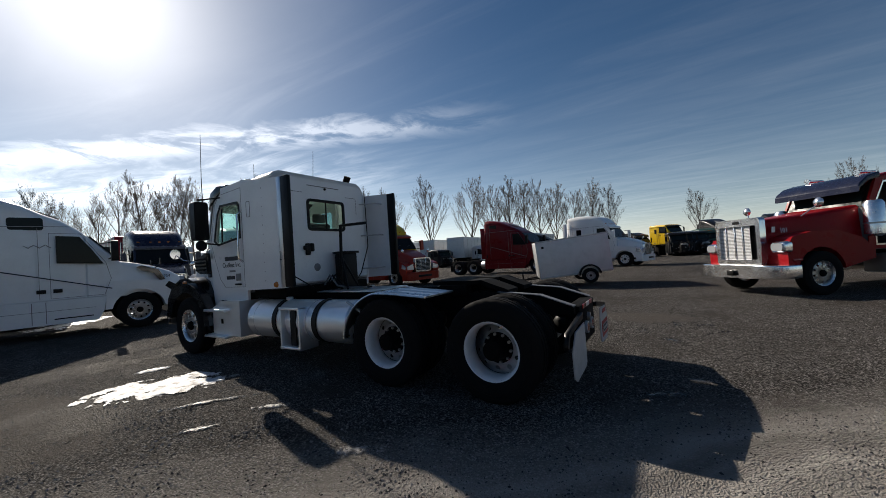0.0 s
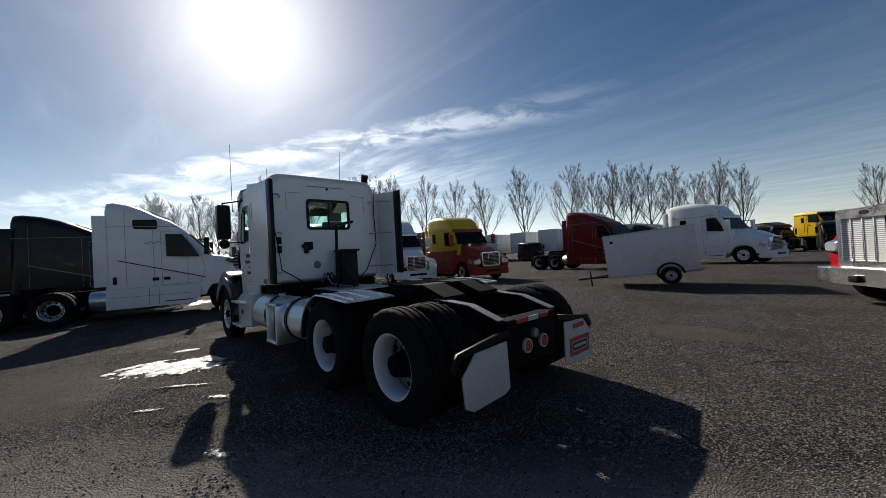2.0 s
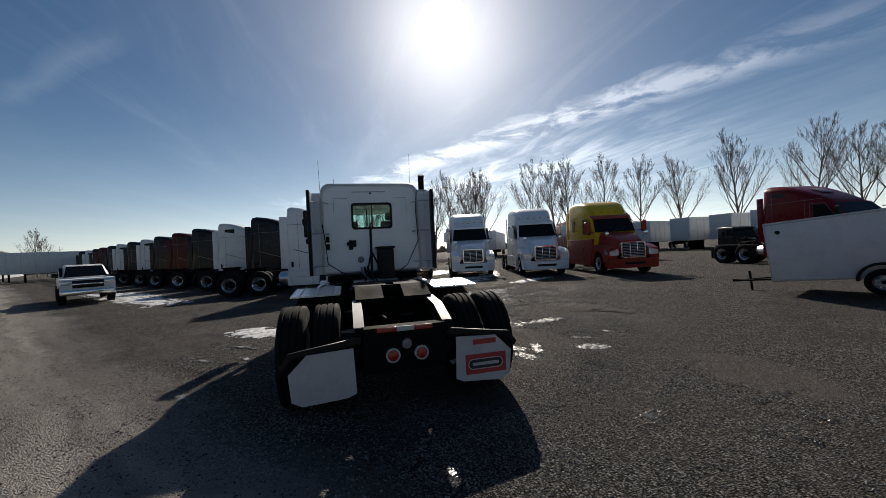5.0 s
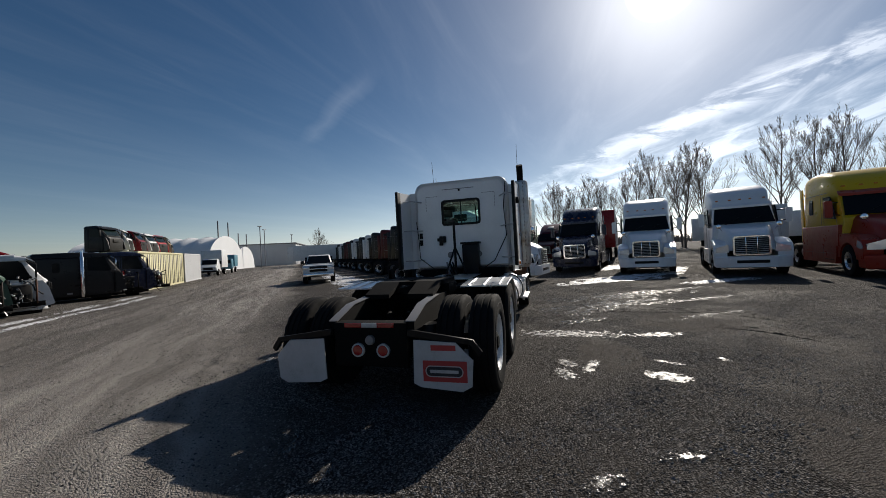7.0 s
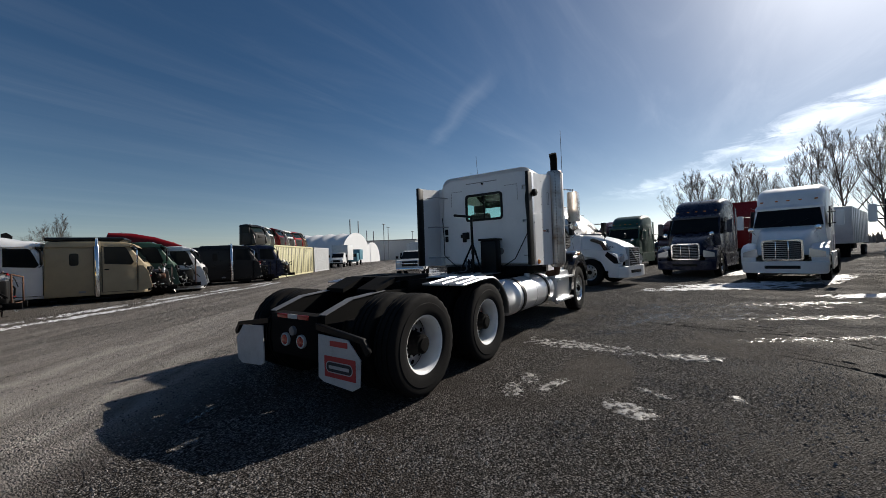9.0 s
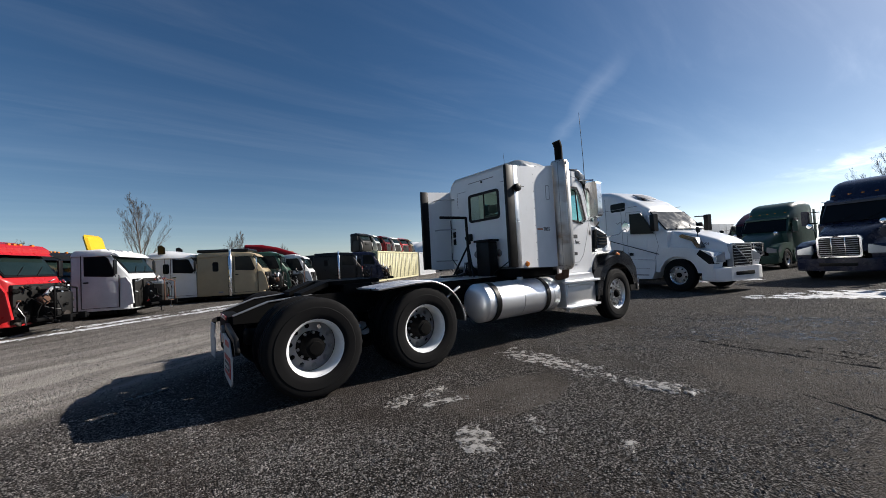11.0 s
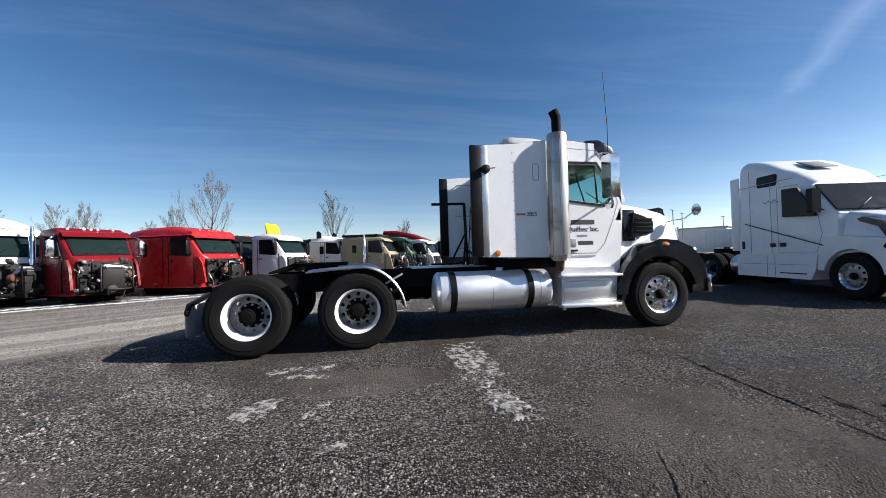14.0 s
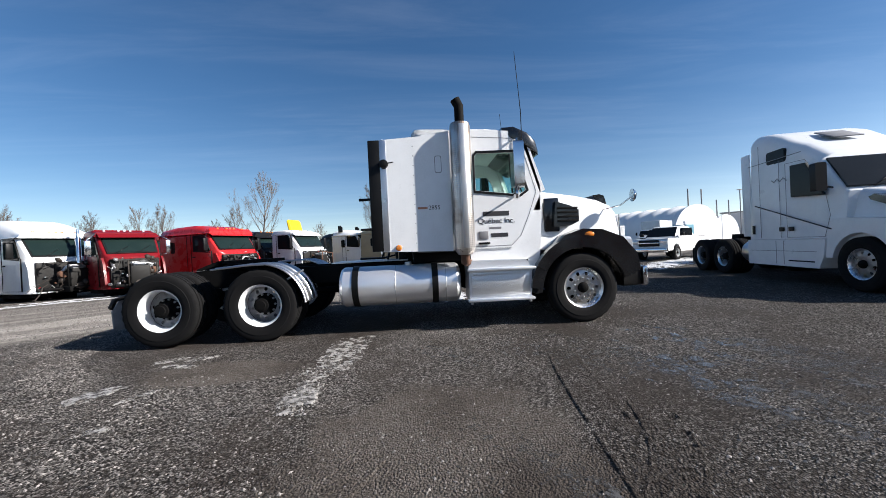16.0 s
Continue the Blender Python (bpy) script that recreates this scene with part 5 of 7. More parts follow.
def aero_tractor(name, m, paint, label, group="", lower=None, kind="volvo", lettered=False, back=-7.5, tandem_x=(-5.0, -6.37), short=False):
    """A streamlined sleeper tractor: body, roof fairing, hood, skirts, glass, lamps."""
    t = thing(name, m, label, "truck", group)
    P = lambda nm, bm, mat, parent=t, lb="", smooth=45: part(nm, bm, mat, parent, lb, smooth)  # noqa: E731
    low = lower or paint
    chassis(t, back, tandem_x, "alu", rim="alu")
    volvo = kind == "volvo"
    w = 1.2
    if volvo:
        roof = [(-3.95, 3.72, 0.1), (-3.9, 3.8, 0.04), (-3.7, 3.82, 0.0), (-3.2, 3.76, 0), (-2.7, 3.62, 0), (-2.2, 3.4, 0.02), (-1.72, 3.16, 0.06), (-1.35, 2.96, 0.12), (-1.12, 2.82, 0.16)]
        ws_top, ws_base = (-1.1, 2.74), (-0.42, 1.98)
        hoodl = [(-0.5, 1.08, 0.9, 2.0), (-0.1, 1.02, 0.86, 1.93), (0.4, 0.95, 0.78, 1.8), (0.85, 0.86, 0.68, 1.62), (1.1, 0.74, 0.58, 1.46)]
        gz0, gz1, gw, gx = 0.72, 1.4, 0.46, 1.1
        top = 3.0
        if short:
            roof = [(max(-1.12, x) + min(0.0, x + 1.12) * 0.735, z - 0.08 * (x < -2), d) for x, z, d in roof]
    else:
        roof = [(-4.1, 3.62, 0.14), (-4.04, 3.7, 0.06), (-3.8, 3.74, 0.02), (-3.2, 3.77, 0), (-2.5, 3.74, 0.02), (-1.9, 3.62, 0.06), (-1.5, 3.42, 0.12), (-1.25, 3.15, 0.17), (-1.12, 2.92, 0.2)]
        ws_top, ws_base = (-1.08, 2.82), (-0.55, 1.98)
        hoodl = [(-0.6, 1.02, 0.84, 2.02), (-0.1, 0.98, 0.8, 1.93), (0.4, 0.92, 0.72, 1.78), (0.8, 0.84, 0.64, 1.6), (1.0, 0.74, 0.56, 1.48)]
        gz0, gz1, gw, gx = 0.82, 1.46, 0.5, 1.0
        top = 2.95
    xb = roof[0][0]
    # cab and sleeper, with the roof fairing as one smooth top
    body = [section(x, w - 0.03 - d * 0.4, w - 0.1 - d, 1.0, z, 0.3, 0.03, 6) for x, z, d in roof]
    body += [section(ws_top[0] + 0.02, w - 0.06, w - 0.2, 1.0, ws_top[1], 0.14, 0.03, 6), section(ws_base[0], w - 0.06, w - 0.16, 1.0, ws_base[1], 0.08, 0.03, 6), section(ws_base[0] + 0.06, w - 0.08, w - 0.16, 1.0, ws_base[1] - 0.04, 0.08, 0.03, 6)]
    cab = P("cab", loft(body), paint, smooth=38)
    if lower:
        part("lower_band", loft([section(x, w - 0.005, w - 0.02, 0.98, 1.72, 0.04, 0.03, 4) for x in (xb - 0.004, -2.0, ws_base[0] - 0.02)]), lower, cab)
    # windscreen
    dx, dz = ws_base[0] - ws_top[0], ws_top[1] - ws_base[1]
    ln, tilt = math.hypot(dx, dz), math.degrees(math.atan2(dx, dz))
    scr = [(-1.0, 0.07), (1.0, 0.07), (0.9, ln - 0.05), (-0.9, ln - 0.05)]
    ws = prism(scr, -0.01, 0.028, 0.01, 1, "x")
    P("windscreen", moved(ws, Matrix.Translation((ws_base[0] + 0.035, 0, ws_base[1])) @ Matrix.Rotation(-radians(tilt), 4, "Y")), DARKGLASS, cab)
    for y in (-0.6, 0.1):
        P("wiper", rod((ws_base[0] + 0.07, y, ws_base[1] + 0.03), (ws_base[0] - 0.12, y + 0.5, ws_base[1] + 0.32), 0.01, 6), BLACK, cab)
    if not volvo:
        P("visor", loft([section(x, h, h, z, z + 0.09, 0.03, 0.01, 3) for x, h, z in ((-1.16, 0.98, 2.84), (-0.98, 1.0, 2.76), (-0.9, 0.97, 2.71))]), lower or paint, cab)
        for y in (-0.35, 0.0, 0.35, -0.8, 0.8):
            P("roof_marker", box(-1.27, -1.19, y - 0.05, y + 0.05, 3.06, 3.11, 0.015), LAMPAMBER, cab)
    else:
        P("roof_hatch", moved(box(-0.3, 0.3, -0.3, 0.3, 0, 0.03, 0.02), pose(-1.9 if short else -2.15, 0, 3.385, 0, 24, 0)), GREY, cab)
    # sides
    for s in (-1, 1):
        y = s * (w - 0.06)
        dw = [(-1.65, 2.0), (-0.78, 1.95), (-0.98, 2.3), (-1.22, 2.66), (-1.65, 2.68)] if volvo else [(-1.75, 2.02), (-0.9, 1.96), (-1.05, 2.35), (-1.28, 2.72), (-1.75, 2.72)]
        door = P("door", holed([(-1.8, 1.05), (-0.75, 1.05), (-0.6, 1.5), (-0.7, 1.95), (-1.2, 2.76), (-1.8, 2.78)], [[(-1.79, 1.06), (-0.757, 1.06), (-0.61, 1.5), (-0.71, 1.945), (-1.206, 2.75), (-1.79, 2.77)]], s * 0.004, "y", s * (w - 0.03)), GREY, cab)
        window_slab(cab, dw, y + s * 0.015, s)
        if volvo:
            window_slab(cab, rrect(-2.5, -1.9, 2.87, 3.17, 0.06) if short else rrect(-3.5, -2.92, 3.12, 3.42, 0.06), s * (w - 0.095 if short else w - 0.105), s)
        else:
            window_slab(cab, rrect(-3.3, -2.95, 2.2, 2.75, 0.06), y + s * 0.005, s)
        P("seam", merge(box(xb + 0.06, ws_top[0] - 0.2, *sorted((y + s * 0.034, y + s * 0.04)), top - 0.06, top - 0.045, 0), box(-2.0, -1.99, *sorted((y + s * 0.034, y + s * 0.04)), 1.05, top - 0.1, 0), box(xb + 0.5, xb + 0.51, *sorted((y + s * 0.034, y + s * 0.04)), 1.05, top + 0.4, 0)), GREY, cab)
        if volvo:
            P("body_stripe", moved(box(-1.2 if short else -1.45, 1.2 if short else 1.45, -0.003, 0.003, -0.014, 0.014, 0), pose(-1.75 if short else -2.1, s * (w - 0.027), 1.55, 0, 16.5, 0)), NAVY if paint is WHITE else GREY, cab)
            P("vent_slot", box(xb + 0.17, xb + 0.27, *sorted((y + s * 0.03, y + s * 0.045)), 1.15, 1.38, 0.01), BLACK, cab)
            for dx0 in (-2.05, -1.75):
                P("door_catch", box(dx0, dx0 + 0.17, *sorted((y + s * 0.03, y + s * 0.045)), 1.2, 1.3, 0.01), BLACK, cab)
        # skirts under the sleeper, fuel tank step
        sk = P("side_skirt", prism([(xb, 0.38), (xb, 1.0), (-0.72, 1.0), (-0.78, 0.62), (-0.9, 0.38)], *sorted((s * (w - 0.5), s * (w + 0.0))), 0.03), low)
        part("skirt_seam", merge(box(xb + 1.05, xb + 1.065, *sorted((s * w, s * (w + 0.003))), 0.42, 0.97, 0), box(-1.9, -1.885, *sorted((s * w, s * (w + 0.003))), 0.42, 0.97, 0), box(xb + 0.1, -0.95, *sorted((s * w, s * (w + 0.003))), 0.73, 0.74, 0)), GREY, sk)
        part("step_slot", box(-1.75, -1.0, *sorted((s * (w - 0.02), s * (w + 0.004))), 0.5, 0.53, 0), BLACK, sk)
        P("tank_end", lathe([(0.02, xb - 0.45), (0.27, xb - 0.42), (0.3, xb - 0.38), (0.3, xb + 0.1)], "x", 28, (0, s * 0.86, 0.68)), ALU, lb="aluminium fuel tank end")
        # front fender and bumper corner
        fen = [(-0.72, 1.02), (-0.76, 0.62), (-0.6, 0.62)] + arc(0, 0.5, 0.62, 168, 8, 14) + [(1.02, 0.62), (1.12, 0.95), (1.0, 1.2), (0.6, 1.34), (-0.3, 1.42), (-0.7, 1.4)]
        f = P("fender", prism(fen, *sorted((s * 0.74, s * 1.17)), 0.05, 3), low)
        lamp = [(0.62, 1.16), (0.72, 1.3), (1.06, 1.06), (1.1, 0.86), (0.95, 0.86)] if volvo else [(0.72, 0.98), (0.78, 1.2), (1.0, 1.12), (1.1, 0.98), (1.0, 0.92)]
        part("headlamp", prism(lamp, *sorted((s * 0.9, s * 1.185)), 0.02, 2), DARKGLASS if volvo else LAMPCLEAR, f, "swept headlamp")
        part("headlamp_face", prism([(s * 0.68, 0.9), (s * 1.1, 0.9), (s * 1.1, 1.08), (s * 0.7, 1.2)], 1.0, 1.135, 0.02, 2, "x"), LAMPCLEAR, f)
        if volvo:
            P("hood_scoop", prism([(-0.02, 1.78), (0.1, 1.82), (0.5, 1.68), (0.66, 1.36), (0.52, 1.34), (0.38, 1.58), (0.02, 1.72)], *sorted((s * 0.78, s * 0.99)), 0.02, 2), GLOSSBLACK, lb="black hood side intake")
        # mirrors
        mm = P("mirror", loft([section(x, 0.1, 0.1, 1.98, 2.55, 0.04, 0.04, 3) for x in (-0.72, -0.69, -0.6, -0.57)]), BLACK if volvo else low)
        mm.location = (0.12, s * 1.42, 0)
        part("mirror_arm", merge(rod((-0.65, 0, 2.1), (-0.75, -s * 0.32, 2.05), 0.02, 8), rod((-0.65, 0, 2.5), (-0.9, -s * 0.32, 2.5), 0.02, 8)), BLACK, mm)
        P("hood_mirror", merge(lathe([(0.01, 0.04), (0.08, 0.03), (0.1, 0), (0.02, -0.01)], "x", 16, (0.55, s * 0.92, 1.92)), rod((0.45, s * 0.8, 1.72), (0.55, s * 0.92, 1.9), 0.012, 6)), BLACK if volvo else CHROME)
    hood = P("hood", loft([section(x, hb, ht, 0.95, z1, 0.2, 0.03, 6) for x, hb, ht, z1 in hoodl] + [section(gx + 0.08, 0.6, 0.46, 0.98, hoodl[-1][3] - 0.16, 0.14, 0.03, 6)]), low if lower else paint, smooth=38)
    gr = P("grille", prism(rrect(-gw - 0.06, gw + 0.06, gz0 - 0.05, gz1 + 0.05, 0.1, 5), gx - 0.02, gx + 0.13, 0.02, 2, "x"), CHROME if not volvo else ALU_DULL)
    part("grille_mesh", prism(rrect(-gw, gw, gz0, gz1, 0.07, 5), gx + 0.12, gx + 0.135, 0.002, 1, "x"), BLACK, gr)
    nbar = 8 if volvo else 9
    for i in range(nbar):
        z = gz0 + (i + 0.5) * (gz1 - gz0) / nbar
        part("grille_bar", box(gx + 0.13, gx + 0.15, -gw + 0.02, gw - 0.02, z - 0.01, z + 0.01, 0.004), ALU_DULL, gr)
    if volvo:
        part("grille_slash", moved(box(0, 0.012, -0.62, 0.62, -0.02, 0.02, 0.004), pose(gx + 0.15, 0, (gz0 + gz1) / 2, -38, 0, 0)), CHROME, gr)
    else:
        for y in (-0.17, 0.17):
            part("grille_post", box(gx + 0.15, gx + 0.16, y - 0.012, y + 0.012, gz0, gz1, 0.003), CHROME, gr)
    bp = P("bumper", loft([section(x, h, h, z0, 0.74, 0.05, 0.06, 4) for x, h, z0 in ((0.72, 1.16, 0.34), (1.1, 1.14, 0.32), (1.22, 1.0, 0.32), (1.28, 0.7, 0.33))]), WHITE if paint is WHITE and volvo else (low if kind != "cascadia_chrome" else CHROME), smooth=45)
    part("bumper_slot", box(1.25, 1.29, -0.48, 0.48, 0.48, 0.6, 0.02), BLACK, bp)
    for s in (-1, 1):
        part("fog_lamp", box(1.17, 1.25, *sorted((s * 0.66, s * 0.84)), 0.46, 0.58, 0.02), LAMPCLEAR, bp)
    P("rear_wall_vent", box(xb - 0.02, xb + 0.02, -0.3, 0.3, 1.5, 1.9, 0.01), BLACK, cab)
    for s in (-1, 1):
        P("side_extender", box(xb - 0.28, xb + 0.05, *sorted((s * (w - 0.1), s * (w - 0.06))), 1.1, 3.3, 0.01), paint, cab)
    if lettered:
        for s in (-1, 1):
            part("script_mark", merge(*[moved(box(-0.06, 0.06, -0.002, 0.002, -0.01, 0.01, 0), pose((-2.2 if short else -2.55) + 0.1 * i, s * (w - 0.024), 2.42 + 0.02 * (i % 2), 0, 35 * (-1) ** i, 0)) for i in range(5)]), GREY, cab)
        lettering("954", 0.12, pose(0.72, -0.86, 1.46, 80, 0, 10), INK, hood)
    return t


def at(x, y, heading):
    return pose(x, y, 0, 0, 0, heading)


SLEEPER = "parked sleeper tractors in a slanted row"
aero_tractor("tractor_truck", at(13.0, -0.35, -103), WHITE, "white aerodynamic sleeper tractor with a thin blue side stripe", SLEEPER, lettered=True, back=-6.5, tandem_x=(-4.42, -5.68), short=True)
row_paint = [(DARK, "black"), (WHITE_OLD, "dusty white"), (DARK, "black"), (MAROON, "maroon"), (DARK, "black"), (WHITE_OLD, "dusty white")]
made = {}
for i in range(13):
    x, y = 17.3 + 3.3 * i, 1.4 + 2.55 * i
    mat, word = row_paint[i % 6] if i != 5 else (WHITE_OLD, "dusty white")
    if i >= 6:
        mat, word = ((DARK, "black"), (MAROON, "maroon"), (DARK, "black"), (WHITE_OLD, "dusty white"))[i % 4]
    m = at(x, y, -104 + (i * 37 % 5 - 2) * 0.7)
    if mat in made:
        copy_thing(made[mat], m)
    else:
        made[mat] = aero_tractor("tractor_truck", m, mat, word + " aerodynamic sleeper tractor parked nose-in along the row", SLEEPER)
CASC = "tractors parked side by side facing the yard"
aero_tractor("tractor_truck", at(18.2, -3.3, 168), NAVY, "dark navy sleeper tractor with a chrome grille", CASC, kind="cascadia")
ca = aero_tractor("tractor_truck", at(15.9, -6.3, 166), WHITE, "white sleeper tractor with a tall rounded roof and chrome grille", CASC, kind="cascadia")
copy_thing(ca, at(13.6, -9.4, 164))
aero_tractor("tractor_truck", at(11.0, -12.3, 166), YELLOW, "yellow over red sleeper tractor with a chrome grille", CASC, lower=ORANGERED, kind="cascadia_two_tone")
aero_tractor("tractor_truck", at(5.7, -20.3, 173), DARKRED, "dark red sleeper tractor standing behind a cargo trailer", CASC)
copy_thing(ca, at(0.8, -24.3, 165))
# more behind the white sleeper and the navy one
copy_thing(made[MAROON], at(30.5, 3.0, 170))
copy_thing(made[MAROON], at(34.0, -1.6, 168))
aero_tractor("tractor_truck", at(25.5, 0.9, 172), GREENP, "dark green sleeper tractor parked behind", CASC, kind="cascadia")


def long_nose():
    """The red conventional with a tall chrome grille and its door off."""
    t = thing("tractor_truck", at(-3.9, -8.4, 36), "red long-nose tractor with a chrome grille and its door missing", "truck")
    P = lambda nm, bm, mat, parent=t, lb="", smooth=45: part(nm, bm, mat, parent, lb, smooth)  # noqa: E731
    chassis(t, -7.2, (-5.2, -6.57), "dull", rim="alu")
    hood = P("hood", loft([section(x, hb, ht, 0.95, z1, r, 0.03, 6) for x, hb, ht, z1, r in ((-1.42, 0.92, 0.86, 2.1, 0.1), (-1.1, 0.88, 0.8, 2.06, 0.12), (-0.4, 0.78, 0.7, 1.98, 0.14), (0.3, 0.68, 0.6, 1.92, 0.14), (0.86, 0.62, 0.55, 1.88, 0.13))]), DEEPRED, lb="deep red hood")
    lettering("101", 0.17, pose(0.42, 0.69, 1.58, 84, 0, 186), WHITE, hood)
    part("number_mark", moved(box(-0.05, 0.05, -0.004, 0.004, -0.07, 0.07, 0), pose(0.66, 0.655, 1.62, -4, 0, 6)), WHITE, hood)
    gr = P("grille", holed(rrect(-0.66, 0.66, 0.76, 1.95, 0.09, 5), [rrect(-0.55, 0.55, 0.9, 1.76, 0.04, 4)], 0.16, "x", 0.87), BRIGHTALU, lb="tall bright grille surround")
    part("grille_back", box(0.88, 0.9, -0.56, 0.56, 0.88, 1.78, 0), BLACK, gr)
    part("grille_mesh", prism(rrect(-0.55, 0.32, 0.9, 1.76, 0.02, 3), 0.955, 0.965, 0.0, 1, "x"), STEELWHITE, gr, "perforated bright grille sheet")
    for i in range(22):
        z = 0.92 + i * 0.038
        part("grille_bar", box(0.965, 0.972, -0.54, 0.31, z, z + 0.012, 0), GREY, gr)
    for y in (-0.38, -0.12, 0.12):
        part("grille_post", box(0.965, 0.985, y - 0.014, y + 0.014, 0.9, 1.76, 0.003), BRIGHTALU, gr)
    part("badge", prism(rrect(-0.1, 0.1, 1.82, 1.89, 0.034, 5), 1.03, 1.04, 0, 1, "x"), BLACK, gr)
    bp = P("bumper", loft([section(x, h, h, 0.44, 0.76, 0.03, 0.05, 3) for x, h in ((0.6, 1.21), (0.98, 1.2), (1.12, 1.1), (1.2, 0.85), (1.22, 0.6))]), BRIGHTALU, lb="bright chromed bumper")
    part("tow_pin", box(1.2, 1.3, -0.1, 0.1, 0.5, 0.64, 0.02), BLACK, bp)
    for s in (-1, 1):
        fen = [(-0.62, 0.62)] + arc(0, 0.52, 0.62, 172, 8, 14) + [(0.66, 0.7), (0.84, 0.76), (0.86, 1.2), (0.7, 1.42), (0.2, 1.52), (-0.5, 1.5), (-1.1, 1.3), (-1.4, 1.0), (-1.4, 0.8)]
        f = P("fender", prism(fen, *sorted((s * 0.5, s * 1.14)), 0.1, 5), DEEPRED)
        lamp = part("headlamp", loft([section(x, a, a, z0, z1, 0.07, 0.05, 4) for x, a, z0, z1 in ((0.36, 0.02, 1.12, 1.26), (0.5, 0.1, 1.07, 1.33), (0.78, 0.19, 1.05, 1.33), (0.9, 0.17, 1.07, 1.3), (0.94, 0.1, 1.12, 1.25))]), BRIGHTALU, f, "bright oblong headlamp")
        lamp.location = (0, s * 0.97, 0)
        part("lens", prism(rrect(-0.14, 0.14, 1.1, 1.28, 0.06), 0.93, 0.95, 0.005, 1, "x"), LAMPCLEAR, lamp)
        part("marker_lamp", box(0.5, 0.74, *sorted((s * 1.12, s * 1.16)), 0.84, 0.9, 0.015), LAMPRED, f)
        mir = P("hood_mirror", merge(lathe([(0.01, 0.06), (0.09, 0.04), (0.12, 0), (0.02, -0.02)], "x", 20, (-0.25, s * 0.96, 2.2)), rod((-0.05, s * 0.7, 1.9), (-0.25, s * 0.95, 2.16), 0.014, 6)), BRIGHTALU)
        ac = P("air_cleaner", lathe([(0.1, 1.3), (0.19, 1.36), (0.19, 2.08), (0.15, 2.16), (0.05, 2.18)], "z", 28, (-1.5, s * 1.1, 0)), BRIGHTALU, lb="chrome air cleaner can")
        part("band", lathe([(0.194, 1.6), (0.2, 1.6), (0.2, 1.64), (0.194, 1.64)], "z", 28, (-1.5, s * 1.1, 0), closed=True), ALU_DULL, ac)
        st = P("exhaust_pipe", lathe([(0.05, 1.1), (0.07, 1.2), (0.07, 2.7), (0.05, 2.75), (0.05, 2.85)], "z", 24, (-3.05, s * 1.16, 0)), CHROME)
        P("fuel_tank", lathe([(0.02, -4.6), (0.3, -4.56), (0.33, -4.5), (0.33, -3.1), (0.3, -3.04), (0.02, -3.0)], "x", 32, (0, s * 0.86, 0.66)), ALU)
        P("step_box", box(-2.85, -1.75, *sorted((s * 0.6, s * 1.12)), 0.42, 0.86, 0.03), ALU_DULL)
    # cab shell with the doorway open on both sides
    for s in (-1, 1):
        outline = [(-2.85, 1.0), (-2.85, 2.78), (-1.75, 2.74), (-1.45, 2.05), (-1.4, 1.0)]
        hole = [(-2.72, 1.12), (-2.72, 2.62), (-1.92, 2.6), (-1.62, 2.0), (-1.62, 1.12)]
        P("cab_side", holed(outline, [hole] if s > 0 else [], -s * 0.06, "y", s * 1.02), DEEPRED, lb="red cab side with an empty doorway" if s > 0 else "")
        if s < 0:
            continue
        P("doorway_rim", holed([(-2.76, 1.08), (-2.76, 2.66), (-1.9, 2.64), (-1.58, 2.02), (-1.58, 1.08)], [hole], s * 0.012, "y", s * 1.02), CHROME)
    P("cab_roof", loft([section(x, 1.02, 0.98, 2.68, z, 0.08, 0.02, 4) for x, z in ((-2.85, 2.86), (-2.2, 2.86), (-1.72, 2.76))]), DEEPRED)
    P("firewall", box(-1.5, -1.4, -1.0, 1.0, 1.0, 2.02, 0.02), CABIN)
    P("cab_floor", box(-2.9, -1.4, -1.0, 1.0, 0.98, 1.06, 0.01), CABIN)
    P("cab_back", box(-2.95, -2.85, -1.0, 1.0, 1.0, 2.8, 0.01), CABIN)
    for y in (-0.5, 0.5):
        P("seat", merge(box(-2.7, -2.2, y - 0.25, y + 0.25, 1.35, 1.5, 0.05), moved(box(-0.07, 0.07, -0.25, 0.25, 0, 0.7, 0.05), pose(-2.65, y, 1.48, 0, -10, 0))), CABIN)
    scr = moved(prism([(-0.9, 0.03), (0.9, 0.03), (0.82, 0.74), (-0.82, 0.74)], -0.004, 0.004, 0, 1, "x"), Matrix.Translation((-1.42, 0, 2.0)) @ Matrix.Rotation(-radians(22), 4, "Y"))
    P("windscreen", scr, SCREEN, lb="cracked green windscreen")
    P("visor", loft([section(x, 1.04, 1.04, z, z + 0.14, 0.03, 0.02, 3) for x, z in ((-1.82, 2.72), (-1.5, 2.64), (-1.28, 2.48), (-1.24, 2.4))]), NAVY, lb="dark blue drop visor")
    sl = P("sleeper", loft([section(x, 1.12, 1.1, 1.0, z, 0.16, 0.04, 5) for x, z in ((-4.55, 2.86), (-4.5, 2.96), (-4.0, 3.02), (-3.0, 2.95), (-2.93, 2.88))]), DEEPRED, lb="red sleeper box")
    for s in (-1, 1):
        window_slab(sl, rrect(-4.1, -3.85, 1.9, 2.5, 0.05), s * 1.105, s)
    for y in (-0.6, 0.6):
        P("air_horn", merge(lathe([(0.03, 0), (0.035, 0.35), (0.08, 0.5)], "x", 16, (-2.3, y, 2.93)), box(-2.25, -2.15, y - 0.03, y + 0.03, 2.85, 2.92)), CHROME)
    P("deck", box(-7.0, -4.7, -0.42, 0.42, 1.0, 1.03, 0.005), TREAD)
    return t


ln = long_nose()
cc = copy_thing(made[MAROON], at(-9.4, -14.2, 48))

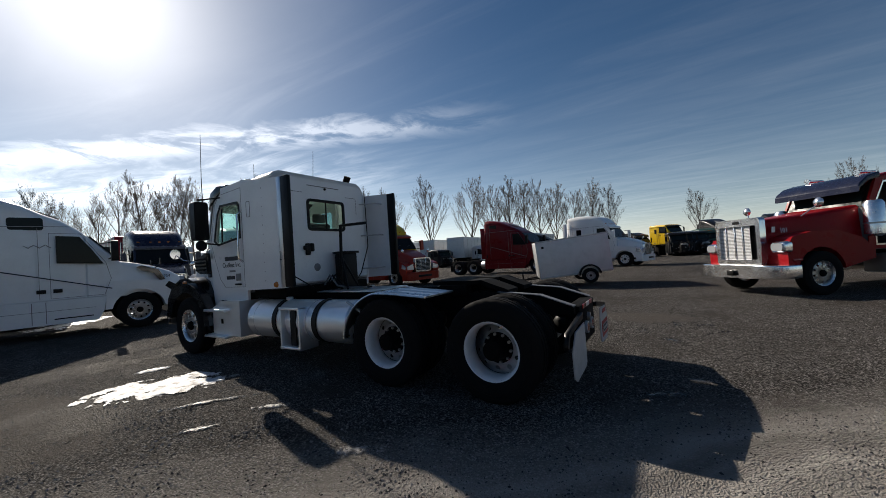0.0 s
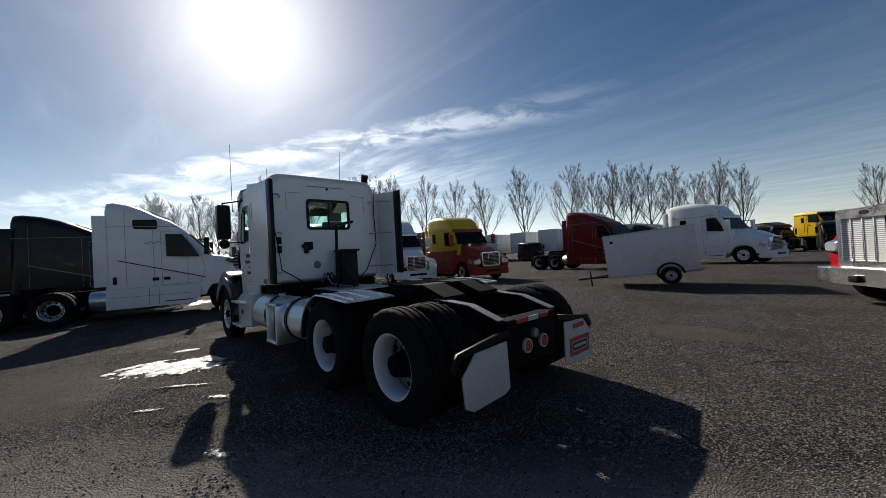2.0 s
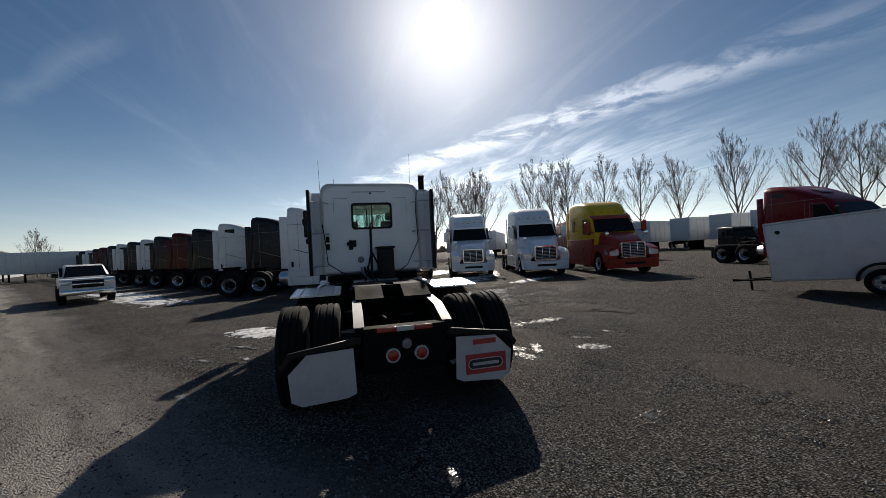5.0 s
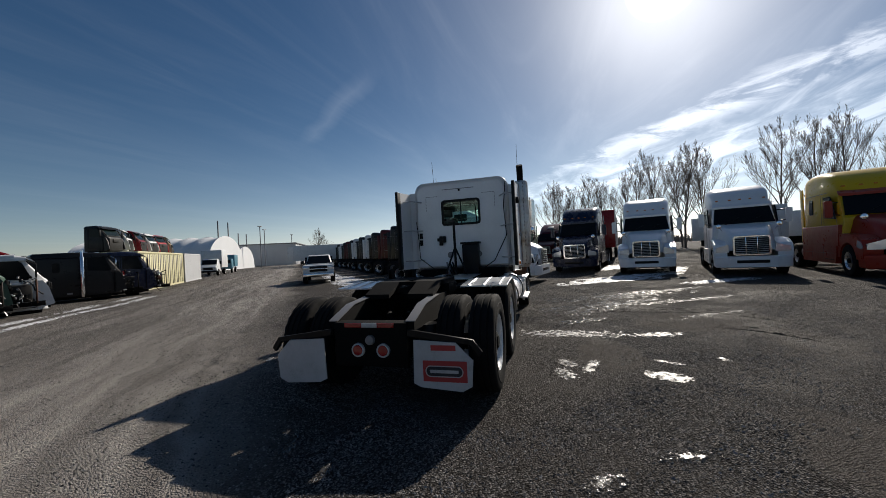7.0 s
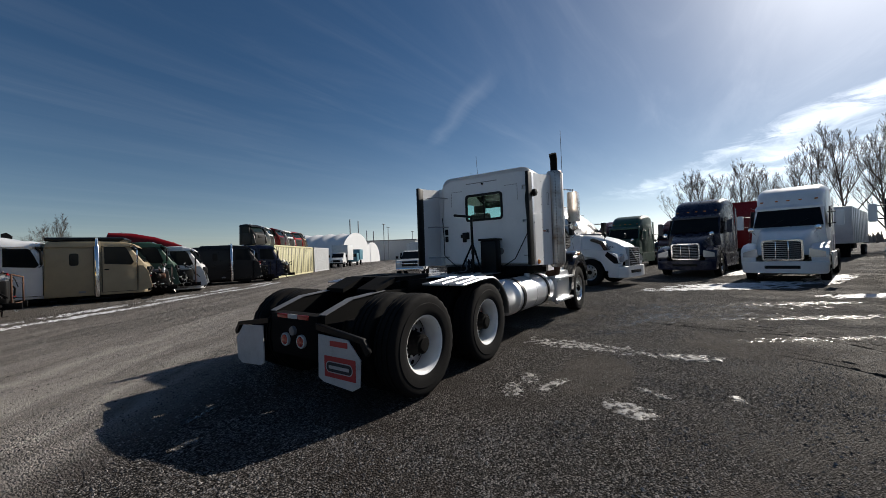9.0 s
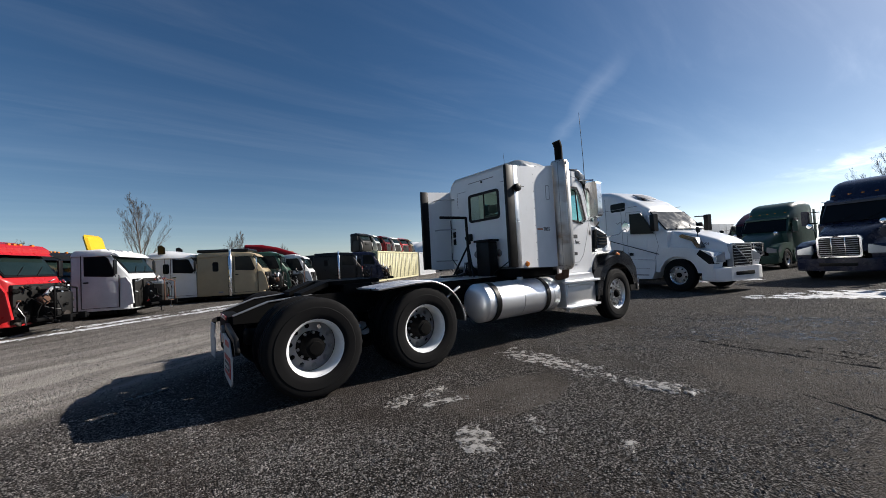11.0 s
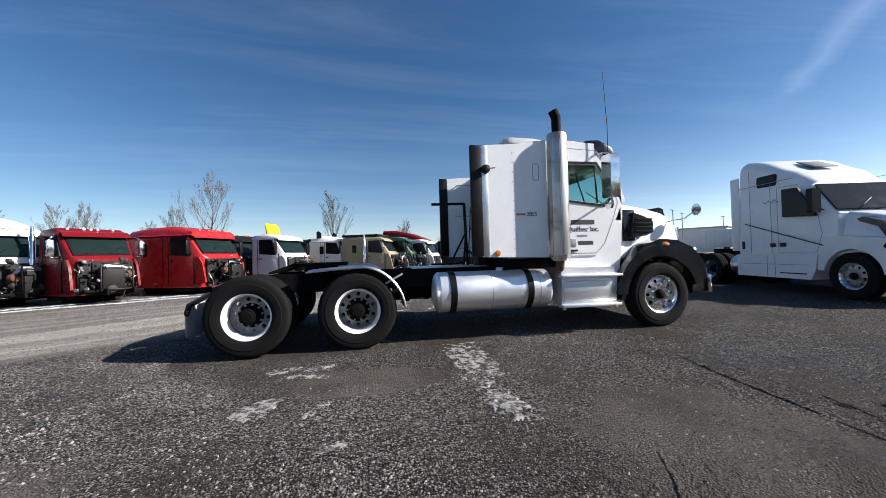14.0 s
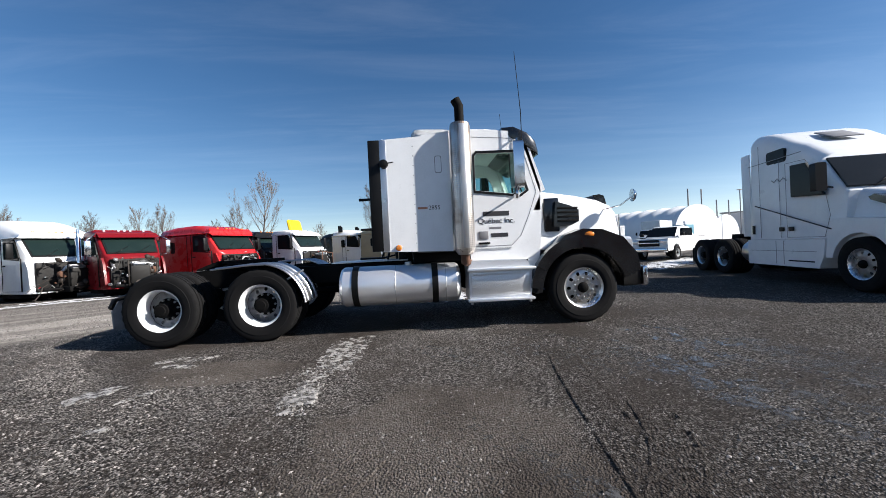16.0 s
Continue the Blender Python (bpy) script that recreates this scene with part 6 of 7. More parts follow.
# ---- cargo trailer, pickup, containers, box truck ----
def cargo_trailer():
    t = thing("cargo_trailer", pose(1.95, -11.3, 0.06, 0, 0, 22) @ Matrix.Rotation(radians(5.0), 4, "Y") @ Matrix.Diagonal((0.98, 0.92, 0.92, 1)), "dented white enclosed cargo trailer resting nose-down on its jack", "trailer")
    b = part("body", box(-1.45, 1.35, -0.95, 0.95, 0.42, 2.02, 0.03), WHITE_OLD, t, "dented white sheet-metal box")
    part("roof_trim", merge(box(-1.46, 1.36, -0.965, -0.945, 1.97, 2.03, 0.005), box(-1.46, 1.36, 0.945, 0.965, 1.97, 2.03, 0.005)), ALU_DULL, b)
    part("corner_trim", merge(box(1.335, 1.365, 0.93, 0.965, 0.42, 2.02, 0.005), box(1.335, 1.365, -0.965, -0.93, 0.42, 2.02, 0.005)), ALU_DULL, b)
    part("front_plate", box(1.35, 1.362, -0.9, 0.9, 0.45, 1.95, 0.003), ALU_DULL, b, "creased bare aluminium front plate")
    for s in (-1, 1):
        w = add_wheel(t, -0.55, s * 0.98, "dull", False, 0.31)
        part("fender", prism(arc(-0.55, 0.36, 0.42, 0, 180, 12) + arc(-0.55, 0.36, 0.36, 180, 0, 12), *sorted((s * 0.9, s * 1.12)), 0.004, 1), BLACK, t)
        part("lower_rail", box(-1.45, 1.35, *sorted((s * 0.94, s * 0.965)), 0.4, 0.48, 0.006), ALU_DULL, b)
        part("lamp", box(-1.465, -1.45, *sorted((s * 0.7, s * 0.88)), 0.55, 0.65, 0.004), LAMPRED, b)
    part("vent", lathe([(0.005, 0.975), (0.05, 0.97), (0.055, 0.95)], "y", 16, (1.1, 0, 1.75)), BLACK, b)
    part("tongue", merge(rod((1.3, 0.5, 0.44), (2.3, 0.03, 0.42), 0.03), rod((1.3, -0.5, 0.44), (2.3, -0.03, 0.42), 0.03), box(2.25, 2.45, -0.04, 0.04, 0.38, 0.46)), CHASSIS, t)
    part("jack", merge(rod((2.0, 0.1, 0.0), (2.0, 0.1, 0.7), 0.03), box(1.9, 2.1, 0.0, 0.2, -0.02, 0.02, 0.005)), CHASSIS, t)
    part("axle", rod((-0.55, -0.9, 0.33), (-0.55, 0.9, 0.33), 0.04), CHASSIS, t)
    return t


cargo_trailer()


def pickup():
    t = thing("pickup_truck", at(15.9, 12.0, 213), "white crew-cab pickup truck parked beside the driving lane", "pickup truck")
    P = lambda nm, bm, mat, parent=t, lb="", smooth=40: part(nm, bm, mat, parent, lb, smooth)  # noqa: E731
    side = [(-4.1, 0.55), (-4.1, 1.12), (-2.35, 1.14), (0.95, 1.1), (1.0, 0.95), (0.98, 0.5), (0.45, 0.5)] + arc(0, 0.4, 0.42, 14, 166, 10) + [(-0.5, 0.42), (-2.85, 0.42)] + arc(-3.3, 0.4, 0.42, 14, 166, 10)
    b = P("body", prism(side, -0.88, 0.88, 0.05, 3), WHITE_OLD)
    cab = P("cab", loft([section(x, 0.86, h, 1.05, z, 0.1, 0.02, 4) for x, h, z in ((-2.4, 0.68, 1.12), (-2.2, 0.68, 1.66), (-1.6, 0.7, 1.73), (-0.9, 0.68, 1.7), (-0.15, 0.72, 1.12))]), WHITE_OLD)
    P("windscreen", moved(prism([(-0.72, 0.05), (0.72, 0.05), (0.6, 0.82), (-0.6, 0.82)], 0.0, 0.02, 0.005, 1, "x"), Matrix.Translation((-0.2, 0, 1.14)) @ Matrix.Rotation(-radians(52), 4, "Y")), DARKGLASS, cab)
    for s in (-1, 1):
        P("side_window", prism([(-2.1, 1.2), (-0.55, 1.2), (-0.95, 1.6), (-2.05, 1.6)], *sorted((s * 0.72, s * 0.83)), 0.01, 1), DARKGLASS, cab)
        P("headlamp", box(0.9, 1.02, *sorted((s * 0.52, s * 0.87)), 0.86, 1.04, 0.03), LAMPCLEAR, b)
        P("mirror", box(-0.5, -0.35, *sorted((s * 0.9, s * 1.08)), 1.2, 1.38, 0.03), BLACK, cab)
        for x in (0, -3.3):
            add_wheel(t, x, s * 0.8, "alu", False, 0.37)
    gr = P("grille", box(0.97, 1.03, -0.5, 0.5, 0.72, 1.04, 0.03), BLACK, b)
    part("grille_bar", box(1.03, 1.045, -0.5, 0.5, 0.86, 0.91, 0.006), CHROME, gr)
    P("bumper", box(0.9, 1.12, -0.88, 0.88, 0.42, 0.64, 0.05), CHROME, b)
    P("bed_opening", box(-4.0, -2.5, -0.75, 0.75, 1.13, 1.15, 0.0), BLACK, b)


pickup()

LANE = 38.0  # heading of the driving lane, degrees


def container(x, y, length, mat, label, panels):
    """A steel box with its long side to the lane: ribbed walls, corner posts, door frames."""
    t = thing("shipping_container", pose(x, y, 0, 0, 0, LANE), label, "container", "containers along the lane")
    h = 2.55
    part("shell", box(0, length, 0.06, 2.4, 0.12, h - 0.06, 0.0), mat, t)
    part("roof", box(0.02, length - 0.02, 0.08, 2.38, h - 0.06, h - 0.02, 0.0), mat, t)
    for xx in (0, length - 0.12):
        for yy in (0, 2.33):
            part("corner_post", box(xx, xx + 0.12, yy, yy + 0.12, 0, h, 0.01), mat, t)
    for z in (0.0, h - 0.12):
        part("side_rail", box(0, length, 0, 0.08, z, z + 0.12, 0.006), mat, t)
        part("side_rail", box(0, length, 2.34, 2.42, z, z + 0.12, 0.006), mat, t)
        part("end_rail", box(0, 0.08, 0.1, 2.34, z, z + 0.12, 0.006), mat, t)
    if panels:
        for i in range(panels):
            x0, x1 = 0.15 + i * (length - 0.3) / panels, 0.15 + (i + 1) * (length - 0.3) / panels
            d = part("door_panel", box(x0 + 0.03, x1 - 0.03, 0.02, 0.07, 0.16, h - 0.16, 0.01), mat, t)
            for k in (0.32, 0.68):
                part("lock_rod", rod((x0 + k * (x1 - x0), 0.0, 0.15), (x0 + k * (x1 - x0), 0.0, h - 0.15), 0.018, 8), GREY, d)
            for z in (0.5, 1.1, 1.7, 2.2):
                part("cross_rib", box(x0 + 0.06, x1 - 0.06, 0.005, 0.02, z, z + 0.05, 0), mat, d)
    else:
        for i in range(int(length / 0.28)):
            part("rib", prism([(0.1 + i * 0.28, 0.03), (0.17 + i * 0.28, 0.0), (0.24 + i * 0.28, 0.0), (0.31 + i * 0.28, 0.03), (0.31 + i * 0.28, 0.06), (0.1 + i * 0.28, 0.06)], 0.13, h - 0.13, 0, 1, "z"), mat, t)
    return t


container(12.8, 22.7, 10.0, CREAM, "pale yellow shipping container with many side doors", 9)
container(21.2, 29.3, 6.1, WALLGREY, "grey-white ribbed shipping container", 0)


def box_truck(x, y):
    t = thing("box_truck", at(x, y, LANE + 180), "white box van truck parked beyond the containers", "box truck")
    b = part("cargo_box", box(-5.6, -1.2, -1.15, 1.15, 0.95, 3.2, 0.03), WHITE_OLD, t)
    part("roof_cap", box(-1.2, -1.15, -1.1, 1.1, 1.0, 3.15, 0.01), ALU_DULL, b)
    c = part("cab", loft([section(xx, 0.98, 0.85, 0.6, z, 0.12, 0.05, 4) for xx, z in ((-1.2, 2.05), (-0.6, 2.1), (-0.15, 2.0), (0.4, 1.35), (1.0, 1.2), (1.1, 1.1))]), WHITE_OLD, t)
    part("windscreen", moved(box(-0.01, 0.015, -0.8, 0.8, 0, 0.75, 0.004), Matrix.Translation((0.38, 0, 1.4)) @ Matrix.Rotation(-radians(40), 4, "Y")), DARKGLASS, c)
    part("grille", box(1.06, 1.12, -0.5, 0.5, 0.75, 1.05, 0.02), BLACK, c)
    for s in (-1, 1):
        part("headlamp", box(1.05, 1.12, *sorted((s * 0.55, s * 0.85)), 0.8, 1.02, 0.02), LAMPCLEAR, c)
        part("mirror", box(0.1, 0.2, *sorted((s * 1.1, s * 1.3)), 1.4, 1.8, 0.02), BLACK, c)
        for xx in (0.3, -4.2):
            add_wheel(t, xx, s * 0.9, "white", False, 0.4)
    part("bumper", box(1.05, 1.2, -0.95, 0.95, 0.45, 0.68, 0.03), BLACK, c)
    part("chassis", box(-5.5, 0.9, -0.45, 0.45, 0.55, 0.9, 0.01), CHASSIS, t)
    return t


bt = box_truck(32.0, 38.6)
bt2 = thing("stake_truck", at(40.0, 44.6, LANE + 180), "teal blue delivery truck parked behind the white one", "truck")
part("cargo_box", box(-4.5, -1.0, -1.1, 1.1, 0.9, 2.7, 0.03), BLUEP, bt2)
part("cab", box(-0.9, 0.8, -0.95, 0.95, 0.6, 2.1, 0.15), BLUEP, bt2)
part("windscreen", box(0.7, 0.82, -0.8, 0.8, 1.4, 1.95, 0.05), DARKGLASS, bt2)
for s in (-1, 1):
    for xx in (0.2, -3.4):
        add_wheel(bt2, xx, s * 0.85, "white", False, 0.42)


# ---- scrapped cabs along the far side of the lane ----
def bank(name, bm, mat):
    """A mesh for use by many parts."""
    o = part(name, bm, mat)
    d = o.data
    bpy.data.objects.remove(o)
    return d


def lump(r, seed, mat, squash=(1, 1, 1), rough=0.35):
    bm = bmesh.new()
    bmesh.ops.create_icosphere(bm, subdivisions=2, radius=r)
    for v in bm.verts:
        k = 1 + rough * noise.noise(v.co * (2.2 / r) + Vector((seed, 0, 0)))
        v.co = Vector((v.co.x * k * squash[0], v.co.y * k * squash[1], v.co.z * k * squash[2]))
    return bank("engine_part", bm, mat)


BITS = [bank("engine_part", box(-0.07, 0.07, -0.05, 0.05, -0.09, 0.09, 0.02, 1), CHASSIS),
        bank("engine_part", merge(box(-0.1, 0.1, -0.03, 0.03, -0.04, 0.04, 0.01, 1), box(-0.02, 0.05, -0.06, 0.05, 0.0, 0.09, 0.01, 1)), CHASSIS),
        bank("engine_part", lathe([(0.01, -0.05), (0.08, -0.045), (0.09, 0), (0.06, 0.03), (0.02, 0.06)], "x", 12), GREY),
        bank("engine_part", lathe([(0.05, -0.14), (0.055, 0.12), (0.03, 0.14)], "z", 10), DARKIRON),
        bank("engine_part", lathe([(0.03, -0.2), (0.035, 0.2)], "y", 8), ALU_DULL),
        bank("engine_part", lathe([(0.07, -0.02), (0.11, -0.02), (0.11, 0.02), (0.07, 0.02)], "x", 16, closed=True), CHASSIS),
        lump(0.09, 1, CHASSIS), lump(0.1, 2, DARKIRON, (1, 0.6, 1.2)), lump(0.07, 3, GREY), lump(0.06, 4, RUST, (1, 1.4, 0.8)), lump(0.05, 5, ALU_DULL, (1.5, 0.7, 1)), lump(0.05, 6, RED, (1.6, 1.2, 0.7)), bank("engine_part", box(-0.03, 0.03, -0.1, 0.1, -0.03, 0.03, 0.01, 1), ALU),
        bank("engine_part", box(-0.05, 0.05, -0.04, 0.04, -0.05, 0.06, 0.015, 1), FLAPWHITE)]
def bare_engine(k):
    """Block, sump, rocker cover, intake, turbo and front pulleys of a bared lorry engine, centred on its block."""
    side = -0.34 if k != 1 else 0.34
    return bank("engine", box(-0.38, 0.28, -0.25, 0.25, -0.32, 0.3, 0.05), OILBLACK), [
        ("rocker_cover", bank("rocker_cover", box(-0.36, 0.24, -0.17, 0.17, 0.28, 0.4, 0.04), (OILBLACK, ALU_DULL, GREY)[k])),
        ("sump", bank("sump", box(-0.3, 0.2, -0.18, 0.18, -0.46, -0.3, 0.05), OILBLACK)),
        ("manifold", bank("manifold", box(-0.3, 0.22, 0.24, 0.36, 0.02, 0.14, 0.03), DARKIRON)),
        ("pulley", bank("pulley", lathe([(0.02, 0.28), (0.1, 0.28), (0.11, 0.34), (0.02, 0.35)], "x", 14, (0, -0.05, -0.3)), DARKIRON)),
        ("turbo", bank("turbo", lathe([(0.03, -0.1), (0.11, -0.08), (0.13, 0.0), (0.11, 0.07), (0.05, 0.1)], "x", 14, (0.05, side, 0.12)), RUST)),
        ("intake_pipe", bank("intake_pipe", tube([Vector((0.05, side, 0.2)), Vector((0.1, -0.2, 0.4)), Vector((0.12, 0.1, 0.43)), Vector((0.05, 0.34, 0.3))], 0.05, 8), ALU_DULL))]


BLOCKS = [bare_engine(k) for k in range(3)]


def engine_bits(t, x0, z1, seed, w):
    """What is left in front of a cab without its hood: a dark heap of castings, pulleys, pipes and cut wires."""
    rng = random.Random(seed)
    core, pieces = BLOCKS[seed % 3]
    blk = new("engine", core)
    blk.parent = t
    blk.matrix_basis = pose(x0 + 0.34, rng.uniform(-0.1, 0.1), 0.78, 0, 0, rng.uniform(-12, 12)) @ Matrix.Diagonal((1.0, 1.15, 1.05, 1))
    blk["label"] = "greasy bare engine hung with cut pipes"
    inv = blk.matrix_basis.inverted()
    for name, mesh in pieces:
        new(name, mesh).parent = blk
    for _ in range(46):
        yy, zz = rng.uniform(-w + 0.2, w - 0.2), rng.uniform(0.3, z1 + 0.04)
        m = pose(x0 + 0.06 + 0.6 * max(0.0, 1 - (yy / 0.7) ** 2) * rng.uniform(0.3, 1.05), yy, zz, rng.uniform(-40, 40), rng.uniform(-40, 40), rng.uniform(0, 180))
        k = rng.uniform(0.35, 0.9)
        o = new("engine_part", rng.choice(BITS))
        o.parent = blk
        o.matrix_basis = inv @ m @ Matrix.Diagonal((k, k, k, 1))
    for i in range(14):
        p = Vector((x0 + rng.uniform(0.05, 0.6), rng.uniform(-w + 0.2, w - 0.2), rng.uniform(0.5, z1)))
        pts = [p]
        for _ in range(5):
            p = p + Vector((rng.uniform(-0.05, 0.13), rng.uniform(-0.16, 0.16), rng.uniform(-0.22, 0.1)))
            p.z = max(p.z, 0.08)
            pts.append(p)
        part("hose", moved(tube(pts, rng.uniform(0.006, 0.022), 5), inv), rng.choice((BLACK, CHASSIS, DARKIRON, ALU_DULL, BLACK)), blk)
    # radiator frame left standing to one side
    if seed % 2:
        yy = rng.uniform(-0.25, 0.1)
        part("radiator_frame", moved(merge(*(rod((x0 + 0.74, yy + a, b), (x0 + 0.74, yy + c, d), 0.022, 6) for a, b, c, d in ((-0.42, 0.4, -0.42, z1 - 0.1), (0.42, 0.4, 0.42, z1 - 0.2), (-0.42, z1 - 0.1, 0.42, z1 - 0.2), (-0.42, 0.45, 0.42, 0.45)))), inv), rng.choice((CHASSIS, DARKIRON, RUST)), blk)
    part("bumper_beam", moved(merge(rod((x0 + 0.5, -w + 0.2, 0.42), (x0 + 0.62, w - 0.25, 0.36), 0.05, 8), box(x0 + 0.1, x0 + 0.95, -0.42, -0.34, 0.3, 0.48, 0.01), box(x0 + 0.1, x0 + 0.85, 0.34, 0.42, 0.3, 0.48, 0.01)), inv), CHASSIS, blk)


def scrap_cab(x, y, heading, paint, label, length=2.6, height=2.5, roof="round", z0=0.28, engine=True, seed=1, stack=False, group="scrapped truck cabs along the lane", small=False):
    t = thing("truck_cab", pose(x, y, 0, 0, 0, heading), label, "truck cab", group)
    rng = random.Random(seed + 500)
    w = 1.1 if not small else 0.98
    f0 = -0.05  # cab front, at the windscreen's foot
    zs, zt = z0 + 1.22, z0 + 1.95
    # lower body up to the windscreen's head, with rounded front corners
    body = [(-length, w - 0.05, zt - 0.04, 0.1), (-length + 0.05, w, zt, 0.12), (-0.9, w, zt, 0.12), (-0.56, w - 0.02, zt - 0.02, 0.12), (-0.3, w - 0.05, zt - 0.02 - 0.52 * (zt - zs), 0.1), (f0 - 0.04, w - 0.1, zs + 0.02, 0.08), (f0 + 0.05, w - 0.2, zs - 0.06, 0.08), (f0 + 0.09, w - 0.34, zs - 0.14, 0.08)]
    cab = part("cab", loft([section(a, h, h - 0.05, z0, b, r, 0.04, 5) for a, h, b, r in body]), paint, t, smooth=38)
    if roof == "aero":
        top = [(-length + 0.02, height - 0.35, 0.2), (-length + 0.1, height - 0.1, 0.34), (-length * 0.82, height, 0.42), (-length * 0.6, height - 0.02, 0.44), (-length * 0.42, height - 0.16, 0.42), (-length * 0.28, zt + 0.56 * (height - zt), 0.36), (-0.56, zt + 0.28 * (height - zt), 0.2), (-0.36, zt + 0.12, 0.08)]
    elif roof == "high":
        top = [(-length + 0.02, height - 0.2, 0.14), (-length + 0.08, height, 0.2), (-length * 0.72, height - 0.02, 0.24), (-length * 0.45, zt + 0.72 * (height - zt), 0.22), (-0.8, zt + 0.36 * (height - zt), 0.16), (-0.4, zt + 0.1, 0.06)]
    elif roof == "round":
        top = [(-length + 0.02, height - 0.3, 0.2), (-length + 0.12, height - 0.13, 0.26), (-length * 0.75, height - 0.03, 0.3), (-length * 0.45, height, 0.3), (-1.0, height - 0.05, 0.28), (-0.68, height - 0.2, 0.22), (-0.46, zt + 0.2, 0.12), (-0.36, zt + 0.1, 0.06)]
    else:
        top = [(-length + 0.03, zt + 0.06, 0.06), (-length + 0.1, zt + 0.16, 0.1), (-length * 0.5, zt + 0.2, 0.12), (-0.8, zt + 0.15, 0.1), (-0.5, zt + 0.08, 0.05)]
    lip = -0.02 if roof != "flat" else -0.06
    part("roof", loft([section(a, w - 0.005, w - 0.05, zt + lip, b, r, 0.015, 5) for a, b, r in top]), paint, cab, smooth=38)
    # windscreen in its black rubber, on the slope between the pillars
    a0, a1 = Vector((f0 - 0.03, 0, zs + 0.04)), Vector((-0.53, 0, zt - 0.04))
    ln = (a1 - a0).length
    put = Matrix.Translation(a0) @ Matrix.Rotation(-math.atan2(a0.x - a1.x, a1.z - a0.z), 4, "Y")
    part("windscreen_rubber", moved(prism([(-w + 0.22, 0.0), (w - 0.22, 0.0), (w - 0.17, ln), (-w + 0.17, ln)], -0.03, 0.016, 0.004, 1, "x"), put), BLACK, cab)
    part("windscreen", moved(prism([(-w + 0.26, 0.05), (w - 0.26, 0.05), (w - 0.21, ln - 0.04), (-w + 0.21, ln - 0.04)], -0.02, 0.024, 0.004, 1, "x"), put), SCREEN, cab, "dusty green tinted windscreen")
    for yy in (-0.5, 0.15):
        part("wiper", moved(rod((0.035, yy, 0.02), (0.035, yy + 0.4, 0.3), 0.01, 5), put), BLACK, cab)
    if roof in ("round", "flat"):
        part("visor", prism([(-0.62, zt + 0.1), (-0.4, zt + 0.02), (-0.28, zt - 0.1), (-0.3, zt - 0.1), (-0.45, zt - 0.02), (-0.62, zt + 0.04)], -w + 0.08, w - 0.08, 0.008, 1), paint if roof == "round" or seed % 2 else BLACK, cab)
    for s in (-1, 1):
        window_slab(cab, [(-1.28, zs + 0.02), (-0.5, zs - 0.04), (-0.42, zs + 0.06), (-0.62, zt - 0.16), (-0.72, zt - 0.08), (-1.28, zt - 0.08)], s * (w - 0.035), s)
        part("door_seam", merge(box(-1.38, -1.362, *sorted((s * (w - 0.01), s * (w + 0.004))), z0 + 0.1, zt - 0.03, 0), box(-0.3, -0.285, *sorted((s * (w - 0.05), s * (w - 0.012))), z0 + 0.1, zs, 0), box(-1.38, -0.31, *sorted((s * (w - 0.02), s * (w + 0.004))), z0 + 0.1, z0 + 0.115, 0)), BLACK, cab)
        if length > 2.2:
            window_slab(cab, rrect(-length + 0.7, -length + 0.95, zs - 0.02, zs + 0.42, 0.07), s * (w - 0.035), s)
            part("side_seam", box(-1.62, -1.605, *sorted((s * (w - 0.01), s * (w + 0.003))), z0 + 0.05, zt - 0.03, 0), BLACK, cab)
            part("vent_plate", box(-1.55 - 0.5, -1.35 - 0.5, *sorted((s * (w - 0.01), s * (w + 0.006))), z0 + 0.12, z0 + 0.2, 0.004), GREY, cab)
        if roof == "aero":
            window_slab(cab, [(-length * 0.8, zt + 0.2), (-length * 0.68, zt + 0.22), (-length * 0.68, zt + 0.5), (-length * 0.74, zt + 0.62), (-length * 0.8, zt + 0.58)], s * (w - 0.1), s)
        mh = CHROME if stack else BLACK
        mir = part("mirror", box(-0.3, -0.24, *sorted((s * (w + 0.14), s * (w + 0.32))), zs + 0.02, zs + 0.52, 0.03), mh, cab)
        part("mirror_arm", merge(rod((-0.4, s * (w - 0.04), zs - 0.06), (-0.27, s * (w + 0.24), zs + 0.0), 0.014, 6), rod((-0.5, s * (w - 0.04), zt), (-0.27, s * (w + 0.24), zs + 0.55), 0.014, 6), rod((-0.27, s * (w + 0.24), zs - 0.02), (-0.27, s * (w + 0.24), zs + 0.56), 0.012, 6)), mh, mir)
        part("step", box(-1.2, -0.45, *sorted((s * (w - 0.25), s * (w - 0.03))), z0 - 0.14, z0 + 0.02, 0.02), CHASSIS, cab)
        part("handle", box(-1.3, -1.16, *sorted((s * (w - 0.01), s * (w + 0.02))), zs - 0.25, zs - 0.2, 0.006), BLACK, cab)
        part("cowl_side", prism([(f0 - 0.2, z0 + 0.05), (f0 + 0.16 + 0.1 * rng.random(), z0 + 0.2), (f0 + 0.1, zs - 0.35), (f0 - 0.05, zs - 0.1), (f0 - 0.2, zs - 0.1)], *sorted((s * (w - 0.12), s * (w - 0.05))), 0.015, 1), paint, cab)
    mz = top[-2][1] if roof != "flat" else top[-2][1] + 0.02
    for yy in (-0.6, -0.18, 0.0, 0.18, 0.6):
        part("roof_marker", box(top[-2][0] - 0.06, top[-2][0] + 0.02, yy - 0.04, yy + 0.04, mz - 0.04, mz + 0.035, 0.015), LAMPAMBER if roof != "flat" else LAMPCLEAR, cab)
    part("support_block", box(-length + 0.2, -length + 0.6, -0.5, 0.5, 0, z0, 0.01), CHASSIS, t)
    part("support_block", box(-0.9, -0.5, -0.5, 0.5, 0, z0, 0.01), CHASSIS, t)
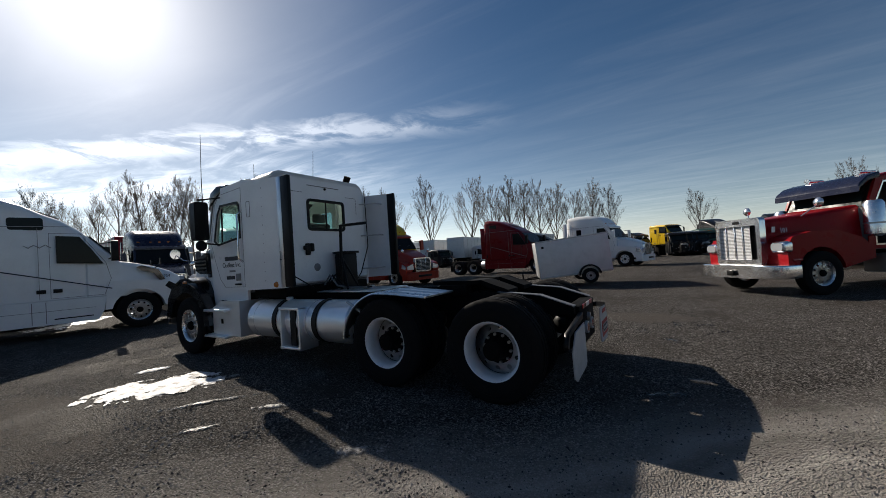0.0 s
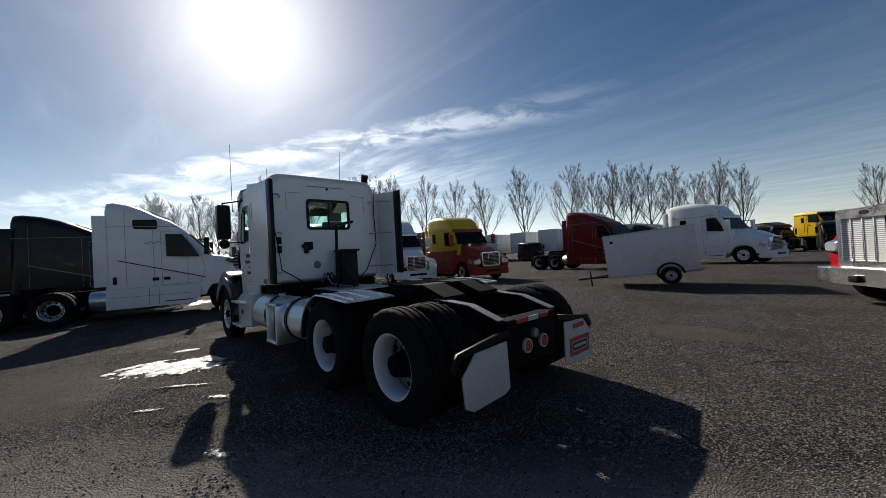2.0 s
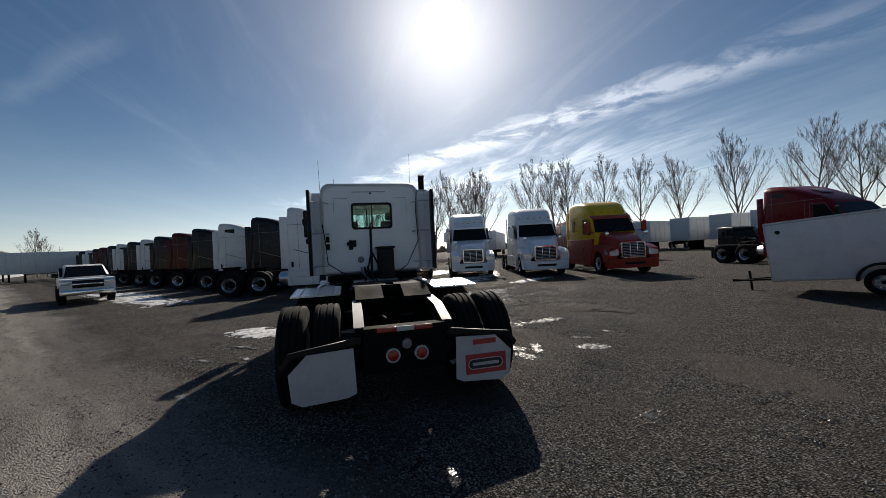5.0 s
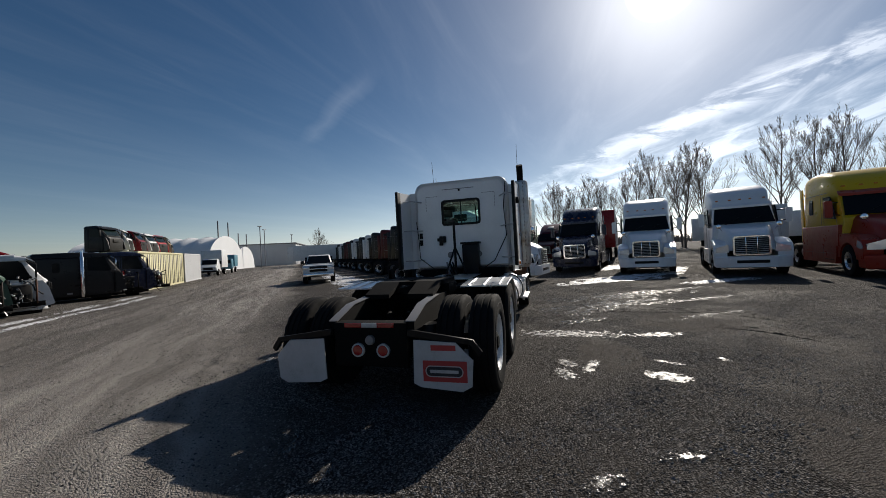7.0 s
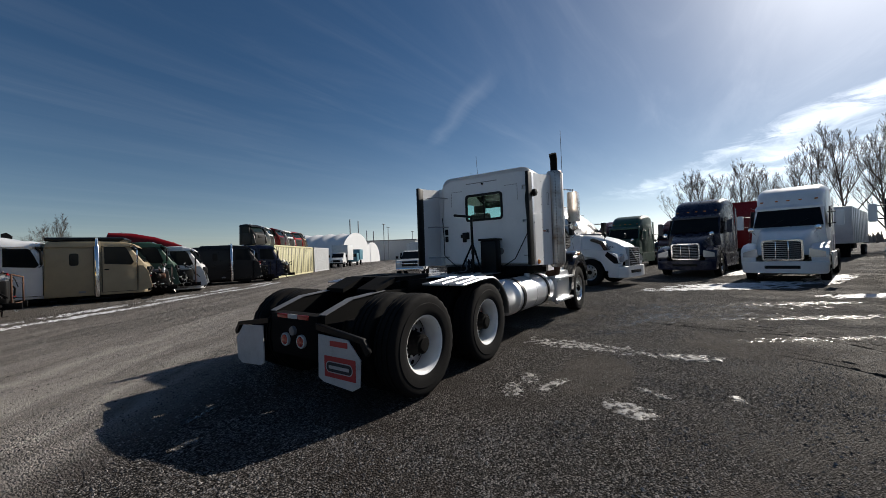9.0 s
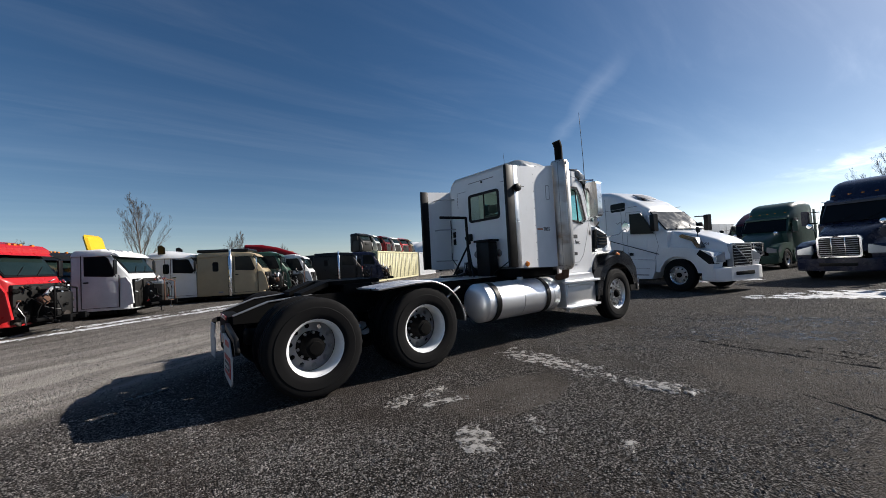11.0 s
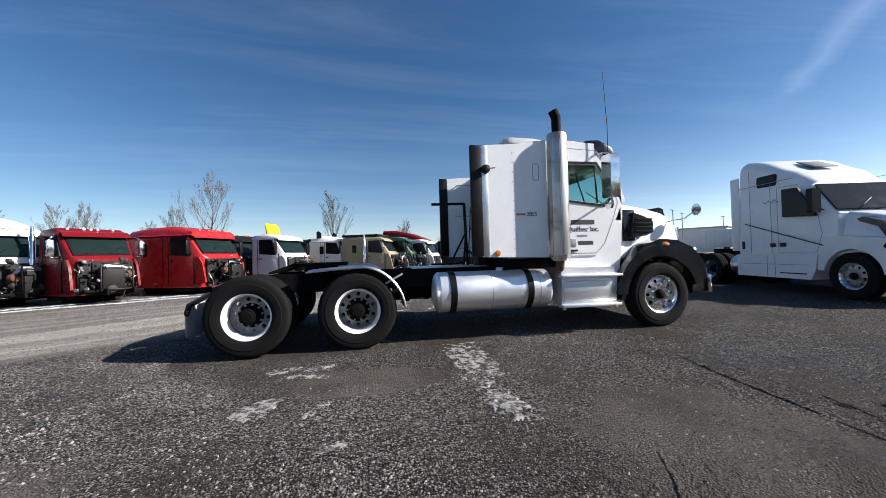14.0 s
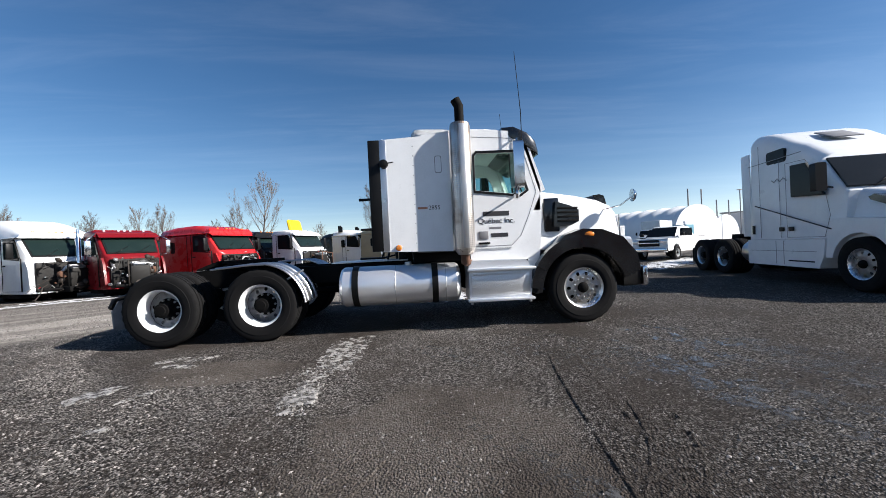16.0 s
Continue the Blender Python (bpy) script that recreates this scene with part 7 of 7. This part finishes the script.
    part("underside", box(-length + 0.1, f0 - 0.1, -w + 0.2, w - 0.2, z0 - 0.12, z0 + 0.05, 0.02), CHASSIS, t)
    part("firewall", merge(box(f0 + 0.02, f0 + 0.14, -w + 0.24, w - 0.24, z0 + 0.05, zs - 0.16, 0.03), box(f0 + 0.12, f0 + 0.2, -0.4, 0.2, zs - 0.5, zs - 0.2, 0.04)), OILBLACK, t)
    if engine:
        engine_bits(t, f0 + 0.1, zs - 0.12, seed, w)
    if stack:
        for s in (-1, 1):
            part("exhaust_pipe", lathe([(0.06, z0 - 0.05), (0.085, z0 + 0.05), (0.085, zt - 0.05), (0.05, zt), (0.05, zt + 0.3)], "z", 18, (-length - 0.1 if length < 2 else -1.5, s * (w + 0.07), 0)), CHROME, t)
    return t


H = -22
scrap_cab(-11.9, 6.3, H - 6, WALLGREY, "stripped grey truck cab with a dirty windscreen", 2.4, 2.3, "flat", seed=3)
scrap_cab(-9.2, 7.6, H, WHITE, "white aerodynamic sleeper cab with its hood gone", 3.2, 2.95, "aero", seed=5)
scrap_cab(-6.9, 7.7, H - 12, DARKRED, "small dark red cab with chrome mirrors and exposed engine", 1.7, 2.1, "flat", seed=7, stack=True, small=True)
scrap_cab(-4.1, 9.7, H, RED, "bright red raised-roof sleeper cab with exposed engine", 3.3, 2.6, "round", seed=9)
scrap_cab(-4.0, 13.6, H, DARK, "black truck cab without its hood", 2.6, 2.5, "round", seed=11)
scrap_cab(-1.9, 12.9, H, WHITE_OLD, "white day cab with a crushed nose", 1.7, 2.3, "flat", seed=13)
scrap_cab(-2.9, 15.6, H, YELLOW, "yellow cab standing behind the white one", 2.2, 2.35, "flat", seed=15)
panel = thing("hood_panel", pose(-3.45, 15.0, 2.42, 0, -14, H), "yellow hood panel propped upright on a cab roof", "hood panel")
part("panel", loft([section(x, a, a, 0.0, z, 0.12, 0.03, 4) for x, a, z in ((-0.04, 0.5, 0.72), (0.02, 0.52, 0.75), (0.1, 0.46, 0.66))]), YELLOW, panel)
scrap_cab(0.6, 17.4, H, WHITE, "white rounded cab among the wrecks", 2.4, 2.6, "aero", seed=16)
tan = scrap_cab(3.1, 16.3, H, TAN, "tan square sleeper cab with a dark roof and chrome stacks", 3.0, 2.45, "flat", seed=17, stack=True)
part("roof_cover", box(-3.0, -0.7, -1.0, 1.0, 2.42, 2.56, 0.05), DARK, tan, "dark tarpaulin roof cover")
scrap_cab(4.5, 17.4, H, GREENP, "dark green cab with exposed engine", 1.8, 2.3, "flat", seed=19)
scrap_cab(6.00, 19.40, H, DARKRED, "dark red high-roof sleeper cab", 3.4, 3.0, "high", seed=21, engine=False)
scrap_cab(5.90, 17.80, H - 4, WHITE_OLD, "small white cab with a yellow door mark", 1.6, 2.0, "flat", seed=23, small=True, engine=False, z0=0.12)
scrap_cab(10.30, 20.70, H, DARK, "black square sleeper cab with a chrome stack", 3.2, 2.5, "flat", seed=25, stack=True)
scrap_cab(12.00, 20.90, H, NAVY, "dark blue truck cab", 2.4, 2.5, "flat", seed=27)
scrap_cab(9.60, 24.60, H, DARK, "black truck cab next to the container", 2.2, 2.4, "flat", seed=28)
# cabs stacked on the containers' roofs
for i, (mat, word) in enumerate(((DARK, "black"), (WHITE_OLD, "white"), (DARKRED, "red"), (WHITE_OLD, "white"), (RED, "red"), (TAN, "tan"))):
    d = 0.9 + i * 2.3
    u, v = math.cos(radians(LANE)), math.sin(radians(LANE))
    c = scrap_cab(12.8 + d * u - 1.4 * v, 22.7 + d * v + 1.4 * u, LANE - 90 + (i * 23 % 30 - 15), mat, word + " scrapped cab stacked on a container roof", 1.7, 1.9, "flat", z0=0.1, engine=False, seed=40 + i, group="cabs stacked on the containers", small=True)
    c.location.z = 2.55
    c.scale = (0.74, 0.74, 0.74)

# ---- far buildings and vehicles ----
def hall(x, y, heading, length, span, height, n):
    """A fabric hall: arched ribs with the cover sagging a little between them."""
    t = thing("fabric_hall", pose(x, y, 0, 0, 0, heading), "large white fabric storage hall with an arched ribbed roof", "storage hall")
    rows = []
    for i in range(n * 4 + 1):
        k = (i % 4) / 4
        sag = 0.35 * math.sin(math.pi * k)
        rows.append([Vector((i * length / (n * 4), (span / 2 - sag) * math.cos(a), (height - sag) * max(0.0, math.sin(a)) ** 0.8)) for a in (math.pi * j / 20 for j in range(21))])
    bm = bmesh.new()
    vs = [[bm.verts.new(p) for p in r] for r in rows]
    for a, b in zip(vs, vs[1:]):
        for j in range(20):
            bm.faces.new((a[j], a[j + 1], b[j + 1], b[j]))
    bm.faces.new(vs[0])
    bm.faces.new(vs[-1])
    part("cover", bm, FABRIC, t)
    for s in (-1, 1):
        part("vent_pipe", rod((0.5, s * 2, height - 0.5), (0.5, s * 2, height + 3), 0.12), GREY, t)
    return t


hall(57, 62, 110, 26, 14, 7.0, 8)
hall(66, 66, 110, 20, 9, 5.0, 6)
wh = thing("warehouse", pose(112, 92, 0, 0, 0, 30), "long low grey warehouse at the far end of the lane", "warehouse")
part("wall", box(-34, 34, -8, 8, 0, 6.0, 0.05), WALLGREY, wh)
part("roof", box(-34.3, 34.3, -8.3, 8.3, 6.0, 6.3, 0.03), GREY, wh)
for i in range(9):
    part("loading_door", box(-30 + i * 7, -27 + i * 7, -8.06, -7.98, 0.8, 4.2, 0.02), WHITE_OLD, wh)
for i, (x, y) in enumerate(((62, 58), (70, 64), (90, 72))):
    lp = thing("light_pole", pose(x, y, 0), "tall thin galvanised yard light pole", "light pole", "yard light poles")
    part("pole", rod((0, 0, 0), (0, 0, 9), 0.09), GREY, lp)
    part("lamp_head", box(-0.5, 0.5, -0.15, 0.15, 8.9, 9.05, 0.03), GREY, lp)


def semi_trailer(x, y, heading, mat, label):
    t = thing("semi_trailer", pose(x, y, 0, 0, 0, heading), label, "trailer", "far parked trailers")
    b = part("box_body", box(-6.5, 6.5, -1.27, 1.27, 1.15, 4.0, 0.03), mat, t)
    part("ribbed_cladding", merge(*[box(-6.4 + i * 1.28, -6.36 + i * 1.28, -1.29, 1.29, 1.2, 3.95, 0) for i in range(11)]), ALU_DULL, b)
    part("landing_gear", box(3.4, 3.6, -0.9, 0.9, 0.0, 1.15, 0.02), CHASSIS, t)
    for s in (-1, 1):
        for xx in (-4.2, -5.5):
            add_wheel(t, xx, s * 1.05, "white", True, 0.5)
    part("underframe", box(-6.3, -3.5, -0.5, 0.5, 0.6, 1.15, 0.02), CHASSIS, t)
    return t


tr_w = semi_trailer(24, -46, 95, WHITE_OLD, "dusty white semi-trailer parked far off")
for i, (x, y, h) in enumerate(((29, -47, 92), (34, -46, 97), (40, -44, 110), (46, -42, 110), (16, -52, 92), (52, -32, 140), (56, -24, 150), (40, -22, 160), (44, -14, 162), (60, 40, 126), (66, 46, 126), (72, 51, 126), (46, 12, 165), (50, 20, 165))):
    copy_thing(tr_w, at(x, y, h))
red_tr = semi_trailer(30, -24, 165, DARKRED, "red semi-trailer parked behind the tractors")
copy_thing(red_tr, at(33, -6.5, 170))
# a loose jumble of old trucks beyond the trailer
for i, (x, y, h, mat) in enumerate(((-2.3, -42.5, 140, YELLOW), (0.6, -41.0, 150, DARK), (-4.2, -40.0, 130, DARK), (-5.6, -45.0, 120, GREENP), (-2.6, -39.2, 100, DARK), (3, -44, 170, WHITE_OLD), (8, -42, 150, GREENP), (13, -43, 160, NAVY), (-17, -41, 130, DARK), (19, -41, 155, WHITE_OLD), (24, -38, 165, DARK))):
    scrap_cab(x, y, h, mat, "far old truck cab in the back lot", 2.6, 3.4 if mat is YELLOW else 2.7, "flat" if i % 2 == 0 else "round", 1.25 if mat is YELLOW else 0.28, seed=60 + i, group="far old cabs")
for i, (x, y, h) in enumerate(((-7.5, -46, 120), (-12, -45, 100), (11, -46, 175))):
    copy_thing(made[DARK], at(x, y, h))
for i, (x, y, h) in enumerate(((-14.9, 7.0, -30), (-18.2, 6.4, -24), (-13.8, 10.5, -34), (-9.2, 12.0, -40), (2.6, 22.5, -36), (-0.9, 20.0, -36), (6.5, 26.0, -36), (10.0, 29.0, -36))):
    scrap_cab(x, y, h, (WHITE_OLD, DARK, GREY, MAROON, WHITE_OLD, DARK, WHITE_OLD, GREENP)[i], "old truck cab in the second row of wrecks", 2.6, 2.55, ("high", "flat", "round")[i % 3], seed=80 + i, group="second row of wrecks")


# ---- bare winter trees ----
def bare_tree(seed, height, spread):
    """A leafless tree: short trunk, steep leaders, and fine twigs in further orders. Returns the wood and the twig meshes."""
    rng = random.Random(seed)
    store = [([], []), ([], [])]

    def limb(p, d, length, r, order):
        verts, faces = store[0 if order < 2 else 1]
        n, k = ((8, 6), (5, 4), (3, 3), (2, 3), (1, 3))[order]
        base = len(verts)
        pts, rad, dirs = [p], [r], [d]
        for i in range(n):
            wob = (0.07, 0.1, 0.14, 0.18, 0.2)[order]
            d = (d + Vector((rng.uniform(-wob, wob), rng.uniform(-wob, wob), rng.uniform(0.0, 0.14)))).normalized()
            p = p + d * (length / n)
            pts.append(p)
            dirs.append(d)
            rad.append(max(r * (1 - 0.92 * (i + 1) / n), 0.0035))
        u = d.orthogonal().normalized()
        w = d.cross(u)
        for q, rr in zip(pts, rad):
            for j in range(k):
                a = 2 * math.pi * j / k
                verts.append(q + rr * (math.cos(a) * u + math.sin(a) * w))
        for i in range(n):
            for j in range(k):
                a, b = base + i * k + j, base + i * k + (j + 1) % k
                faces.append((a, b, b + k, a + k))
        if order == 4:
            return
        count = (rng.randint(16, 19), 10, 5, 3)[order]
        turn = rng.uniform(0, 6.28)
        for c in range(count):
            f = 0.2 + 0.78 * (c + rng.random()) / count if order == 0 else rng.uniform(0.2, 1.0)
            i = min(int(f * n), n - 1)
            q = pts[i].lerp(pts[i + 1], f * n - i)
            az = turn + 2.4 * c + rng.uniform(-0.4, 0.4)
            side = Vector((math.cos(az), math.sin(az), 0))
            if order == 0:
                dd = (Vector((0, 0, 1)) + side * rng.uniform(0.4, 0.75) * spread * (1.15 - 0.5 * f)).normalized()
                ll = height * (0.56 - 0.42 * f) * rng.uniform(0.8, 1.15)
            else:
                dd = (dirs[i] * 0.9 + side * rng.uniform(0.22, 0.5) + Vector((0, 0, 0.3))).normalized()
                ll = length * (0.4, 0.5, 0.55, 0.5)[order] * (1.25 - 0.7 * f) * rng.uniform(0.7, 1.15)
            limb(q, dd, ll, max(rad[i] * (0.55, 0.5, 0.55, 0.6)[order], 0.006), order + 1)

    limb(Vector((0, 0, -0.1)), Vector((0, 0, 1)), height * 0.9, height * 0.0125, 0)
    out = []
    for name, (verts, faces) in zip(("trunk", "crown"), store):
        me = bpy.data.meshes.new(name)
        me.from_pydata([tuple(v) for v in verts], [], faces)
        me.materials.append(BARK)
        me.shade_smooth()
        out.append(me)
    return out


TREES = [bare_tree(s, 10, sp) for s, sp in ((1, 1.35), (2, 1.1), (3, 1.5), (4, 0.95), (5, 1.25))]


def tree(x, y, height, k, turn):
    t = thing("tree", pose(x, y, 0, 0, 0, turn) @ Matrix.Diagonal((height / 10, height / 10, height / 10, 1)), "tall leafless winter tree with fine grey twigs", "tree", "bare trees round the yard")
    for name, me in zip(("trunk", "crown"), TREES[k % len(TREES)]):
        o = new(name, me)
        o.parent = t
    return t


rt = random.Random(8)
spots = [(71, -2.4, 12.8), (65.5, -26.6, 16), (61.8, -34.5, 16.8), (59.6, -38.2, 16), (58, -40.6, 16.4), (55, -44.8, 16.6), (37.2, -55, 15.5), (31, -59, 15.4), (24.1, -62.4, 14.5), (22, -63.4, 13.8), (19, -64.6, 14), (16.5, -65.5, 13), (13.8, -66.5, 11.5), (10.3, -64.6, 12.3), (7, -65, 11), (65.3, -15.7, 14.2), (64, -19.4, 15.2), (62.8, -22.5, 15.3), (75.8, -4.4, 13.4), (75.4, -10.2, 14.2), (74.6, -16, 13.8), (-50.3, 56.7, 9), (-44.3, 60.4, 10), (-41.5, 61.9, 10.2), (-32.1, 66.5, 10.2), (-20.8, 51.5, 13), (-3.4, 53.4, 10.6), (8.9, 83.4, 7.6), (8, 64, 7.6), (-57.2, 51.1, 9.5), (-36.6, 67.9, 8), (-58, 50, 10), (78, -8, 13), (72, -12.5, 12.5), (69, -24, 14.5), (50, -49, 15), (44, -52, 14), (27, -61, 14), (-54.1, 61.4, 8), (-19.4, 78.5, 7.5), (20.1, 85.9, 7), (-6, -66, 9), (-22, -64, 10), (-30, -60, 9), (86, 60, 9), (98, 66, 8)]
for i, (x, y, h) in enumerate(spots):
    tree(x, y, h * 1.05, i, rt.uniform(0, 360))


def far_woods():
    """A low, uneven line of brush and far trees all round the horizon."""
    rng = random.Random(5)
    verts, faces = [], []
    for i in range(5200):
        a = rng.uniform(0, 2 * math.pi)
        d = rng.uniform(190, 330)
        x, y = d * math.cos(a), d * math.sin(a)
        h = (2.2 + 4.5 * abs(noise.noise(Vector((math.cos(a) * 6, math.sin(a) * 6, 1)))) + rng.uniform(0, 2.2)) * (d / 250)
        w = rng.uniform(0.4, 2.2)
        k = len(verts)
        for j in range(3):
            b = rng.uniform(0, 6.28)
            verts.append((x + w * math.cos(b), y + w * math.sin(b), -0.2))
        verts.append((x + rng.uniform(-1, 1), y + rng.uniform(-1, 1), h))
        faces += [(k, k + 1, k + 3), (k + 1, k + 2, k + 3), (k + 2, k, k + 3)]
    me = bpy.data.meshes.new("far_woods")
    me.from_pydata(verts, [], faces)
    me.materials.append(TWIG)
    return new("far_woods", me)


tagged(far_woods(), "grey-brown leafless brush and woods along the horizon", "woods", kind="stuff")
